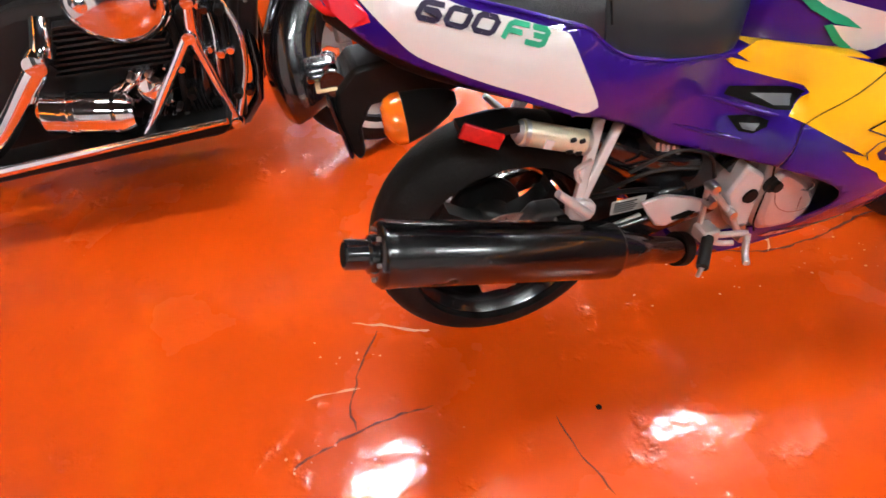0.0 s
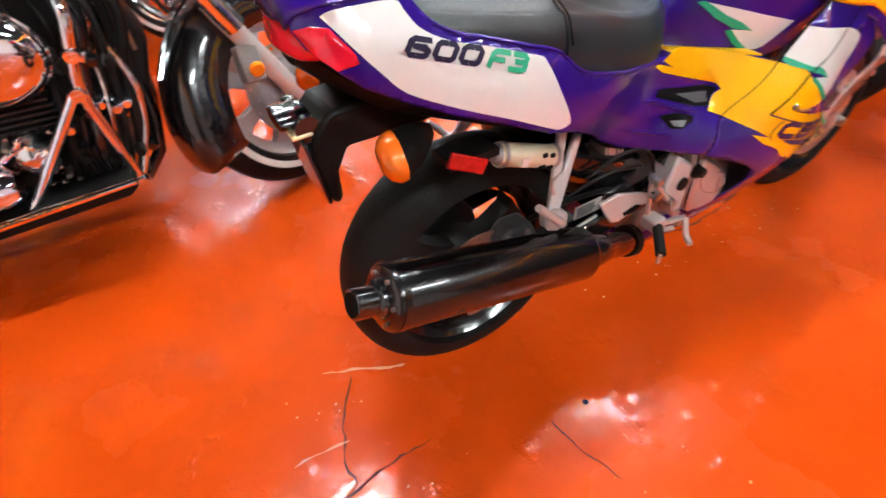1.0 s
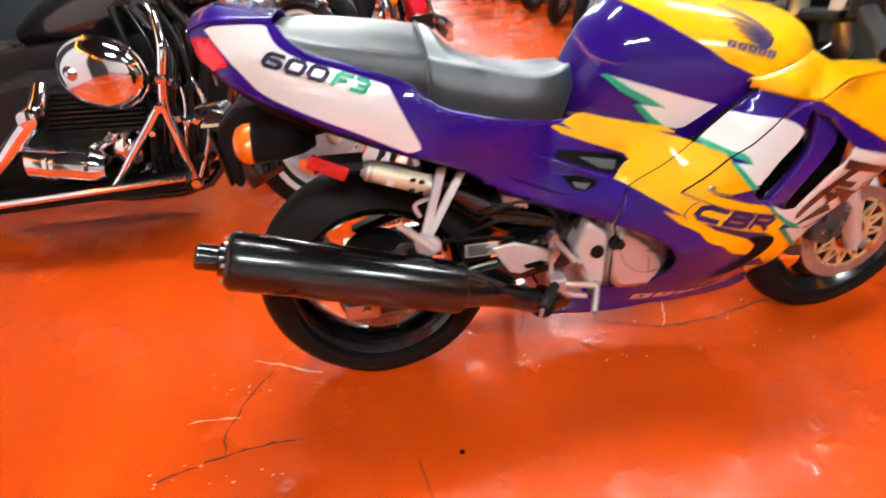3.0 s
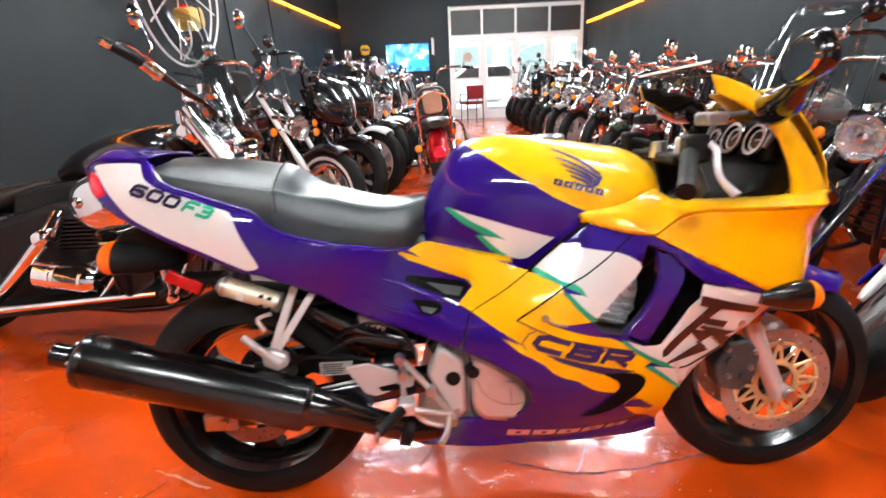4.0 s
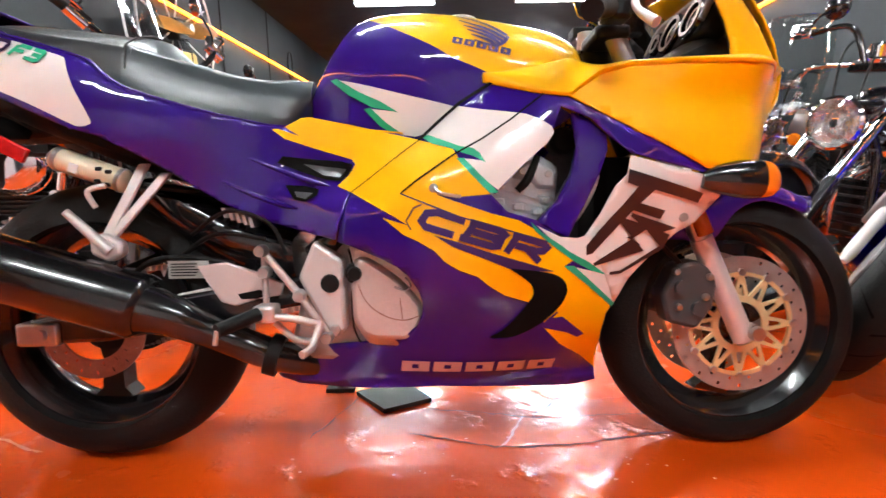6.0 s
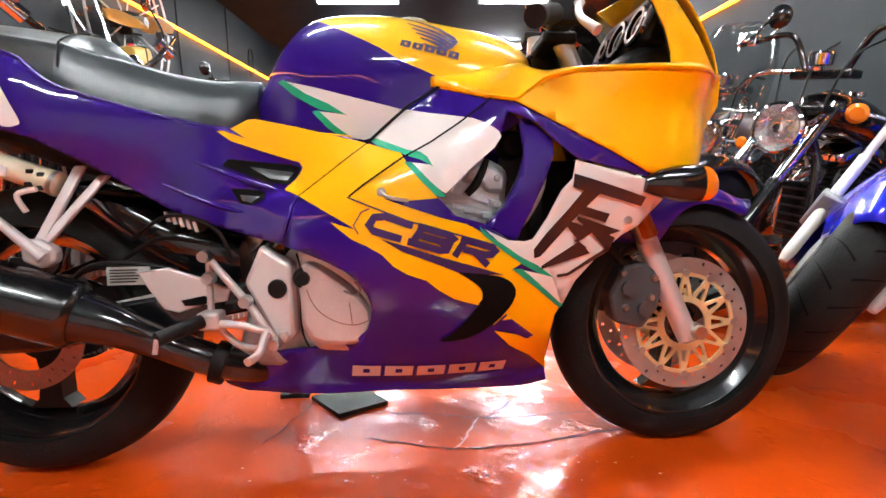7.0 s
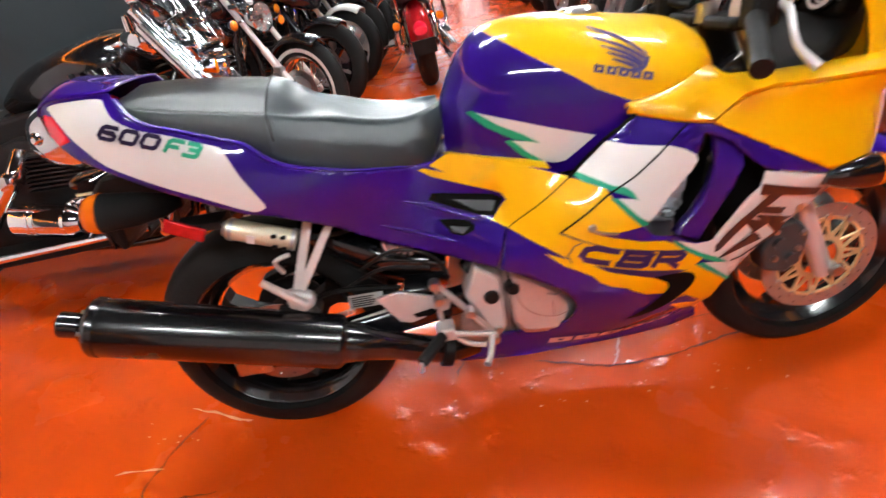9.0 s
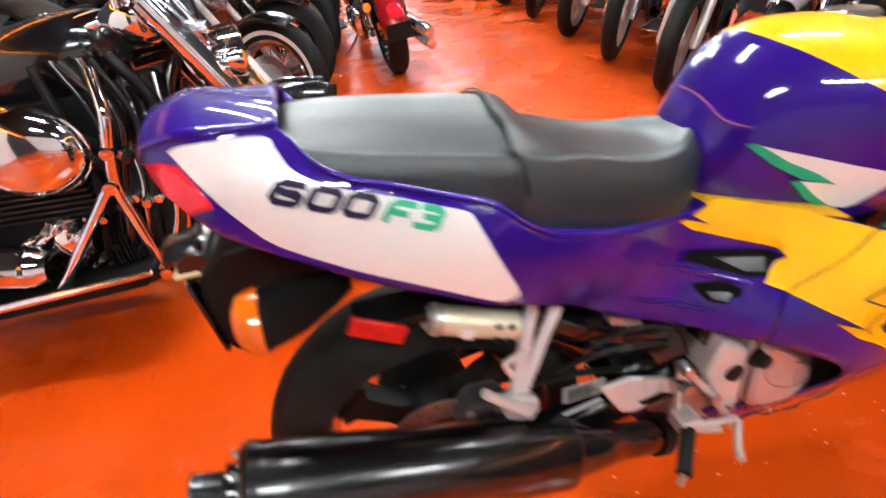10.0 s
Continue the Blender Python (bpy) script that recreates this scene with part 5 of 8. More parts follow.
for k in range(3):
    part("head_lug", box(0.872 + 0.036 * k, 0.892 + 0.036 * k, -0.182, -0.165, 0.548 - 0.010 * k, 0.562 - 0.010 * k), HEAD_ALLOY, engine, bevel=0.003)
part("radiator_cap", lathe([(0, -0.02), (0.02, -0.019), (0.026, -0.012), (0.028, 0.0), (0.028, 0.03)], 20, "Y", (1.012, -0.14, 0.672)), BLACK, bike)
part("case_cover", slab([(0.590, 0.478), (0.64, 0.482), (0.70, 0.455), (0.745, 0.405), (0.757, 0.35), (0.735, 0.298), (0.69, 0.276), (0.625, 0.282), (0.596, 0.33)], -0.184, -0.12), ALLOY, engine, "dull silver engine case", bevel=0.014)
clutch = part("clutch_cover", slab([(0.604, 0.452), (0.624, 0.457), (0.653, 0.440), (0.690, 0.412), (0.716, 0.384), (0.733, 0.362), (0.735, 0.335), (0.721, 0.309), (0.700, 0.294), (0.640, 0.296), (0.616, 0.307), (0.600, 0.336), (0.598, 0.398)], -0.198, -0.15), ALLOY, engine, "dull silver clutch cover", bevel=0.012)
part("cover_groove", tube([(u, -0.1983, w) for u, w in ((0.612, 0.404), (0.622, 0.378), (0.640, 0.356), (0.670, 0.339), (0.701, 0.334), (0.726, 0.342))], 0.0011, 6), RUST, clutch)
part("cover_groove", tube([(0.690, -0.1983, 0.376), (0.694, -0.1983, 0.336)], 0.0009, 6, 0), RUST, clutch)
part("cover_crescent", tube([(u, -0.1985, w) for u, w in ((0.680, 0.398), (0.698, 0.391), (0.709, 0.397), (0.707, 0.408), (0.700, 0.415))], 0.0022, 8), ALLOY_DULL, clutch)
part("cover_seam", tube([(0.594, -0.1855, 0.470), (0.601, -0.1855, 0.43), (0.598, -0.1855, 0.37), (0.600, -0.1855, 0.32), (0.612, -0.1855, 0.290)], 0.0022, 6), DARK, engine)
part("filler_plug", lathe([(0, -0.022), (0.012, -0.021), (0.014, -0.012), (0.019, -0.010), (0.021, 0.0)], 20, "Y", (0.606, -0.184, 0.424)), BLACK, engine)
plate = part("pivot_plate", slab([(0.528, 0.488), (0.582, 0.450), (0.586, 0.315), (0.565, 0.297), (0.545, 0.319), (0.496, 0.416)], -0.187, -0.13), SILVER, bike, "silver pivot plate", bevel=0.008)
part("plate_plug", lathe([(0, -0.006), (0.016, -0.005), (0.018, 0.0)], 24, "Y", (0.557, -0.188, 0.405)), BLACK, plate)
part("plate_bolt", lathe([(0, -0.008), (0.010, -0.007), (0.012, 0)], 6, "Y", (0.565, -0.188, 0.315)), STEEL, plate)
part("engine_cover_left", slab([(0.50, 0.46), (0.72, 0.44), (0.74, 0.33), (0.66, 0.27), (0.50, 0.29)], 0.15, 0.19), ALLOY_DULL, engine, bevel=0.015)
part("radiator", box(1.04, 1.08, -0.16, 0.16, 0.33, 0.68), BLACK, bike, bevel=0.01)
part("intake_duct", box(1.06, 1.20, -0.17, 0.17, 0.46, 0.64), DARK, bike, bevel=0.03)
part("coolant_pipe", tube([(1.03, -0.20, 0.66), (1.05, -0.21, 0.60), (1.02, -0.20, 0.53), (0.985, -0.19, 0.50)], 0.012, 12), ALLOY, bike)
part("belly_pan", loft([(0.46, 0.225, 0.10, 0.02, 0.03), (0.70, 0.21, 0.125, 0.02, 0.035), (0.95, 0.205, 0.12, 0.02, 0.03), (1.06, 0.215, 0.085, 0.02, 0.025)], 18, 3), PURPLE, bike)

# swingarm, shock, chain
for s in (-1, 1):
    part("swingarm", slab([(0.50, 0.36), (0.52, 0.42), (0.10, 0.36), (-0.03, 0.34), (-0.05, 0.29), (0.12, 0.295)], s * 0.145 - 0.022, s * 0.145 + 0.022), BLACK_GLOSS, bike, bevel=0.008)
    part("axle_block", box(-0.05, 0.03, s * 0.145 - 0.03, s * 0.145 + 0.03, 0.29, 0.335), STEEL, bike, bevel=0.005)
part("swingarm_bridge", box(0.36, 0.44, -0.14, 0.14, 0.34, 0.43), BLACK_GLOSS, bike, bevel=0.012)
part("rear_axle", tube([(0, -0.185, 0.312), (0, 0.185, 0.312)], 0.012, 12, 0), STEEL, rear)
part("sprocket_carrier", shifted(lathe([(0.0, 0.070), (0.05, 0.072), (0.088, 0.080), (0.088, 0.088), (0.0, 0.092)], 32, "Y"), RA[0], 0, RA[1]), BLACK, rear)
part("chain_guard", slab([(-0.02, 0.405), (0.10, 0.452), (0.30, 0.478), (0.46, 0.470), (0.46, 0.445), (0.28, 0.448), (0.10, 0.425), (0.0, 0.392)], 0.070, 0.112), BLACK, bike, "black chain guard", bevel=0.004)
cal = part("rear_caliper", slab([(0.060, 0.395), (0.095, 0.432), (0.150, 0.428), (0.166, 0.395), (0.140, 0.365), (0.088, 0.362)], -0.125, -0.070), GREYPLASTIC, bike, "dark grey rear brake caliper", bevel=0.009)
for u, w in ((0.088, 0.410), (0.138, 0.408), (0.112, 0.380)):
    part("caliper_bolt", lathe([(0, -0.008), (0.007, -0.007), (0.009, 0)], 10, "Y", (u, -0.125, w)), ALLOY_DULL, cal)
part("brake_hose", tube([(0.150, -0.11, 0.425), (0.20, -0.13, 0.450), (0.28, -0.14, 0.455), (0.36, -0.14, 0.440)], 0.006, 8), BLACK, bike)
part("hugger", loft([(0.10, 0.58, 0.06, 0.01, 0.02), (0.22, 0.53, 0.08, 0.02, 0.05), (0.32, 0.44, 0.085, 0.03, 0.05)], 16), BLACK, bike)
part("warning_label", box(0.240, 0.318, -0.1595, -0.158, 0.416, 0.450), LABEL, bike, "grey printed label", smooth=False)
bm = bmesh.new()
for k in range(5):
    box(0.246, 0.246 + 0.066 * (0.7 + 0.06 * (k % 3)), -0.1612, -0.16, 0.421 + 0.0055 * k, 0.4235 + 0.0055 * k, bm)
part("label_print", bm, BLACK, bike, smooth=False)
part("shock", tube([(0.30, 0, 0.62), (0.34, 0, 0.40)], 0.03, 14, 0), BLACK, bike)
spring = [(0.30 + 0.04 * k / 48 + 0.045 * math.cos(k * math.pi / 4), 0.045 * math.sin(k * math.pi / 4), 0.60 - 0.18 * k / 48) for k in range(49)]
part("shock_spring", tube(spring, 0.006, 6, 2), BLACK_GLOSS, bike)
part("swingarm_plate", slab([(0.229, 0.380), (0.316, 0.397), (0.353, 0.351), (0.330, 0.334), (0.252, 0.344)], -0.156, -0.150), SILVER, bike, "bare silver plate", bevel=0.002)
for k in range(5):
    part("regulator_fin", slab([(0.335 + 0.013 * k, 0.552 - 0.005 * k), (0.342 + 0.013 * k, 0.552 - 0.005 * k), (0.347 + 0.013 * k, 0.532 - 0.005 * k), (0.340 + 0.013 * k, 0.532 - 0.005 * k)], -0.13, -0.08), ALLOY, bike, smooth=False)
part("wheel_cover", loft([(0.16, 0.60, 0.10, 0.02, 0.06), (0.26, 0.55, 0.125, 0.03, 0.09), (0.36, 0.50, 0.13, 0.035, 0.10), (0.47, 0.47, 0.12, 0.03, 0.10)], 20), BLACK_GLOSS, bike, "glossy black inner mudguard")
res = part("shock_reservoir", tube([(0.035, -0.15, 0.652), (0.165, -0.155, 0.605)], 0.0225, 20, 0), BRASS, bike, "pale gold reservoir")
for t in (0.06, 0.97):
    p = Vector((0.035, -0.15, 0.652)).lerp(Vector((0.165, -0.155, 0.605)), t)
    d = (Vector((0.165, -0.155, 0.605)) - Vector((0.035, -0.15, 0.652))).normalized() * 0.004
    part("clamp_band", tube([p - d, p + d], 0.0242, 20, 0), STEEL, res)
part("reservoir_cap", tube([(0.026, -0.1497, 0.6553), (0.036, -0.15, 0.6515)], [0.014, 0.0215], 20, 0), ALLOY_DULL, res, "dull grey end cap")
part("reservoir_label", slab([(0.070, 0.625), (0.086, 0.619), (0.092, 0.635), (0.076, 0.641)], -0.1765, -0.172), WHITE, res, "white sticker")
for u, w in ((0.128, 0.628), (0.146, 0.622), (0.124, 0.605), (0.142, 0.598)):
    part("clamp_screw", box(u - 0.006, u + 0.006, -0.177, -0.165, w - 0.004, w + 0.004), BLACK, res, bevel=0.002)
part("reservoir_hose", tube([(0.165, -0.14, 0.60), (0.25, -0.12, 0.59), (0.30, -0.06, 0.58)], 0.007, 8), BLACK, bike)
bm = bmesh.new()
for a, b in (((0.0, 0.085, 0.407), (0.52, 0.085, 0.44)), ((0.0, 0.085, 0.217), (0.52, 0.085, 0.33))):
    for k in range(40):
        p = Vector(a).lerp(Vector(b), k / 40)
        box(p.x, p.x + 0.009, p.y - 0.006, p.y + 0.006, p.z - 0.006, p.z + 0.006, bm)
tagged(part("chain", bm, STEEL, bike, smooth=False), kind="stuff")
part("wire", tube([(0.28, -0.14, 0.50), (0.36, -0.16, 0.545), (0.44, -0.165, 0.52), (0.47, -0.165, 0.46)], 0.004, 6), BLACK, bike)
part("wire", tube([(0.24, -0.12, 0.45), (0.33, -0.15, 0.50), (0.43, -0.16, 0.49)], 0.005, 6), BLACK, bike)

# foot rests
for s in (-1, 1):
    y = s * 0.19
    def arm(top, low, wide, thick=0.006):
        bm = bmesh.new()
        rows = [[Vector((u + wide * a_, s * (y_ + thick * b_), w)) for a_, b_ in ((-1, -1), (1, -1), (1, 1), (-1, 1))] for u, y_, w in (top, low)]
        ring_skin(bm, rows)
        bmesh.ops.recalc_face_normals(bm, faces=bm.faces)
        return bm
    hang = part("passenger_hanger", arm((0.196, 0.138, 0.640), (0.145, 0.186, 0.500), 0.0105), SILVER, bike, "bare alloy hanger", bevel=0.003)
    part("hanger_arm", arm((0.238, 0.138, 0.622), (0.152, 0.187, 0.498), 0.0105), SILVER, hang, bevel=0.003)
    part("peg_mount", slab([(0.119, 0.506), (0.150, 0.508), (0.179, 0.490), (0.178, 0.466), (0.153, 0.453), (0.122, 0.468)], s * 0.19 - 0.014, s * 0.19 + 0.014), SILVER, hang, bevel=0.007)
    part("footpeg", tube([(0.160, s * 0.205, 0.474), (0.088, s * 0.213, 0.548)], [0.011, 0.0075], 12, 0), SILVER, hang)
    heel = part("heel_guard", slab([(0.301, 0.441), (0.356, 0.448), (0.425, 0.424), (0.466, 0.404), (0.460, 0.382), (0.416, 0.376), (0.372, 0.362), (0.346, 0.370), (0.322, 0.405)], s * 0.170 - 0.005, s * 0.170 + 0.005), SILVER, bike, "silver heel guard", bevel=0.003)
    part("guard_slot", slab([(0.378, 0.386), (0.420, 0.394), (0.440, 0.385), (0.415, 0.376), (0.385, 0.376)], s * 0.170 - 0.007, s * 0.170 + 0.007), DARK, heel, smooth=False)
    part("bracket_leg", tube([(0.432, s * 0.19, 0.47), (0.503, s * 0.2, 0.385), (0.556, s * 0.2, 0.305)], 0.0075, 10, 0), ALLOY, heel)
    part("bracket_leg", tube([(0.436, s * 0.19, 0.47), (0.44, s * 0.2, 0.35)], 0.006, 10, 0), ALLOY, heel)
    for u, w in ((0.435, 0.47), (0.44, 0.43), (0.503, 0.385), (0.552, 0.305)):
        part("bracket_bolt", lathe([(0, -0.012), (0.010, -0.012), (0.012, 0.0), (0.012, 0.012), (0, 0.012)], 12, "Y", (u, s * 0.205, w)), STEEL, heel)
    part("peg_mount", box(0.425, 0.465, s * 0.215 - 0.022, s * 0.215 + 0.022, 0.34, 0.372), ALLOY, heel, bevel=0.006)
    part("footpeg", tube([(0.436, s * 0.235, 0.358), (0.385, s * 0.295, 0.342)], 0.0125, 10, 0), RUBBER, heel, "black rubber footpeg")
    part("peg_feeler", tube([(0.385, s * 0.295, 0.342), (0.381, s * 0.295, 0.318)], 0.0045, 8, 0), ALLOY, heel)
    part("pedal", tube([(0.45, s * 0.225, 0.352), (0.50, s * 0.23, 0.347), (0.545, s * 0.225, 0.334)], 0.0068, 10), ALLOY, bike, "bare alloy pedal")
    part("pedal_toe", tube([(0.545, s * 0.23, 0.334), (0.535, s * 0.25, 0.30), (0.522, s * 0.275, 0.292)], 0.0075, 10), ALLOY, bike)
part("brake_pedal_arm", tube([(0.455, -0.20, 0.335), (0.49, -0.205, 0.305), (0.53, -0.215, 0.30)], 0.0065, 10), ALLOY, bike)

# exhaust
A, B = Vector((-0.258, -0.24, 0.528)), Vector((0.222, -0.212, 0.368))
muf = part("muffler", tube([A, A + (B - A) * 0.01, A + (B - A) * 0.03, A + (B - A) * 0.97, A + (B - A) * 0.985, B], [0.05, 0.057, 0.060, 0.060, 0.058, 0.05], 36, 0), MUFFLER, bike, "black enamelled muffler")
ax = (B - A).normalized()
part("tail_pipe", tube([A + ax * 0.01, A - ax * 0.012, A - ax * 0.016, A - ax * 0.052, A - ax * 0.054], [0.036, 0.034, 0.0265, 0.0265, 0.024], 28, 0), BLACK_GLOSS, muf)
part("tail_pipe_bore", tube([A - ax * 0.0542, A - ax * 0.0555], [0.021, 0.021], 24, 0), DARK, muf)
for k in range(6):
    a = 2 * math.pi * k / 6
    sd = ax.orthogonal().normalized()
    up = ax.cross(sd)
    p = A + 0.044 * (math.cos(a) * sd + math.sin(a) * up)
    part("end_cap_rivet", tube([p, p - ax * 0.006], 0.004, 8, 0), STEEL, muf)
for t in (0.035,):
    p = A + (B - A) * t
    part("muffler_band", tube([p - ax * 0.006, p + ax * 0.006], 0.0612, 36, 0), MUFFLER, muf)
part("muffler_bracket", slab([(0.10, 0.475), (0.16, 0.475), (0.15, 0.42), (0.11, 0.425)], -0.20, -0.19), BLACK, muf, smooth=False)
part("exhaust_pipe", tube([B - ax * 0.01, B + ax * 0.05, (0.33, -0.19, 0.318), (0.44, -0.16, 0.262), (0.55, -0.09, 0.22), (0.70, -0.05, 0.20)], [0.05, 0.038, 0.032, 0.031, 0.03, 0.03], 20), BLACK_GLOSS, bike)
for p in ((0.235, -0.202, 0.362), (0.44, -0.16, 0.262)):
    part("pipe_clamp", tube([Vector(p) - ax * 0.012, Vector(p) + ax * 0.012], 0.041, 20, 0), BLACK, bike)
part("clamp_bolt", tube([(0.225, -0.245, 0.375), (0.25, -0.245, 0.37)], 0.006, 8, 0), STEEL, bike)

# tail clutter: mudguard, plate holder, signals, reflector
part("mudguard", slab([(-0.06, 0.765), (-0.16, 0.780), (-0.225, 0.775), (-0.262, 0.740), (-0.268, 0.690), (-0.258, 0.625), (-0.242, 0.600), (-0.230, 0.612), (-0.228, 0.665), (-0.205, 0.705), (-0.06, 0.705), (0.0, 0.715), (-0.02, 0.745)], -0.058, 0.058), BLACK, bike, "black rear mudguard", bevel=0.015)
part("plate_holder", slab([(-0.280, 0.735), (-0.272, 0.735), (-0.252, 0.612), (-0.260, 0.610)], -0.062, 0.062), BLACK_GLOSS, bike, bevel=0.003)
part("plate_lamp", tube([(-0.262, -0.05, 0.752), (-0.262, 0.05, 0.752)], 0.022, 16, 0), BLACK_GLOSS, bike)
for s in (-1, 1):
    def lamp_ring(u, y_, w, size):
        return [Vector((u, s * (y_ + size * (0.66 * 0.040 * math.cos(a) + 0.75 * 0.025 * math.sin(a))), w + size * (-0.75 * 0.040 * math.cos(a) + 0.66 * 0.025 * math.sin(a)))) for a in np.linspace(0, 2 * math.pi, 18, endpoint=False)]
    bm = bmesh.new()
    ring_skin(bm, [lamp_ring(-0.062, 0.088, 0.706, 0.30), lamp_ring(-0.085, 0.108, 0.712, 0.62), lamp_ring(-0.125, 0.146, 0.724, 0.90), lamp_ring(-0.170, 0.184, 0.738, 1.0)])
    bmesh.ops.recalc_face_normals(bm, faces=bm.faces)
    sig = part("turn_signal", bm, BLACK, bike, "black signal housing")
    bm = bmesh.new()
    ring_skin(bm, [lamp_ring(-0.171, 0.185, 0.739, 1.03), lamp_ring(-0.184, 0.188, 0.740, 1.0), lamp_ring(-0.196, 0.189, 0.741, 0.82), lamp_ring(-0.203, 0.189, 0.741, 0.5)])
    bmesh.ops.recalc_face_normals(bm, faces=bm.faces)
    part("amber_lens", bm, AMBER_REAR, sig, "amber rear signal lens")
# pale colour stands in for the lit underside; the lens emits nothing
part("plate_lamp_lens", box(-0.292, -0.256, -0.052, 0.012, 0.741, 0.7475), LIT_LENS, bike, "plate lamp lens coloured as if lit", bevel=0.002)
part("plate_lamp_cover", loft([(-0.302, 0.763, 0.036, 0.012, 0.012), (-0.298, 0.763, 0.042, 0.015, 0.014), (-0.262, 0.763, 0.042, 0.016, 0.014), (-0.250, 0.763, 0.04, 0.014, 0.012)], 18), BLACK_GLOSS, bike, "black plate lamp")
part("side_reflector", box(-0.040, 0.040, -0.176, -0.166, -0.0145, 0.0145), REFLECTOR, bike, "dark red side reflector", bevel=0.003).matrix_basis = pose(-0.041, 0, 0.671, 0, 28, 0)
part("reflector_bracket", box(-0.07, 0.03, -0.165, -0.10, 0.66, 0.675), BLACK, bike, smooth=False)
part("bag_hook", tube([(0.135, -0.20, 0.555), (0.125, -0.205, 0.585), (0.155, -0.20, 0.595)], 0.005, 8), SILVER, bike)
# side stand on the far side
part("side_stand", tube([(0.52, 0.16, 0.27), (0.50, 0.24, 0.14), (0.48, 0.318, 0.032)], 0.012, 12), BLACK, bike)
part("stand_foot", box(0.44, 0.52, 0.285, 0.355, 0.02, 0.034), BLACK, bike)
bike.matrix_world = pose(1.03, 1.585, 0, -4.5, 0, 3)
GREYPLATE = mat("dark green board", (0.022, 0.03, 0.026), 0.6, vary=0.25, bump=0.2)
tagged(part("stand_pad", slab([(-0.115, 0.01), (0.015, 0.085), (0.10, -0.03), (-0.02, -0.10)], 0, 0.012), GREYPLATE), "small dark board under the side stand", "board").matrix_world = pose(1.66, 1.87, 0.012, -90, 0, 0)


# ---- cruisers ----
def paint(name, color, metal=0.2):
    return mat(name, color, 0.22, metal=metal, coat=1.0, vary=0.1, scale=6)


P_BLACK = paint("black cruiser paint", (0.008, 0.008, 0.010))
P_RED = paint("candy red paint", (0.45, 0.008, 0.014))
P_BLUE = paint("bright blue paint", (0.004, 0.014, 0.80), 0.0)
P_WHITE = paint("white cruiser paint", (0.72, 0.72, 0.70), 0.0)
P_SILVER = paint("silver cruiser paint", (0.42, 0.43, 0.44), 0.5)
P_YELLOW = paint("yellow cruiser paint", (0.65, 0.33, 0.01), 0.0)
P_GREEN = paint("dark green paint", (0.03, 0.07, 0.05))
P_MAROON = paint("maroon paint", (0.13, 0.008, 0.014))
P_COPPER = paint("copper orange paint", (0.5, 0.12, 0.015), 0.4)
FACETS = mat("bright lamp reflector", (0.80, 0.74, 0.72), 0.22, metal=0.75, vary=0.5, scale=70, bump=0.6, bump_scale=60)
LEATHER = mat("black saddle leather", (0.014, 0.013, 0.012), 0.45, vary=0.3, bump=0.3, bump_scale=220)
TAN = mat("tan leather", (0.42, 0.22, 0.14), 0.5, vary=0.2, bump=0.3, bump_scale=180)
WHITEWALL = mat("whitewall rubber", (0.62, 0.61, 0.58), 0.6, vary=0.08)
GUNMETAL = mat("black crinkle engine", (0.009, 0.009, 0.010), 0.45, Specular_IOR_Level=0.3, vary=0.25, bump=0.4, bump_scale=380)


def wire_spokes(r, half, n=32):
    bm = lathe([(0, -half), (0.028, -half), (0.034, -half * 0.7), (0.026, -half * 0.4), (0.026, half * 0.4), (0.034, half * 0.7), (0.028, half), (0, half)], 20, "Y")
    for k in range(n):
        a = 2 * math.pi * k / n
        s = 1 if k % 2 else -1
        b = a + (0.35 if k % 4 < 2 else -0.35)
        tube([(0.032 * math.cos(a), s * half * 0.75, 0.032 * math.sin(a)), (r * math.cos(b), 0, r * math.sin(b))], 0.0028, 4, 0, bm, False)
    return bm


def arc_shell(cx, cz, r, half, a0, a1, drop=0.05, flare=0.0, n=22, power=2.6):
    """A fender: an arch over a wheel, curved across, with sides that hang down."""
    bm = bmesh.new()
    rows = []
    for k in range(n):
        f = k / (n - 1)
        a = radians(a0 + (a1 - a0) * f)
        wide = half * (1 + flare * f ** 3) * (0.8 + 0.2 * min(1, 6 * f, 6 * (1 - f)))
        row = []
        for q in np.linspace(-1, 1, 13):
            rr = r + flare * 0.05 * f ** 4 - drop * abs(q) ** power
            row.append(Vector((cx + rr * math.cos(a), wide * (abs(q) ** 0.85) * (1 if q > 0 else -1), cz + rr * math.sin(a))))
        rows.append(row)
    ring_skin(bm, rows, closed=False, caps=False)
    return bm


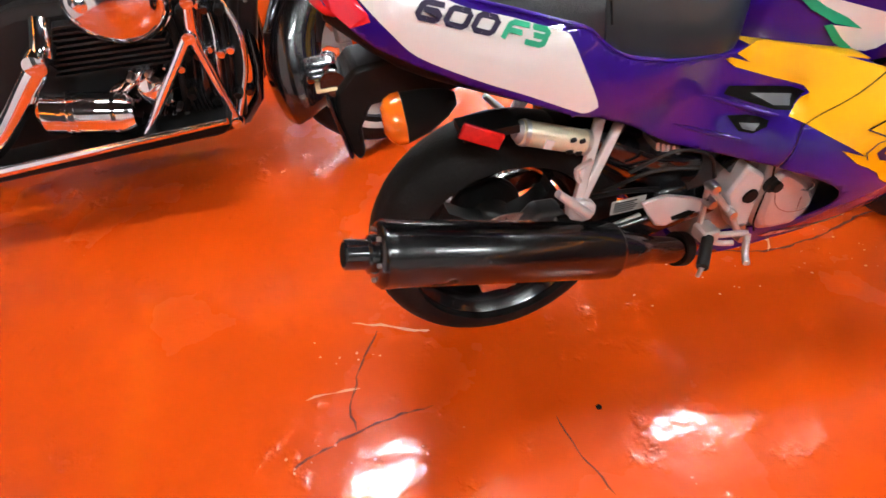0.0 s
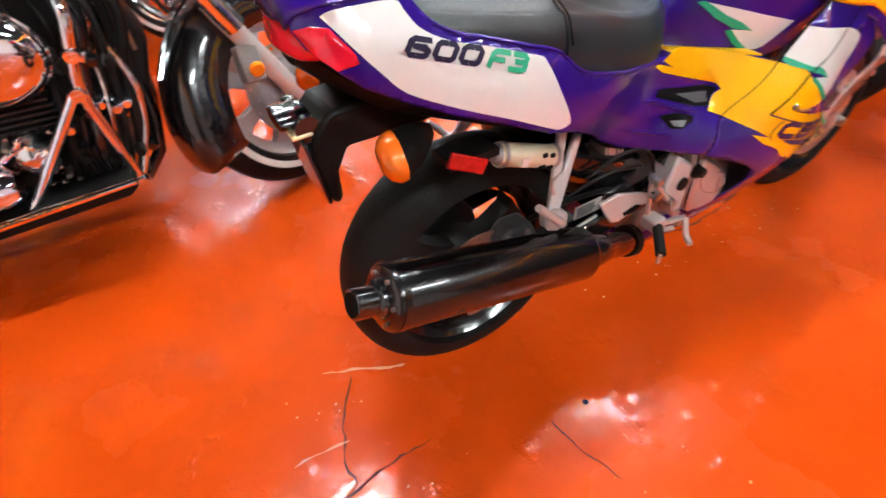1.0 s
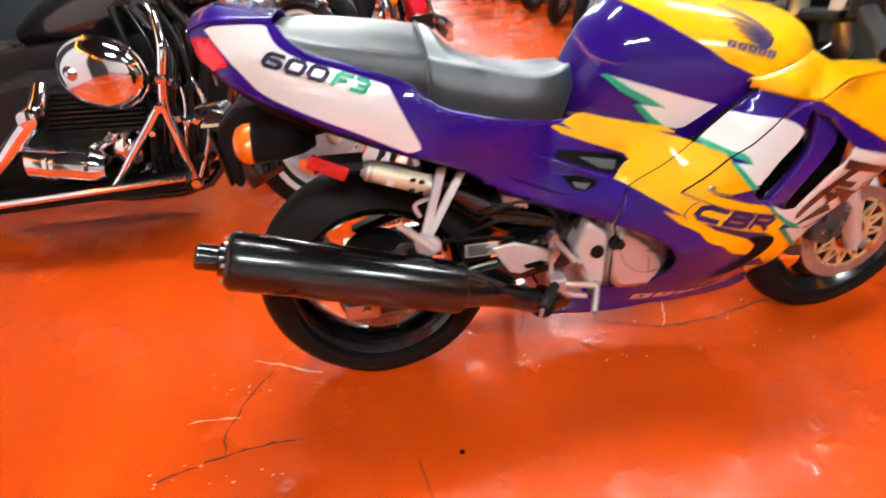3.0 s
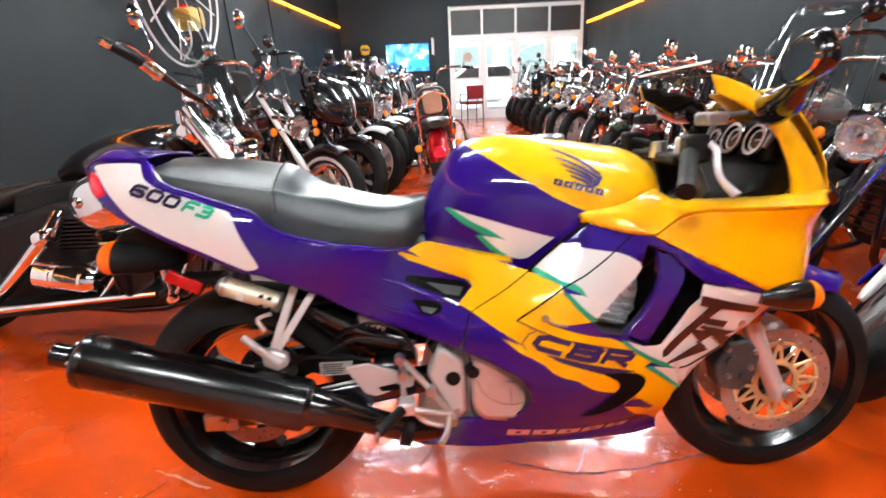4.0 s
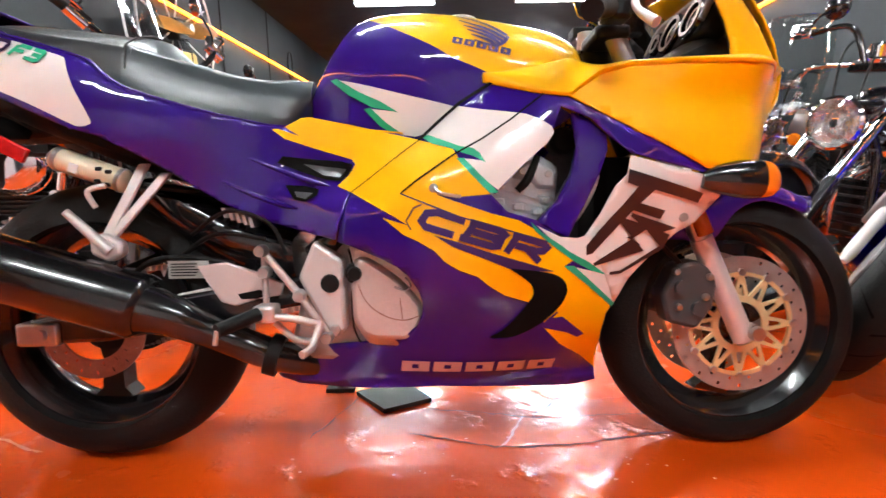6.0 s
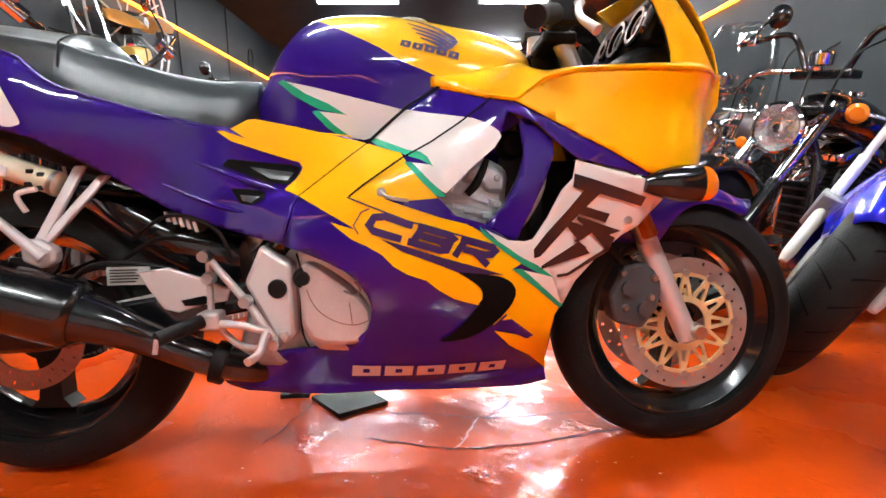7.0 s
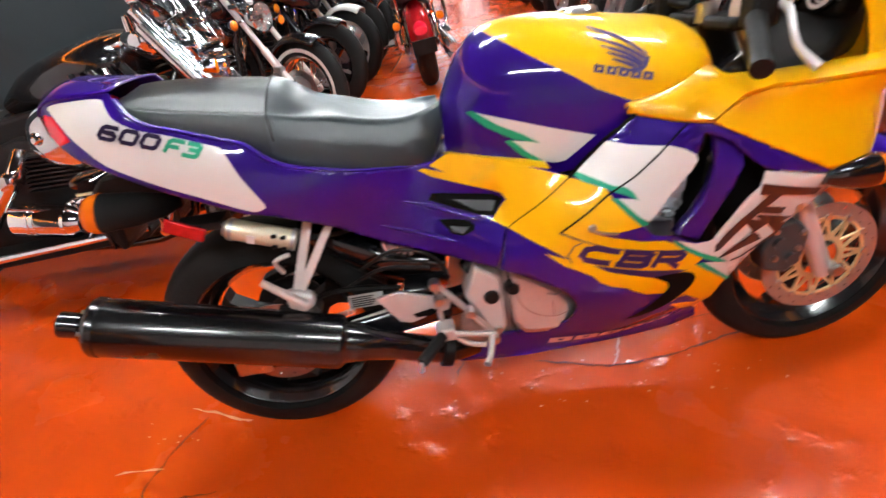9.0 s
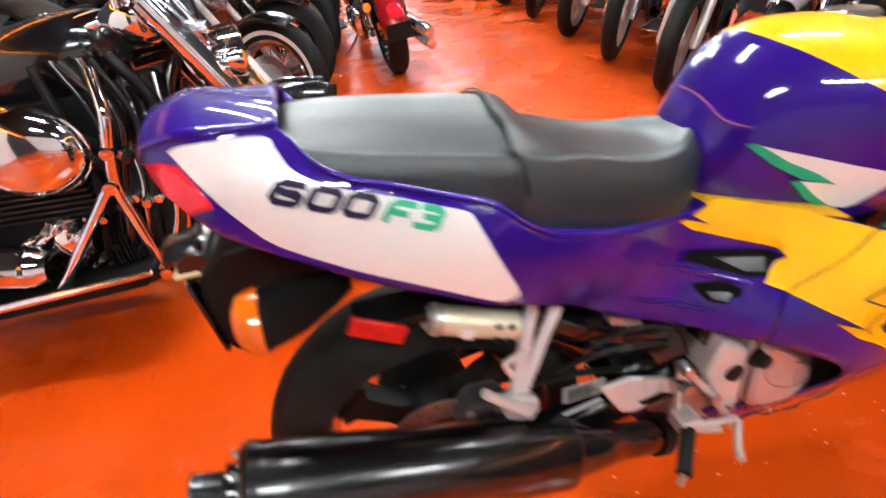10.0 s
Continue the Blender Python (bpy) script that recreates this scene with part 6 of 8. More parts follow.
def cruiser(label, body, fender=None, wb=1.62, wheel="wire", wall=False, bars="pull", screen=False, bags=False, backrest=None, guard=False, steer=0.0, apron=False,
            chrome=True, fat=False, fairing=False, flared=False, seat_mat=None, rake=31.0, name="cruiser_motorcycle", naked=False, engine_x=None, guard_dx=0.0, oval=False, lamp_r=0.098, fender_start=None, signals=True, backrest_z=1.02, backrest_r=1.0, clamp=None, tread=False, tank_dx=0.0, boards=True, exhaust=True, rim_mat=None, cleaner=True, fork_mat=None, insert=None, fork_r=1.0, bar_mat=None, mirror_up=0.085, mirror_dy=0.06, mirror_mat=None, riser=0.0, slider_mat=None, fender_power=2.6, gap_shade=True, big_tank=False, signal_z=0.76, fender_drop=0.14):
    """A parked twin-cylinder cruiser. It heads along x; its rear axle stands over the origin."""
    root = tagged(new(name), label, "motorcycle", "parked motorcycles")
    fender = fender or body
    seat_mat = seat_mat or LEATHER
    bright = CHROME if chrome else BLACK_GLOSS
    rf, rr_ = (0.325, 0.32) if not naked else (0.30, 0.31)
    tw = 0.15 if fat else 0.11
    ra = radians(rake)
    head = Vector((wb - math.tan(ra) * (0.88 - rf) + 0.03, 0, 0.88))
    axis = Vector((math.sin(ra), 0, -math.cos(ra)))
    S = Matrix.Translation(head) @ Matrix.Rotation(radians(-steer), 4, axis) @ Matrix.Translation(-head)

    def P(nm, bm, m, parent=None, lab="", thick=0.0, bevel=0.0):
        ob = part(nm, bm, m, parent or root, lab, bevel=bevel)
        if thick:
            ob.modifiers.new("thickness", "SOLIDIFY").thickness = thick
        return ob

    def F(nm, bm, m, parent=None, lab="", thick=0.0, bevel=0.0):
        bmesh.ops.transform(bm, matrix=S, verts=bm.verts)
        return P(nm, bm, m, parent, lab, thick, bevel)

    # wheels
    for nm, x, r, w, put in (("rear_wheel", 0.0, rr_, 0.15, P), ("front_wheel", wb, rf, tw, F)):
        rr2 = r * 0.70
        rimm = CHROME if wheel == "wire" else (ALLOY if chrome else BLACK_GLOSS)
        rimm = rim_mat or rimm
        wh = put(nm, shifted(rim(w * 0.72, rr2, 40), x, 0, r), rimm)
        put("tyre", shifted(tyre(w, r, rr2, 48), x, 0, r), RUBBER, wh)
        if wall:
            for s in (-1, 1):
                put("whitewall", shifted(lathe([(rr2 + 0.012, s * w * 0.475), (rr2 + 0.024, s * w * 0.505), (rr2 + 0.042, s * w * 0.50)], 48, "Y"), x, 0, r), WHITEWALL, wh)
        if tread:
            bm = bmesh.new()
            for k in range(26):
                for side in (-1, 1):
                    rows = []
                    for f in np.linspace(0.12, 0.92, 7):
                        q = f * side
                        rad = rr2 + (r - rr2) * (1 - abs(q) ** 2.3) ** (1 / 2.3) + 0.0008
                        a = 2 * math.pi * (k + (0.5 if side > 0 else 0)) / 26 + 0.16 * f
                        rows.append([Vector((x + rad * math.cos(a + e), q * w / 2, r + rad * math.sin(a + e))) for e in (-0.010 * (1.2 - f), 0.010 * (1.2 - f))])
                    ring_skin(bm, rows, closed=False, caps=False)
            tagged(put("tread_groove", bm, DARK, wh), kind="stuff")
        if wheel == "wire":
            put("wire_spokes", shifted(wire_spokes(rr2 - 0.02, 0.05), x, 0, r), CHROME, wh)
        else:
            put("cast_spokes", shifted(spokes(rr2 - 0.01, 7 if wheel == "cast" else 5, 0.05, 0.03), x, 0, r), rimm, wh)
        put("brake_disc", shifted(disc(0.145, 0.10, -0.075, 0.005, 20), x, 0, r), STEEL, wh)
        put("disc_hub", shifted(lathe([(0.03, -0.07), (0.10, -0.073), (0.102, -0.078), (0.03, -0.085)], 24, "Y"), x, 0, r), ALLOY_DULL, wh)
    # fork
    top = head - axis * (0.16 + riser)
    for s in (-1, 1):
        y = s * (tw / 2 + 0.045)
        low = Vector((wb, y, rf))
        mid = low - axis * 0.36
        F("fork_slider", tube([low + axis * 0.03, low, mid], [0.02 * fork_r, 0.031 * fork_r, 0.03 * fork_r], 14, 0), slider_mat or fork_mat or (bright if not naked else ALLOY))
        F("fork_tube", tube([mid, low - axis * (0.78 + riser)], (0.022 if not apron else 0.034) * fork_r, 12, 0), fork_mat or CHROME)
        if s < 0:
            F("brake_caliper", box(wb - 0.16, wb - 0.09, y - 0.03, y + 0.02, rf + 0.06, rf + 0.17), ALLOY_DULL, bevel=0.008)
    for h in (0.0, 0.20):
        c = head - axis * (h - 0.02)
        F("triple_clamp", box(c.x - 0.03, c.x + 0.06, -0.12, 0.12, c.z - 0.018, c.z + 0.018), clamp or bright, bevel=0.008)
    # front fender
    fsh = arc_shell(wb, rf, rf + 0.035, tw / 2 + 0.03, fender_start or (62 if not flared else 70), 150 if not flared else 206, 0.05 if not flared else fender_drop, 0.55 if flared else 0.0, power=fender_power)
    fe = F("front_fender", fsh, fender, thick=0.004)
    if flared:
        F("fender_trim", tube([(wb + (rf + 0.05) * math.cos(radians(a)), 0, rf + (rf + 0.05) * math.sin(radians(a))) for a in (75, 100, 130, 160)], 0.008, 8), CHROME, fe)
    # headlight
    hx = head.x + 0.13
    if not fairing:
        lr = lamp_r / 0.098
        hl = F("headlight", lathe([(0, -0.12), (0.05 * lr, -0.11), (0.085 * lr, -0.05), (0.095 * lr, 0.0), (0.098 * lr, 0.02), (0.09 * lr, 0.028)], 28, "X", (hx, 0, 0.79)), bright)
        F("headlight_lens", lathe([(0.088 * lr, 0.02), (0.06 * lr, 0.035), (0.03 * lr, 0.04), (0, 0.042)], 28, "X", (hx, 0, 0.79)), LENS, hl)
        F("reflector", lathe([(0.088 * lr, 0.018), (0.075 * lr, -0.005), (0.06 * lr, -0.02), (0.045 * lr, -0.018), (0.03 * lr, -0.034), (0, -0.04)], 28, "X", (hx, 0, 0.79)), FACETS, hl)
        F("bulb_shield", lathe([(0, 0.016), (0.02 * lr, 0.012), (0.022 * lr, -0.03)], 16, "X", (hx, 0, 0.79)), CHROME, hl)
        for k in (0.0, 0.5):
            F("headlight_bracket", tube([(hx - 0.06, 0.06 - 0.24 * k, 0.80), (head.x + 0.03, 0.11 - 0.44 * k, 0.86)], 0.01, 8, 0), bright, hl)
    for s in (-1, 1) if signals else ():
        sg = F("turn_signal", lathe([(0, -0.03), (0.02, -0.028), (0.03, 0.0), (0.031, 0.012)], 16, "X", (head.x + 0.10, s * 0.21, signal_z)), bright)
        F("amber_lens", lathe([(0.03, 0.01), (0.02, 0.022), (0, 0.025)], 16, "X", (head.x + 0.10, s * 0.21, signal_z)), AMBER, sg)
        F("signal_stalk", tube([(head.x + 0.09, s * 0.10, signal_z + 0.02), (head.x + 0.09, s * 0.20, signal_z + 0.005)], 0.008, 8, 0), bright, sg)
    # bars
    hb = {"pull": (0.08, 0.13, 0.38, -0.26, 0.11), "ape": (0.02, 0.23, 0.34, -0.14, 0.22), "flat": (0.0, 0.16, 0.40, -0.08, 0.16), "drag": (0.04, 0.07, 0.37, -0.10, 0.06), "wide": (0.05, 0.13, 0.44, -0.26, 0.10), "tour": (0.04, 0.10, 0.36, -0.30, 0.22)}[bars or "tour"]
    bz = top.z + 0.02
    for s in (-1, 1) if bars else ():
        pts = [(top.x, 0, bz), (top.x, s * 0.07, bz), (top.x + hb[0], s * 0.16, bz + hb[1]), (top.x + hb[0] + hb[3] * 0.55, s * hb[2] * 0.85, bz + hb[1]), (top.x + hb[3], s * (hb[2] + 0.04), bz + hb[4])]
        hbar = F("handlebar", tube(pts, 0.0125, 10, 6), bar_mat or bright)
        g0, g1 = Vector(pts[3]).lerp(Vector(pts[4]), 0.25), Vector(pts[4])
        F("grip", tube([g0, g1], 0.018, 12, 0), RUBBER, hbar)
        F("grip_end", tube([g1, g1 + (g1 - g0).normalized() * 0.02], 0.019, 12, 0), bright, hbar)
        F("switch_box", box(g0.x - 0.02, g0.x + 0.03, g0.y - 0.02, g0.y + 0.02, g0.z - 0.022, g0.z + 0.025), bright, hbar, bevel=0.006)
        F("lever", tube([g0 + Vector((0.03, 0, 0)), g0.lerp(g1, 0.4) + Vector((0.055, 0, 0)), g1 + Vector((0.03, s * -0.01, 0))], 0.006, 8), bright, hbar)
        mp = g0 + Vector((-0.01, s * mirror_dy, mirror_up))
        F("mirror_stem", tube([g0 + Vector((0.01, 0, 0.02)), g0 + Vector((0.03, s * mirror_dy / 2, 0.62 * mirror_up)), mp], 0.005, 8), mirror_mat or bright, hbar)
        F("mirror", lathe([(0, 0.022), (0.03, 0.018), (0.052, 0.004), (0.053, -0.004), (0, -0.004)], 20, "X", mp), mirror_mat or bright, hbar)
    F("speedometer", lathe([(0, 0.02), (0.045, 0.02), (0.05, 0.012), (0.045, -0.03), (0, -0.04)], 24, "Z", (top.x + 0.05, 0, bz + 0.06)), bright)
    for k in range(3):
        F("cable", tube([(top.x - 0.06, 0.16 - 0.16 * k, bz + hb[1] * 0.8), (top.x + 0.10, 0.12 - 0.12 * k, bz + 0.02), (head.x + 0.05, 0.08 - 0.07 * k, 0.72), (head.x - 0.15, 0.04 - 0.04 * k, 0.70)], 0.005, 6), BLACK)
    if screen:
        bm = bmesh.new()
        rows = []
        for k in range(9):
            f = k / 8
            wide = 0.24 * (1 - 0.35 * f ** 3) + 0.02
            rows.append([Vector((hx + 0.06 - 0.22 * f - 0.14 * q * q, wide * q, 0.88 + 0.50 * f)) for q in np.linspace(-1, 1, 13)])
        ring_skin(bm, rows, closed=False, caps=False)
        ws = F("windscreen", bm, CLEAR, None, "clear windscreen", 0.004)
        for s in (-1, 1) if screen is True else ():
            F("screen_strut", tube([(hx - 0.02, s * 0.14, 0.84), (hx - 0.04, s * 0.20, 1.0), (hx - 0.10, s * 0.20, 1.15)], 0.008, 8), CHROME, ws)
        if screen is True:
            F("screen_band", tube([(hx - 0.09, -0.24, 0.90), (hx + 0.05, 0, 0.92), (hx - 0.09, 0.24, 0.90)], 0.010, 8), CHROME, ws)
    if fairing:
        fr = F("fairing", loft([(hx - 0.10, 0.95, 0.22, 0.20, 0.16), (hx + 0.02, 0.93, 0.25, 0.20, 0.18), (hx + 0.12, 0.86, 0.17, 0.14, 0.13), (hx + 0.17, 0.82, 0.08, 0.08, 0.08)], 20, 2.4), body, None, "painted handlebar fairing")
        F("headlight_lens", lathe([(0.085, 0.0), (0.06, 0.02), (0, 0.028)], 24, "X", (hx + 0.145, 0, 0.83)), LENS, fr)
        F("headlight_ring", lathe([(0.085, -0.03), (0.098, 0.0), (0.085, 0.008)], 24, "X", (hx + 0.145, 0, 0.83)), CHROME, fr)
    # tank, seat, frame
    ex = engine_x or wb * 0.46
    tx = ex + tank_dx
    shape = [(-0.20, 0.72, 0.05, 0.03, 0.03), (-0.10, 0.76, 0.10, 0.06, 0.06), (0.06, 0.81, 0.145, 0.09, 0.09), (0.22, 0.84, 0.15, 0.10, 0.09), (0.34, 0.86, 0.11, 0.08, 0.07), (0.39, 0.87, 0.05, 0.03, 0.03)]
    if big_tank:
        shape = [(-0.22, 0.76, 0.06, 0.03, 0.04), (-0.10, 0.80, 0.12, 0.07, 0.09), (0.06, 0.83, 0.165, 0.095, 0.125), (0.22, 0.85, 0.172, 0.105, 0.14), (0.32, 0.86, 0.15, 0.09, 0.12), (0.37, 0.86, 0.09, 0.05, 0.07), (0.385, 0.86, 0.04, 0.02, 0.03)]
    tk = P("fuel_tank", loft([(tx + a, b, c, d, e) for a, b, c, d, e in shape], 22, 2.3), body)
    P("tank_console", loft([(tx - 0.06, 0.845, 0.03, 0.012, 0.02), (tx + 0.10, 0.915, 0.042, 0.015, 0.02), (tx + 0.26, 0.945, 0.035, 0.012, 0.02)], 14), CHROME, tk)
    P("filler_cap", lathe([(0, 0.018), (0.03, 0.016), (0.034, 0)], 18, "Z", (tx + 0.17, 0.05, 0.935)), CHROME, tk)
    for s in (-1, 1):
        P("tank_badge", box(tx + 0.08, tx + 0.22, s * 0.146 - 0.004, s * 0.146 + 0.004, 0.82, 0.845), CHROME, tk, bevel=0.004)
    st = P("saddle", loft([(-0.30, 0.74, 0.06, 0.03, 0.03), (-0.18, 0.74, 0.12, 0.05, 0.04), (-0.02, 0.725, 0.14, 0.05, 0.05), (0.06, 0.70, 0.15, 0.07, 0.05), (0.20, 0.655, 0.18, 0.05, 0.05), (0.36, 0.665, 0.15, 0.05, 0.05), (0.48, 0.70, 0.08, 0.035, 0.04), (0.56, 0.72, 0.04, 0.02, 0.03)], 20, 2.5), seat_mat)
    bm = bmesh.new()
    for s in (-1, 1):
        for k in range(12):
            f = k / 11
            lathe([(0, 0.004), (0.006, 0.003), (0.008, 0)], 8, "Z", (0.10 + 0.26 * f, s * (0.165 - 0.05 * abs(f - 0.4)), 0.682 + 0.01 * f), bm)
    tagged(P("seat_studs", bm, CHROME, st), kind="stuff")
    if backrest is not None:
        P("backrest", loft([(-0.345, backrest_z, 0.12 * backrest_r, 0.11 * backrest_r, 0.11 * backrest_r), (-0.31, backrest_z, 0.125 * backrest_r, 0.12 * backrest_r, 0.12 * backrest_r), (-0.28, backrest_z, 0.11 * backrest_r, 0.10 * backrest_r, 0.10 * backrest_r)], 20, 3), backrest, None, "padded passenger backrest")
        if insert is not None:
            P("backrest_insert", loft([(-0.362, backrest_z, 0.07 * backrest_r, 0.085 * backrest_r, 0.085 * backrest_r), (-0.345, backrest_z, 0.078 * backrest_r, 0.092 * backrest_r, 0.092 * backrest_r)], 20, 5), insert, None, "tan leather inset")
        P("sissy_bar", tube([(-0.12, -0.13, 0.62), (-0.30, -0.13, 0.80), (-0.36, -0.12, backrest_z + 0.02), (-0.365, 0, backrest_z + 0.08), (-0.36, 0.12, backrest_z + 0.02), (-0.30, 0.13, 0.80), (-0.12, 0.13, 0.62)], 0.011, 10), CHROME)
    P("rear_fender", arc_shell(0, rr_, rr_ + 0.06, 0.105, 38, 178, 0.10), fender, None, "", 0.004)
    for s in (-1, 1):
        P("fender_strut", tube([(0.20, s * 0.125, 0.60), (-0.02, s * 0.13, 0.62), (-0.20, s * 0.12, 0.58)], 0.016, 10), bright)
        P("shock", tube([(0.02, s * 0.14, 0.36), (0.12, s * 0.14, 0.60)], 0.03, 12, 0), bright)
        P("swingarm", tube([(0.0, s * 0.13, rr_), (0.45, s * 0.12, 0.36)], 0.022, 10, 0), BLACK_GLOSS)
        P("frame_rail", tube([(0.02, s * 0.11, 0.58), (0.35, s * 0.12, 0.55), (0.42, s * 0.13, 0.22), (min(ex + 0.38, wb - 0.47), s * 0.13, 0.19), (head.x - 0.08, s * 0.06, 0.66), (head.x - 0.02, 0, 0.82)], 0.019, 10), BLACK_GLOSS)
        tl = P("rear_signal", lathe([(0, 0.03), (0.02, 0.028), (0.03, 0.0), (0.03, -0.012)], 16, "X", (-0.30, s * 0.17, 0.56)), bright)
        P("amber_lens", lathe([(0.03, -0.01), (0.02, -0.022), (0, -0.025)], 16, "X", (-0.30, s * 0.17, 0.56)), AMBER, tl)
    P("backbone", tube([(head.x - 0.02, 0, 0.83), (0.45, 0, 0.68), (0.05, 0, 0.60)], 0.025, 10), BLACK_GLOSS)
    P("tail_lamp", loft([(-0.40, 0.50, 0.05, 0.03, 0.03), (-0.36, 0.51, 0.055, 0.035, 0.035), (-0.33, 0.53, 0.04, 0.03, 0.03)], 14), RED_LENS, None, "red tail lamp")
    P("plate_holder", box(-0.41, -0.40, -0.09, 0.09, 0.33, 0.44), BLACK)
    # engine
    ec = GUNMETAL
    en = P("engine", loft([(ex - 0.24, 0.34, 0.10, 0.08, 0.10), (ex - 0.12, 0.34, 0.14, 0.11, 0.13), (ex + 0.08, 0.34, 0.14, 0.12, 0.13), (ex + 0.22, 0.33, 0.10, 0.08, 0.10)], 20, 3.2), ec, bevel=0)
    for lean in (-23, 23):
        prof = [(0.0, 0.0)]
        for k in range(9):
            prof += [(0.088, 0.012 * 2 * k), (0.088, 0.012 * 2 * k + 0.008), (0.064, 0.012 * 2 * k + 0.010), (0.064, 0.012 * 2 * k + 0.022)]
        prof += [(0.075, 0.222), (0.0, 0.222)]
        bm = lathe(prof, 24, "Z")
        m = Matrix.Translation((ex, 0, 0.42)) @ Matrix.Rotation(radians(lean), 4, "Y") @ Matrix.Translation((0, 0, 0.04))
        bmesh.ops.transform(bm, matrix=m, verts=bm.verts)
        cy = P("cylinder", bm, GUNMETAL, en, "finned cylinder")
        bm = loft([(-0.085, 0.25, 0.05, 0.03, 0.03), (-0.06, 0.255, 0.07, 0.04, 0.035), (0.06, 0.255, 0.07, 0.04, 0.035), (0.085, 0.25, 0.05, 0.03, 0.03)], 16, 3)
        bmesh.ops.transform(bm, matrix=m, verts=bm.verts)
        P("rocker_cover", bm, bright, en, "bright rocker cover")
        for dx in (-0.03, 0.03):
            bm = tube([(dx, -0.10, -0.05), (dx, -0.098, 0.22)], 0.010, 8, 0)
            bmesh.ops.transform(bm, matrix=m, verts=bm.verts)
            P("pushrod_tube", bm, CHROME, en)
    ac = lathe([(0, -0.055), (0.05, -0.053), (0.085, -0.042), (0.10, -0.02), (0.10, 0.02)], 32, "Y")
    if oval:
        bmesh.ops.scale(ac, vec=(1.5, 1.1, 0.85), verts=ac.verts)
    if cleaner:
        P("air_cleaner", shifted(ac, ex, -0.17, 0.60), bright, en, "chrome air cleaner cover")
    P("gear_cover", lathe([(0, -0.05), (0.05, -0.05), (0.09, -0.03), (0.105, 0.0), (0.105, 0.03)], 32, "Y", (ex + 0.05, -0.14, 0.33)), bright, en)
    P("starter_housing", tube([(ex - 0.26, -0.15, 0.34), (ex - 0.06, -0.15, 0.34)], [0.045, 0.05], 18, 0), bright, en)
    P("primary_cover", loft([(ex - 0.34, 0.33, 0.03, 0.08, 0.08), (ex - 0.26, 0.33, 0.045, 0.11, 0.11), (ex + 0.06, 0.32, 0.045, 0.10, 0.10), (ex + 0.15, 0.32, 0.03, 0.07, 0.07)], 20, 2.6), bright, en).location = (0, 0.165, 0)
    for k in range(3):
        P("oil_line", tube([(ex + 0.17, -0.06 + 0.06 * k, 0.30), (ex + 0.27, -0.08 + 0.07 * k, 0.42), (ex + 0.16, -0.05 + 0.05 * k, 0.62)], 0.007, 8), bright, en)
    # black ribbed box added as shade where floor would show past the engine
    if gap_shade:
        oc = P("shade_block", box(ex + 0.24, ex + 0.29, -0.11, 0.11, 0.30, 0.56), BLACK_GLOSS, en, "black block for the shade ahead of the engine", bevel=0.01)
        for k in range(6):
            P("shade_block_rib", box(ex + 0.288, ex + 0.296, -0.10, 0.10, 0.32 + 0.04 * k, 0.33 + 0.04 * k), GUNMETAL, oc)
    P("battery_box", box(0.20, 0.42, -0.13, 0.13, 0.42, 0.60), BLACK_GLOSS, None, "", 0, 0.02)
    # exhaust on the right
    for k, (sx, hz) in enumerate(((0.10, 0.235), (-0.11, 0.315)) if exhaust else ()):
        ep = P("exhaust_pipe", tube([(ex + sx, -0.06, 0.62), (ex + sx + 0.07, -0.14, 0.54), (ex + sx + 0.02, -0.20, hz + 0.10), (ex - 0.16, -0.205, hz), (0.35, -0.205, hz)], 0.022, 12), CHROME, None, "chrome exhaust pipe")
        P("silencer", tube([(0.36, -0.205, hz), (0.30, -0.207, hz), (-0.22, -0.212, hz + 0.01), (-0.40, -0.212, hz + 0.015)], [0.024, 0.042, 0.046, 0.036], 18, 0), CHROME, ep)
    # boards, guard, bags
    for s in (-1, 1) if boards else ():
        fb = P("floorboard", box(ex + 0.10 + guard_dx, ex + 0.42 + guard_dx, s * 0.28 - 0.055, s * 0.28 + 0.055, 0.235, 0.25), BLACK, None, "", 0, 0.006)
        P("board_trim", tube([(ex + 0.42 + guard_dx, s * 0.225, 0.242), (ex + 0.44 + guard_dx, s * 0.28, 0.242), (ex + 0.42 + guard_dx, s * 0.337, 0.242), (ex + 0.10 + guard_dx, s * 0.337, 0.242)], 0.009, 8, 0), CHROME, fb)
        if guard:
            P("engine_guard", tube([(ex + dx_ + guard_dx, s * dy_, dz_) for dx_, dy_, dz_ in ((0.36, 0.13, 0.24), (0.38, 0.28, 0.24), (0.42, 0.345, 0.33), (0.44, 0.32, 0.56), (0.42, 0.20, 0.66), (0.40, 0.08, 0.68))], 0.0165, 12, 7), CHROME, None, "chrome engine guard")
        if bags:
            bg = P("saddlebag", loft([(-0.42, 0.47, 0.06, 0.13, 0.13), (-0.36, 0.47, 0.095, 0.16, 0.17), (-0.05, 0.48, 0.10, 0.16, 0.18), (0.08, 0.48, 0.07, 0.13, 0.14)], 20, 4), body if bags == "hard" else LEATHER)
            bg.location = (0, s * 0.27, 0)
            P("bag_latch", box(-0.20, -0.14, s * 0.10 - 0.006, s * 0.10 + 0.006, 0.50, 0.56), CHROME, bg, bevel=0.004)
    P("kickstand", tube([(ex - 0.12, 0.16, 0.22), (ex - 0.06, 0.25, 0.10), (ex + 0.0, 0.33, 0.026)], 0.012, 10), bright)
    return root


def park(ob, front_xy, heading, wb=1.62, lean=-6.0):
    """Stands a machine with its front wheel over a floor point."""
    h = radians(heading)
    return pose(front_xy[0] - wb * math.cos(h), front_xy[1] - wb * math.sin(h), 0, lean, 0, heading)


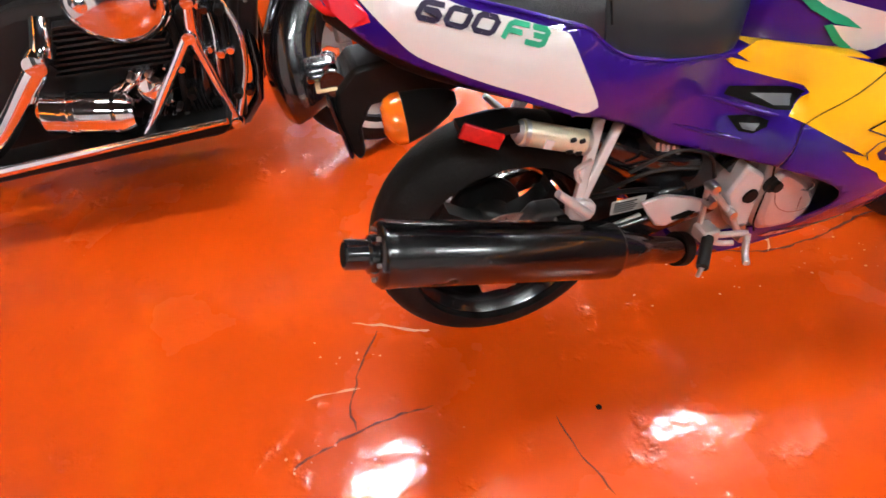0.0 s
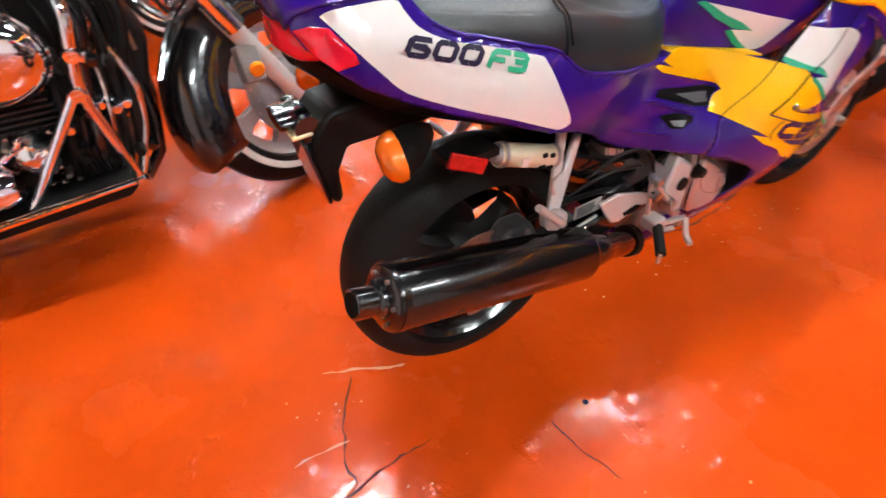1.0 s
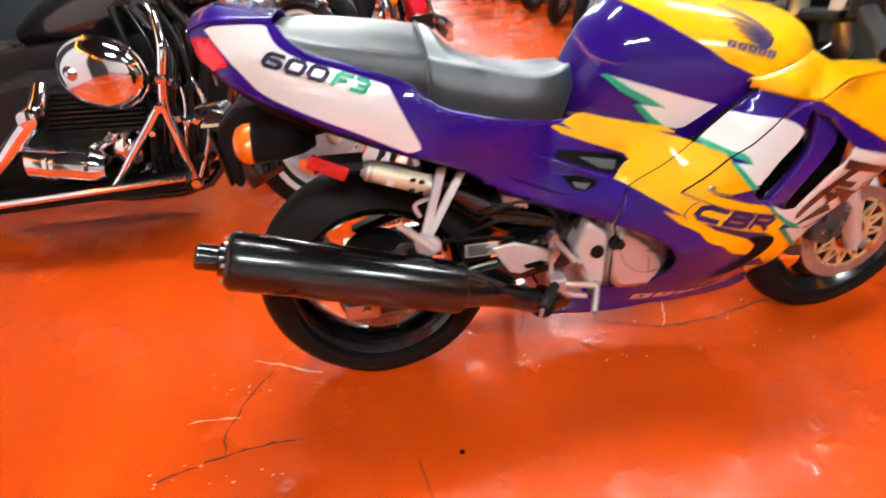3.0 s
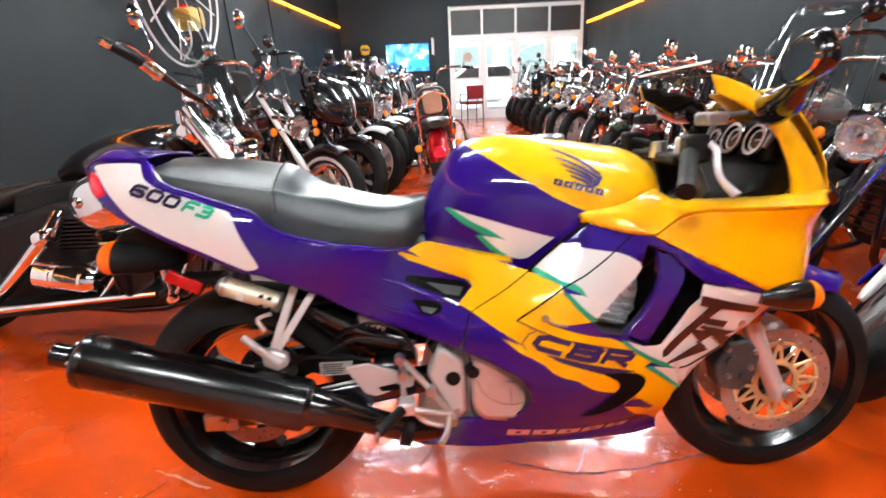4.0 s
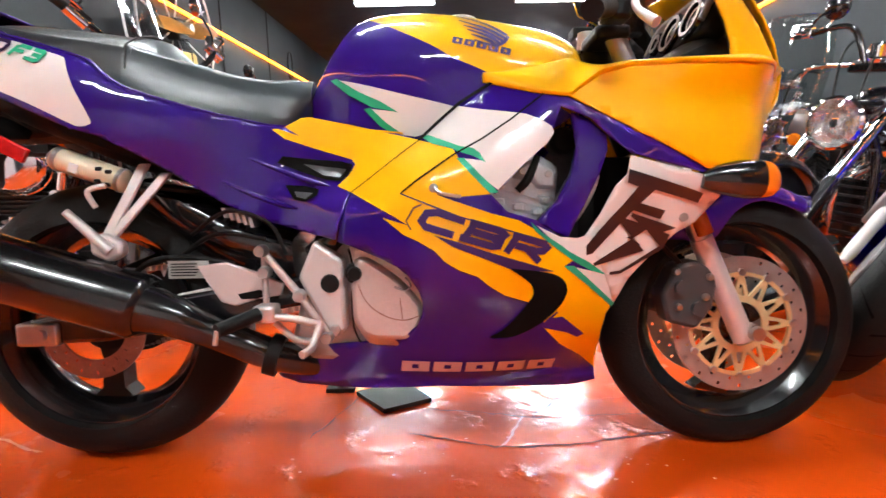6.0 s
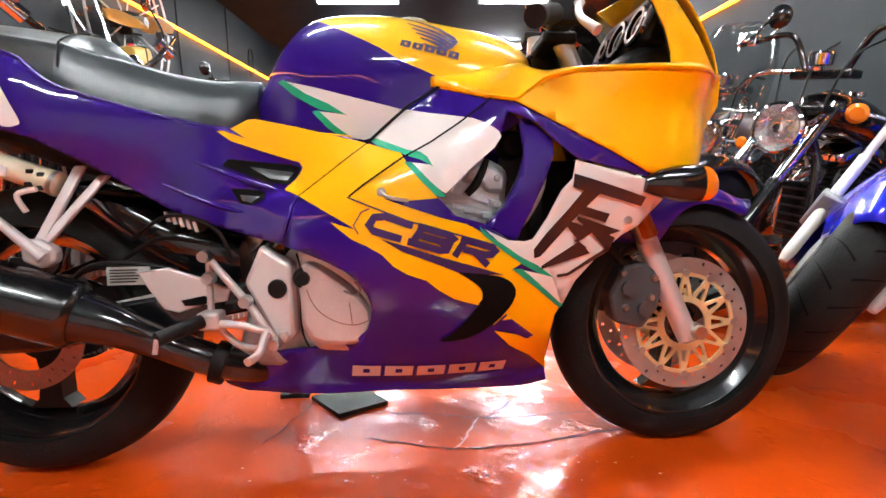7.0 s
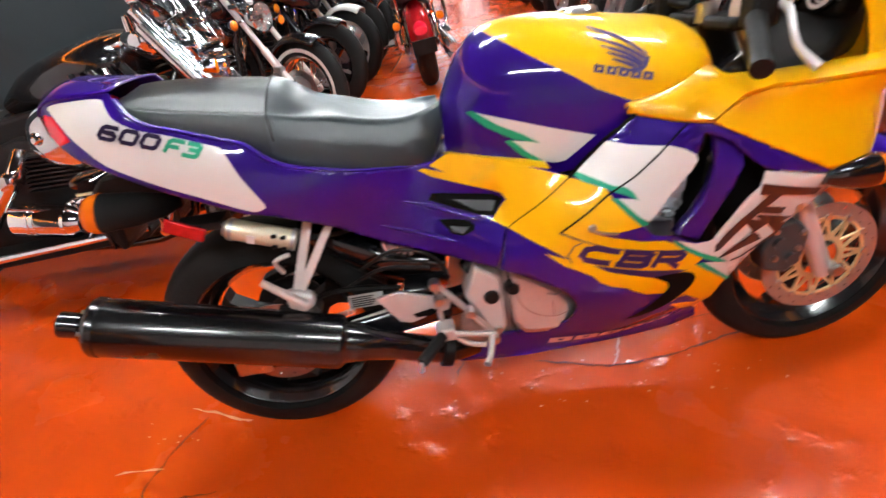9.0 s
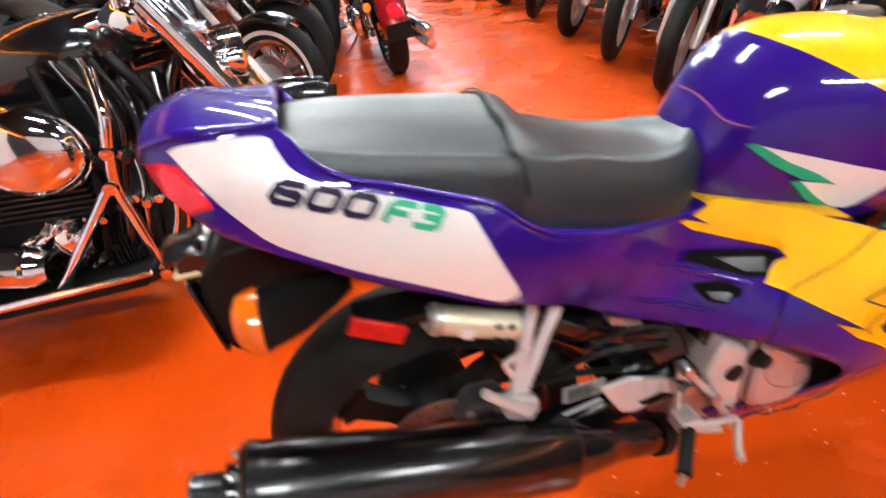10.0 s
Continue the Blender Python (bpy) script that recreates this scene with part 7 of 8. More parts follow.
touring = cruiser("black cruiser with chrome engine, windscreen and whitewall tyres", P_BLACK, wheel="cast", wall=True, bars=None, screen="bare", bags="leather", guard=False, boards=False, exhaust=False, cleaner=False, rim_mat=SILVER, tank_dx=-0.10, steer=27, fat=True, flared=True, apron=True, slider_mat=SILVER, fender_power=6.0, gap_shade=False, big_tank=True, seat_mat=LEATHER, backrest=LEATHER, backrest_z=0.96, backrest_r=0.8, wb=1.65, engine_x=0.94, guard_dx=-0.17, oval=True)
touring.matrix_world = park(touring, (0.88, 2.60), -2, 1.65, -4)


def fitted(name, bm, material, label="", bevel=0.0, parent=None):
    """A part of the touring machine, given where it stands in the room."""
    bmesh.ops.transform(bm, matrix=touring.matrix_world.inverted(), verts=bm.verts)
    return part(name, bm, material, parent or touring, label, bevel=bevel)


fitted("engine_case", slab([(-0.42, 0.16), (0.36, 0.19), (0.42, 0.34), (0.40, 0.56), (0.28, 0.66), (-0.10, 0.66), (-0.40, 0.58)], 2.45, 2.74), GUNMETAL, "black engine case", 0.03)
# added slab that darkens the gaps between the tubes, hiding the bright floor
fitted("frame_infill", slab([(-0.40, 0.40), (0.50, 0.40), (0.56, 0.60), (0.50, 0.79), (0.10, 0.76), (-0.30, 0.70)], 2.54, 2.66), GUNMETAL, "black slab filling the gaps behind the frame", 0.015)
for k in range(5):
    fitted("coil_lead", tube([(0.40 + 0.03 * k, 2.53, 0.80), (0.42 + 0.025 * k, 2.50, 0.70), (0.38 + 0.035 * k, 2.52, 0.58)], 0.006, 8), (BLACK, CHROME, BLACK_GLOSS, BLACK, STEEL)[k])
for k in range(9):
    fitted("cooling_fin", slab([(-0.06 + 0.004 * k, 0.475 + 0.017 * k), (0.30 - 0.004 * k, 0.475 + 0.017 * k), (0.30 - 0.004 * k, 0.482 + 0.017 * k), (-0.06 + 0.004 * k, 0.482 + 0.017 * k)], 2.40, 2.47), GUNMETAL)
fitted("fork_reflector", lathe([(0, -0.012), (0.018, -0.011), (0.024, -0.004), (0.024, 0.0), (0, 0.012)], 18, "Y", (0.822, 2.452, 0.478)), AMBER, "amber fork reflector")
guard_ = fitted("engine_guard", tube([(0.395, 2.46, 0.84), (0.414, 2.39, 0.75), (0.390, 2.38, 0.656), (0.368, 2.38, 0.55), (0.378, 2.38, 0.44), (0.399, 2.375, 0.258)], 0.0165, 14, 6), CHROME, "chrome engine guard")
fitted("guard_brace", tube([(0.352, 2.372, 0.556), (0.115, 2.328, 0.270)], 0.0145, 14, 0), CHROME, parent=guard_)
fitted("guard_loop", tube([(0.455, 2.45, 0.64), (0.488, 2.43, 0.54), (0.477, 2.42, 0.43), (0.438, 2.40, 0.335), (0.401, 2.38, 0.262)], 0.010, 10), CHROME, parent=guard_)
for p in ((0.360, 2.375, 0.555), (0.122, 2.325, 0.276), (0.390, 2.378, 0.650), (0.402, 2.372, 0.262)):
    fitted("guard_clamp", lathe([(0, -0.022), (0.018, -0.02), (0.022, 0.0), (0.018, 0.02), (0, 0.022)], 14, "Y", p), CHROME, parent=guard_)
bar_ = fitted("cover_barrel", tube([(-0.125, 2.35, 0.400), (-0.11, 2.35, 0.398), (0.10, 2.35, 0.362), (0.13, 2.35, 0.357)], [0.045, 0.062, 0.064, 0.050], 30, 0), CHROME, "chrome cylinder cover")
for t in (0.30, 0.38, 0.80):
    p = Vector((-0.125, 2.35, 0.400)).lerp(Vector((0.13, 2.35, 0.357)), t)
    fitted("barrel_ring", tube([p + Vector((-0.006, 0, 0.001)), p + Vector((0.006, 0, -0.001))], 0.067, 30, 0), CHROME, parent=bar_)
rng = random.Random(11)
for k in range(34):
    # bolt heads and unions crowded beside the chrome barrel
    x, z = 0.10 + 0.16 * rng.random(), 0.30 + 0.17 * rng.random()
    r = rng.uniform(0.006, 0.014)
    fitted("chrome_bolt", lathe([(0, -0.016), (r * 0.7, -0.014), (r, -0.004), (r, 0.03), (0, 0.03)], 10, "Y", (x, 2.375 + 0.05 * rng.random(), z)), rng.choice((CHROME, CHROME, STEEL, BLACK_GLOSS)))
for k in range(9):
    x, z = 0.06 + 0.17 * rng.random(), 0.34 + 0.12 * rng.random()
    fitted("oil_union", tube([(x - 0.03, 2.41, z - 0.03 * rng.random()), (x, 2.37, z), (x + 0.02 + 0.02 * rng.random(), 2.375, z + 0.02), (x + 0.05, 2.42, z + 0.03 * rng.random())], rng.uniform(0.005, 0.009), 10), CHROME)
for k, x in enumerate((0.30, 0.335, 0.37, 0.405, 0.44, 0.47)):
    # hoses and tubes running up the front of the engine
    y = 2.42 + 0.03 * (k % 2)
    fitted("front_hose", tube([(x - 0.06, y, 0.25), (x - 0.02, y - 0.03, 0.40), (x + 0.01, y, 0.56), (x - 0.01 + 0.03 * (k % 3), y + 0.02, 0.72), (x - 0.04, y + 0.06, 0.86)], (0.012, 0.008, 0.016)[k % 3], 10), (BLACK, BLACK_GLOSS, BLACK_GLOSS, CHROME, BLACK, BLACK)[k])
    for j in range(3):
        z = 0.33 + 0.13 * j + 0.05 * rng.random()
        fitted("hose_clip", lathe([(0, -0.02), (0.012, -0.018), (0.016, -0.006), (0.016, 0.02)], 12, "Y", (x - 0.02 + 0.02 * rng.random(), y - 0.035, z)), rng.choice((CHROME, BLACK_GLOSS, BLACK)))
for k in range(7):
    fitted("regulator_fin", slab([(0.285 + 0.013 * k, 0.30), (0.290 + 0.013 * k, 0.30), (0.290 + 0.013 * k, 0.40), (0.285 + 0.013 * k, 0.40)], 2.38, 2.44), GUNMETAL)
ac = lathe([(0, -0.06), (0.05, -0.057), (0.085, -0.046), (0.104, -0.024), (0.108, 0.0), (0.104, 0.03)], 40, "Y")
bmesh.ops.scale(ac, vec=(1.28, 1.0, 1.08), verts=ac.verts)
cl_ = fitted("air_cleaner", shifted(ac, 0.205, 2.385, 0.672), CHROME, "chrome air cleaner cover")
fitted("cleaner_boss", lathe([(0, -0.052), (0.012, -0.050), (0.026, -0.030), (0.034, 0.0)], 24, "Y", (0.135, 2.365, 0.690)), CHROME, parent=cl_)
fitted("cleaner_boss", lathe([(0, -0.030), (0.016, -0.028), (0.022, 0.0)], 20, "Y", (0.285, 2.365, 0.690)), CHROME, parent=cl_)
fitted("cleaner_rim", tube([(0.205 + 0.137 * math.cos(a), 2.392, 0.672 + 0.116 * math.sin(a)) for a in np.linspace(0, 2 * math.pi, 41)], 0.006, 8, 0), CHROME, parent=cl_)
fitted("front_cover", lathe([(0, -0.03), (0.03, -0.028), (0.05, -0.015), (0.055, 0.0), (0.055, 0.04)], 24, "Y", (0.195, 2.39, 0.40)), CHROME, "chrome round engine cover")
board_ = fitted("floorboard", slab([(-0.36, 0.262), (0.39, 0.318), (0.40, 0.300), (0.37, 0.275), (-0.36, 0.225)], 2.285, 2.42), BLACK, "black rubber floorboard", 0.006)
fitted("board_trim", tube([(-0.36, 2.282, 0.263), (0.395, 2.282, 0.320)], [0.016, 0.010], 12, 0), CHROME, parent=board_)
fitted("exhaust_pipe", tube([(-0.55, 2.36, 0.22), (-0.32, 2.35, 0.31), (-0.10, 2.34, 0.50), (-0.03, 2.35, 0.57), (-0.02, 2.42, 0.63)], 0.031, 16), CHROME, "chrome exhaust pipe")
fitted("pipe_joint", lathe([(0, -0.045), (0.03, -0.035), (0.042, 0.0), (0.03, 0.035), (0, 0.045)], 18, "Y", (-0.045, 2.34, 0.555)), CHROME)
fitted("silencer", tube([(-0.50, 2.36, 0.24), (-0.62, 2.36, 0.21), (-1.30, 2.38, 0.22)], [0.033, 0.05, 0.048], 20, 0), CHROME)
fitted("dash_console", shifted(loft([(0.17, 0.895, 0.03, 0.012, 0.02), (0.24, 0.905, 0.06, 0.02, 0.03), (0.33, 0.915, 0.075, 0.028, 0.03), (0.42, 0.925, 0.06, 0.03, 0.03), (0.47, 0.93, 0.03, 0.02, 0.02)], 18), 0, 2.63, 0), CHROME, "chrome dash console")
fitted("steering_nacelle", shifted(loft([(0.42, 0.92, 0.05, 0.03, 0.04), (0.47, 0.93, 0.08, 0.05, 0.07), (0.53, 0.93, 0.09, 0.06, 0.08), (0.58, 0.92, 0.05, 0.04, 0.05)], 20), 0, 2.62, 0), CHROME, "chrome steering head cover")
for k in range(7):
    a = -1.2 + 0.4 * k
    fitted("nacelle_switch", lathe([(0, 0.03), (0.012, 0.028), (0.016, 0.0), (0.016, -0.02)], 12, "Z", (0.48 + 0.05 * math.cos(a), 2.53 + 0.03 * k, 0.985)), CHROME)
for side, p in (("near", [(0.60, 2.62, 0.97), (0.626, 2.55, 1.01), (0.562, 2.40, 1.125), (0.503, 2.33, 1.193), (0.462, 2.235, 1.248), (0.450, 2.205, 1.262)]), ("far", [(0.62, 2.64, 0.97), (0.68, 2.72, 1.01), (0.74, 2.86, 1.12), (0.72, 2.95, 1.19), (0.665, 3.03, 1.245), (0.648, 3.055, 1.258)])):
    hbar = fitted("handlebar", tube(p[:4], 0.0125, 12, 5), BLACK_GLOSS)
    fitted("grip", tube(p[3:5], 0.0165, 14, 0), RUBBER, parent=hbar)
    fitted("grip_end", tube(p[4:6], [0.018, 0.014], 14, 0), CHROME, parent=hbar)
    c = Vector(p[3]).lerp(Vector(p[2]), 0.25)
    fitted("control_box", tube([c - Vector((0.012, 0.02, -0.018)), c + Vector((0.02, 0.03, -0.03))], [0.026, 0.028], 12, 0), CHROME, parent=hbar)
    fitted("lever", tube([c + Vector((0.03, 0, 0.015)), Vector(p[4]) + Vector((0.05, 0.03, 0.0)), Vector(p[4]) + Vector((0.035, -0.01, 0.005))], 0.006, 8), CHROME, parent=hbar)
    m_ = Vector((0.42, 2.50, 1.365)) if side == "near" else Vector((0.60, 3.05, 1.40))
    fitted("mirror_stem", tube([c + Vector((0, 0, 0.02)), (c + m_) / 2 + Vector((0.03, 0, -0.02)), m_], 0.005, 8), CHROME, parent=hbar)
    fitted("mirror", lathe([(0, 0.022), (0.026, 0.018), (0.044, 0.004), (0.045, -0.004), (0, -0.004)], 20, "X", m_), CHROME, parent=hbar)
for s in (-0.11, 0.11):
    fitted("fork_shroud", tube([(0.57, 2.60 + s, 0.98), (0.80, 2.59 + s, 0.60)], [0.036, 0.033], 20, 0), CHROME, "chrome fork shroud")

kinds = {
    "chrome": cruiser("black chrome-laden cruiser with wire wheels, front wheel on the aisle", P_BLACK, P_BLACK, bars="drag", riser=0.19, steer=0, wall=True, seat_mat=LEATHER, rake=40.0, wb=1.76, fork_mat=SILVER, fork_r=0.85),
    "dark": cruiser("all-black cruiser with tall black handlebars and cast wheels", P_BLACK, wheel="cast", chrome=False, bars="ape", riser=0.06, fairing=True, steer=4, rake=36, wb=1.70, fork_mat=BLACK_GLOSS, fork_r=0.8),
    "bagger": cruiser("black faired cruiser with white front fender and leather bags", P_BLACK, P_WHITE, wheel="cast", bars="drag", riser=0.08, bar_mat=BLACK_GLOSS, mirror_mat=BLACK_GLOSS, fairing=True, backrest=LEATHER, backrest_z=1.12, backrest_r=1.25, bags="leather", steer=4, rake=38, wb=1.70, fork_mat=SILVER, fork_r=0.85),
    "white": cruiser("white and chrome cruiser with wire wheels", P_WHITE, P_WHITE, bars="ape", screen=True, steer=6),
    "blue": cruiser("bright blue cruiser with tall handlebars", P_BLUE, P_BLACK, bars="ape", steer=0),
    "silver": cruiser("silver cruiser with pulled-back handlebars", P_SILVER, P_SILVER, bars="drag", wheel="cast", steer=-6, screen="bare", mirror_up=0.04),
    "copper": cruiser("copper orange cruiser with chrome engine", P_COPPER, P_BLACK, bars="pull", steer=5),
    "yellow": cruiser("yellow motorcycle with low bars and black engine", P_YELLOW, P_BLACK, wheel="star", chrome=False, bars="drag", naked=True, wb=1.45, rake=26),
    "green": cruiser("dark green motorcycle with round headlamp", P_GREEN, P_GREEN, wheel="star", bars="drag", naked=True, wb=1.48, rake=27),
    "red": cruiser("bright red motorcycle with round headlamp", P_RED, P_RED, wheel="star", bars="drag", naked=True, wb=1.46, rake=26),
    "maroon": cruiser("maroon cruiser with chrome engine", P_MAROON, P_MAROON, bars="drag", wheel="cast", mirror_up=0.06),
}
left_row = [("chrome", 0.67, 4.07, -30), ("dark", 0.73, 4.75, -30), ("bagger", 0.81, 5.45, -31), ("blue", 0.84, 6.10, -31), ("white", 0.88, 6.72, -30), ("dark", 0.88, 7.35, -29), ("chrome", 0.90, 8.0, -29), ("copper", 0.90, 8.65, -31), ("silver", 0.85, 9.3, -30), ("bagger", 0.85, 9.9, -30), ("dark", 0.82, 10.5, -30), ("white", 0.77, 11.1, -30), ("maroon", 0.70, 11.8, -32), ("copper", 0.65, 12.4, -31), ("green", 0.6, 13.0, -30)]
right_row = [("silver", 3.16, 3.25, 216), ("green", 3.06, 3.90, 222), ("maroon", 3.09, 4.68, 228), ("green", 3.12, 5.5, 224), ("copper", 3.14, 6.4, 229), ("maroon", 3.12, 7.3, 222), ("silver", 3.08, 8.1, 230), ("green", 3.06, 9.0, 224), ("yellow", 3.06, 9.9, 229), ("dark", 3.05, 10.8, 226), ("yellow", 3.02, 11.7, 223), ("white", 2.98, 12.5, 230), ("red", 2.97, 13.2, 226)]
WBS = {"yellow": 1.45, "green": 1.48, "red": 1.46, "chrome": 1.76, "bagger": 1.70, "dark": 1.70}
used = set()
for k, x, y, h in left_row + right_row:
    m = park(None, (x, y), h, WBS.get(k, 1.62), -5.5)
    if k in used:
        copy_thing(kinds[k], m)
    else:
        kinds[k].matrix_world = m
        used.add(k)

red = cruiser("candy red cruiser with black and tan backrest in the aisle", P_RED, P_RED, bars="wide", backrest=LEATHER, insert=TAN, backrest_z=0.92, backrest_r=1.0, wheel="wire", guard=True, screen=False)
red.matrix_world = pose(1.50, 5.08, 0, -6, 0, 94)
lamp_bike = cruiser("black cruiser with large round chrome headlamp and black bars", P_BLACK, P_BLACK, bars="flat", chrome=True, wheel="cast", rim_mat=BLACK, signals=False, clamp=BLACK_GLOSS, wb=1.80, rake=44.0, lamp_r=0.104, bar_mat=BLACK_GLOSS, mirror_up=0.10, mirror_dy=-0.09, mirror_mat=BLACK_GLOSS, slider_mat=BLACK_GLOSS, fork_mat=CHROME, fork_r=1.0)
lamp_bike.matrix_world = park(None, (2.93, 2.542), 206, 1.80, -7)
blue_bike = cruiser("bright blue cruiser with chrome fork and wide front tyre", P_BLUE, P_BLUE, bars="drag", wheel="cast", fat=True, flared=True, bags="hard", wb=1.70, steer=38, rake=41, fender_start=44, tread=True, fork_mat=SILVER, signals=True, fork_r=0.55, signal_z=0.68, fender_drop=0.20)
blue_bike.matrix_world = park(None, (2.99, 1.90), 198, 1.70, -6)


# ---- things on the walls ----
BLADE = mat("varnished propeller wood", (0.52, 0.22, 0.04), 0.3, coat=0.6, vary=0.25, scale=20)
FUEL = mat("yellowed fuel tank", (0.62, 0.42, 0.10), 0.4, vary=0.15)
HOOP = mat("white cage tube", (0.75, 0.75, 0.76), 0.3, vary=0.08)

glider = tagged(new("paramotor"), "wall-hung paramotor with white cage hoops and wooden propeller", "paramotor")
for r, x in ((0.80, 0.10), (0.755, 0.20)):
    pts = [(x, r * math.cos(a), r * math.sin(a)) for a in np.linspace(0, 2 * math.pi, 49)]
    part("cage_hoop", tube(pts, 0.012, 8, 2), HOOP, glider, "white cage hoop")
for a in (20, 65, 115, 160, 205, 245, 295, 335):
    c, s = math.cos(radians(a)), math.sin(radians(a))
    part("cage_spoke", tube([(0.14, 0.12 * c, 0.12 * s), (0.15, 0.78 * c, 0.78 * s)], 0.008, 8, 0), HOOP, glider)
for s in (-1, 1):
    part("cage_leg", tube([(0.20, s * 0.12, -0.25), (0.24, s * 0.20, -0.55), (0.16, s * 0.30, -0.72)], 0.010, 8), HOOP, glider)
for s in (-1, 1):
    bm = bmesh.new()
    rows = []
    for k in range(15):
        f = k / 14
        ch = 0.035 + 0.075 * math.sin(math.pi * min(1, 0.25 + 0.75 * f)) ** 0.8 * (1 - 0.35 * f)
        tw = radians(50 - 34 * f)
        ring = []
        for j in range(12):
            q = 2 * math.pi * j / 12
            a_, b_ = ch * math.cos(q), 0.011 * math.sin(q) * (1.2 - 0.7 * f)
            ring.append(Vector((0.30 + a_ * math.sin(tw) + b_ * math.cos(tw), s * (0.02 + 0.66 * f), s * (a_ * math.cos(tw) - b_ * math.sin(tw)))))
        rows.append(ring)
    ring_skin(bm, rows)
    bmesh.ops.recalc_face_normals(bm, faces=bm.faces)
    part("propeller_blade", bm, BLADE, glider, "varnished wooden blade")
part("propeller_hub", lathe([(0, 0.05), (0.05, 0.045), (0.06, 0.0), (0.06, -0.06), (0, -0.06)], 24, "X", (0.30, 0, 0)), ALLOY_DULL, glider)
part("motor", box(0.10, 0.24, -0.11, 0.11, -0.12, 0.10), BLACK, glider, bevel=0.02)
for k in range(7):
    part("motor_fin", box(0.12, 0.25, -0.08, 0.08, -0.11 - 0.016 * k, -0.104 - 0.016 * k), BLACK_GLOSS, glider, smooth=False)
part("fuel_bottle", loft([(-0.16, -0.34, 0.06, 0.09, 0.09), (-0.13, -0.34, 0.10, 0.11, 0.11), (0.13, -0.34, 0.10, 0.11, 0.11), (0.16, -0.34, 0.06, 0.09, 0.09)], 20, 4), FUEL, glider, "yellowed plastic fuel bottle").matrix_basis = pose(0.18, 0, 0, 0, 0, 90)
part("bottle_strap", tube([(0.08, 0.02, -0.23), (0.285, 0.02, -0.235), (0.285, 0.02, -0.45)], 0.008, 6, 0), BLACK, glider)
part("bottle_cap", lathe([(0, 0.03), (0.03, 0.028), (0.032, 0)], 18, "Z", (0.18, -0.06, -0.235)), RED_LENS, glider, "red cap")
part("wall_bracket", box(0.0, 0.12, -0.05, 0.05, -0.05, 0.05), BLACK, glider, smooth=False)
glider.matrix_world = pose(X0 + 0.002, 6.18, 2.13, 8, 0, 0)

for y, z0, pts in ((7.62, 1.0, [(0, 0), (0.02, 0.06), (-0.01, 0.12)]), (9.35, 1.2, [(0, 0), (-0.03, 0.0), (0.02, 0.05)])):
    tagged(part("wall_cable", tube([(X0 + 0.012, y + 0.10, z0), (X0 + 0.012, y + 0.03, z0 + 0.8), (X0 + 0.012, y, 2.2), (X0 + 0.012, y - 0.02, ZC - 0.01)], 0.010, 8), BLACK), "black cable running up the grey wall", "cable", "wall cables")
coil = []
for k in range(61):
    a = 2 * math.pi * k / 15
    coil.append((X0 + 0.02 + 0.002 * (k % 5), 10.4 + 0.13 * math.cos(a) + 0.004 * (k % 7), 2.55 + 0.24 * math.sin(a)))
tagged(part("cable_coil", tube(coil, 0.009, 6, 3), BLACK), "coil of black cable hung on the wall", "cable")

# television
SCREEN_BLUE = glow("screen picture", (0.05, 0.32, 0.9), 1.8)
sn = SCREEN_BLUE.node_tree
co_, no_, ra_ = sn.nodes.new("ShaderNodeTexCoord"), sn.nodes.new("ShaderNodeTexNoise"), sn.nodes.new("ShaderNodeValToRGB")
no_.inputs["Scale"].default_value, no_.inputs["Detail"].default_value = 4.5, 4
for k, (p_, c_) in enumerate(((0.36, (0.004, 0.03, 0.10, 1)), (0.46, (0.02, 0.16, 0.55, 1)), (0.54, (0.10, 0.45, 0.95, 1)), (0.64, (0.65, 0.92, 1.0, 1)))):
    el = ra_.color_ramp.elements[k] if k < 2 else ra_.color_ramp.elements.new(p_)
    el.position, el.color = p_, c_
sn.links.new(co_.outputs["Object"], no_.inputs["Vector"])
sn.links.new(no_.outputs[0], ra_.inputs[0])
sn.links.new(ra_.outputs[0], sn.nodes["Principled BSDF"].inputs["Emission Color"])
SCREEN_TEAL = glow("screen teal picture", (0.02, 0.35, 0.35), 1.2)
tv = tagged(new("television"), "flat television showing a bright blue picture on the end wall", "television")
part("bezel", box(-0.58, 0.58, 0.0, 0.06, -0.36, 0.36), BLACK, tv, bevel=0.006)
part("screen", box(-0.55, 0.55, -0.006, 0.0, -0.33, 0.33), SCREEN_BLUE, tv, smooth=False)
part("screen_shape", slab([(0.05, -0.08), (0.48, -0.02), (0.52, -0.24), (0.10, -0.26)], -0.016, -0.0125), SCREEN_TEAL, tv, smooth=False)
tv.matrix_world = pose(0.40, Y1 - 0.065, 1.62)

# exit sign
sign = tagged(new("exit_sign"), "red lit exit sign above the glass entrance", "exit sign")
part("sign_case", box(-0.20, 0.20, 0, 0.05, -0.10, 0.10), LAMP_BODY, sign, smooth=False, bevel=0.008)
part("sign_face", box(-0.185, 0.185, -0.004, 0, -0.085, 0.085), glow("red sign glow", (1.0, 0.05, 0.07), 1.3), sign, smooth=False)
SIGN_WHITE = glow("sign letters", (1.0, 0.75, 0.75), 2.0)
cu = bpy.data.curves.new("sign_word", "FONT")
cu.body, cu.size, cu.align_x, cu.extrude = "EXIT", 0.16, "CENTER", 0.001
tmp = new("sign_word", cu)
me = bpy.data.meshes.new_from_object(tmp.evaluated_get(bpy.context.evaluated_depsgraph_get()))
bpy.data.objects.remove(tmp)
me.materials.append(SIGN_WHITE)
word = new("sign_word", me)
word.parent, word.matrix_basis = sign, pose(0, -0.006, -0.056, 90, 0, 0)
sign.matrix_world = pose(3.19, Y1 - 0.055, 2.98)

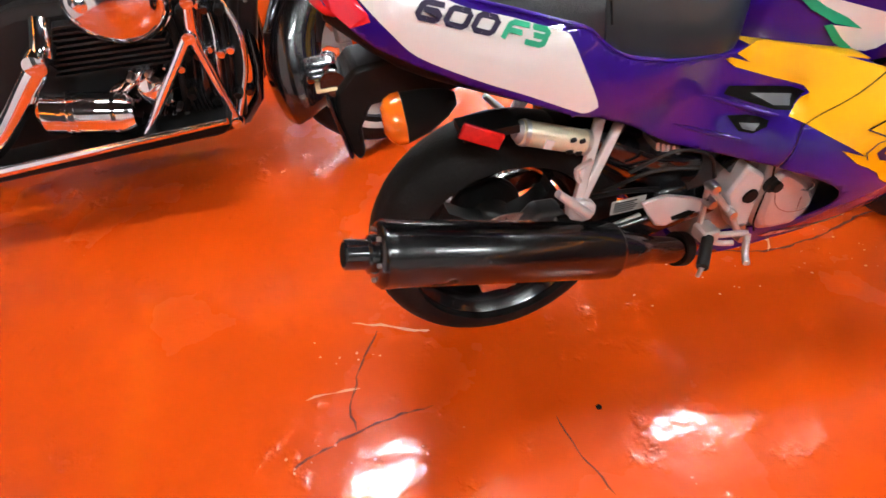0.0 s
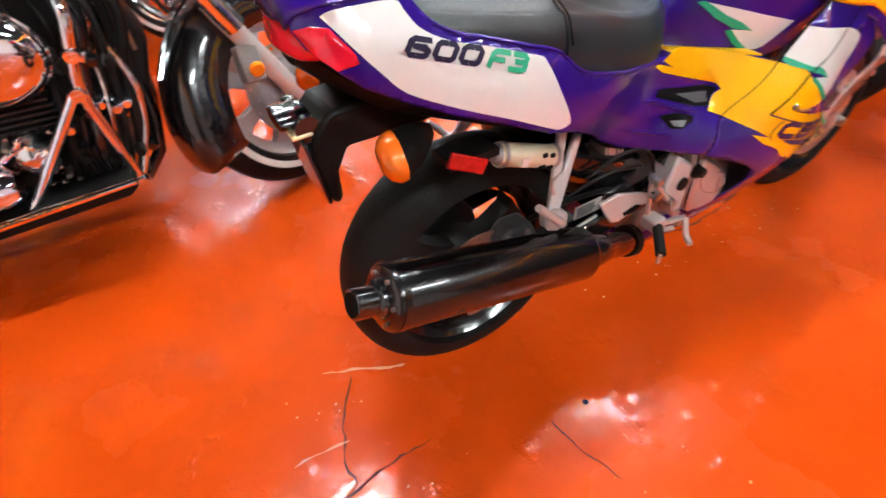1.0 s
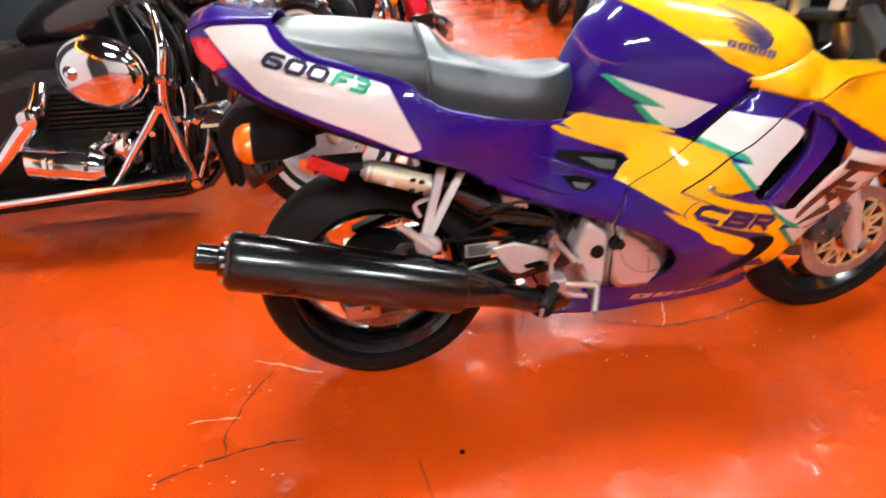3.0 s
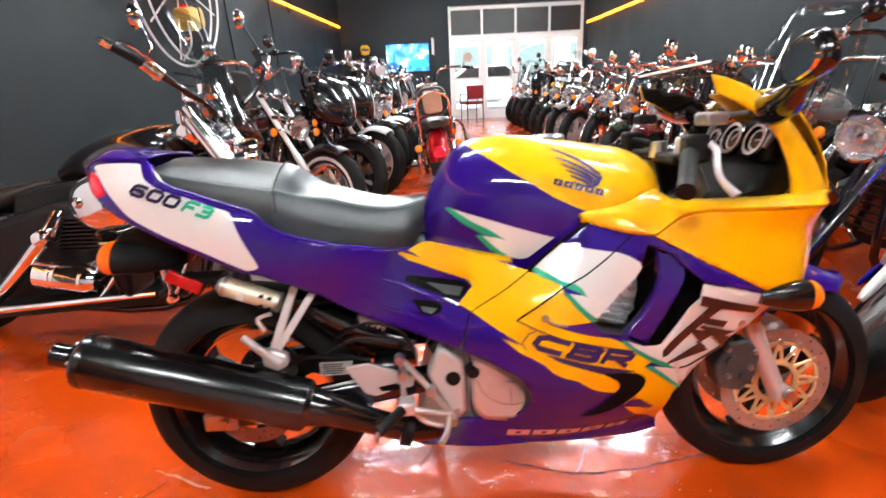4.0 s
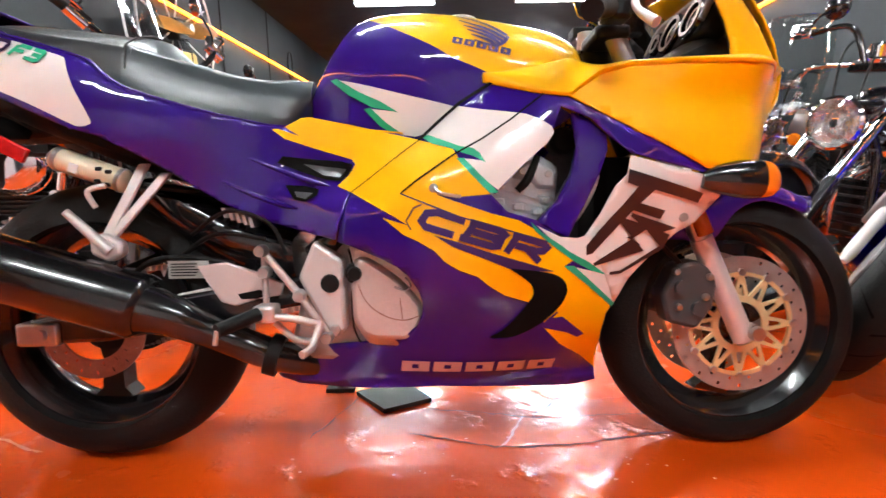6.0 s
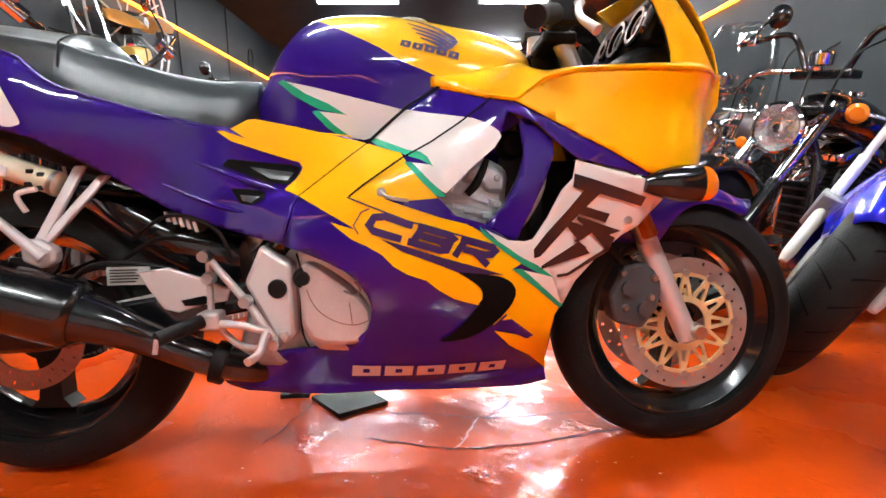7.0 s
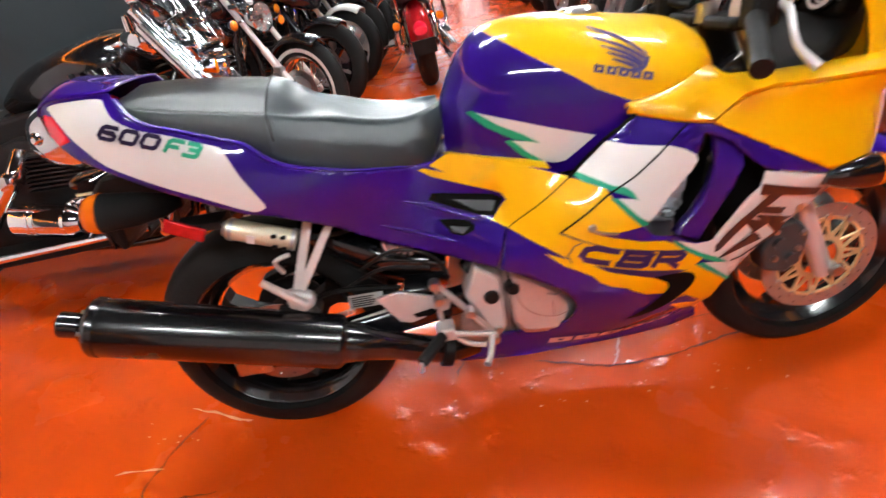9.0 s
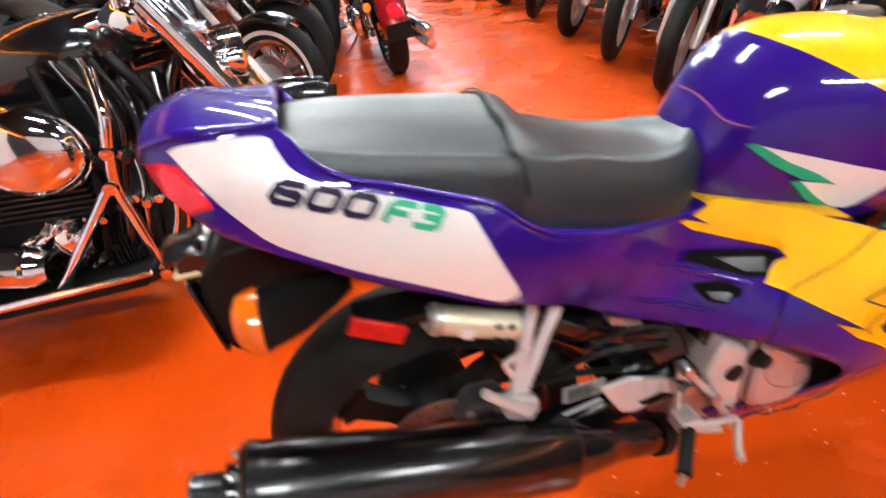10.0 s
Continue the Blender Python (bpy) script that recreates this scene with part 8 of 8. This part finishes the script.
# narrow white plate beside the door
tagged(part("wall_thermometer", box(-0.035, 0.035, 0, 0.02, -0.20, 0.20), LAMP_BODY, smooth=False, bevel=0.006), "narrow white plate on the dark end wall", "plate").matrix_world = pose(1.06, Y1 - 0.022, 1.87)

# red chair by the door
CHAIR_RED = mat("red chair vinyl", (0.22, 0.01, 0.02), 0.5, vary=0.15)


def side_chair(at, turn):
    root = tagged(new("side_chair"), "dark red upholstered chair with black legs beside the entrance", "chair")
    part("seat", box(-0.23, 0.23, -0.23, 0.23, 0.42, 0.49), CHAIR_RED, root, bevel=0.02)
    part("backrest", box(-0.22, 0.22, 0.20, 0.26, 0.55, 0.88), CHAIR_RED, root, bevel=0.02)
    for x in (-0.21, 0.21):
        for y in (-0.21, 0.22):
            part("leg", tube([(x, y, 0.0), (x, y, 0.43 if y < 0 else 0.86)], 0.012, 10, 0), BLACK, root)
        part("arm", tube([(x * 1.15, -0.20, 0.44), (x * 1.15, -0.18, 0.66), (x * 1.15, 0.20, 0.66)], 0.013, 10), BLACK, root)
    root.matrix_world = pose(*at, 0, 0, turn)


side_chair((2.02, 14.1, 0), 200)

# helmet on a tall stand at the end wall
stand = tagged(new("helmet_stand"), "black shelf stand against the end wall", "stand")
for x in (-0.2, 0.2):
    part("post", box(x - 0.02, x + 0.02, -0.02, 0.02, 0, 1.70), BLACK, stand, smooth=False)
for z in (0.6, 1.15, 1.68):
    part("shelf", box(-0.22, 0.22, -0.15, 0.15, z, z + 0.025), BLACK, stand, smooth=False)
stand.matrix_world = pose(-0.66, 14.5, 0)
hel = tagged(new("helmet"), "bright yellow motorcycle helmet on a black stand", "helmet")
part("shell", loft([(-0.14, 0.12, 0.05, 0.04, 0.05), (-0.10, 0.13, 0.10, 0.10, 0.11), (0.0, 0.135, 0.125, 0.13, 0.13), (0.09, 0.13, 0.11, 0.11, 0.12), (0.14, 0.11, 0.05, 0.05, 0.07)], 20), P_YELLOW, hel)
part("visor", loft([(0.08, 0.14, 0.112, 0.05, 0.04), (0.12, 0.135, 0.09, 0.045, 0.035), (0.148, 0.13, 0.05, 0.03, 0.025)], 18), TINT, hel)
hel.matrix_world = pose(-0.66, 14.48, 1.706, 0, 0, -80)
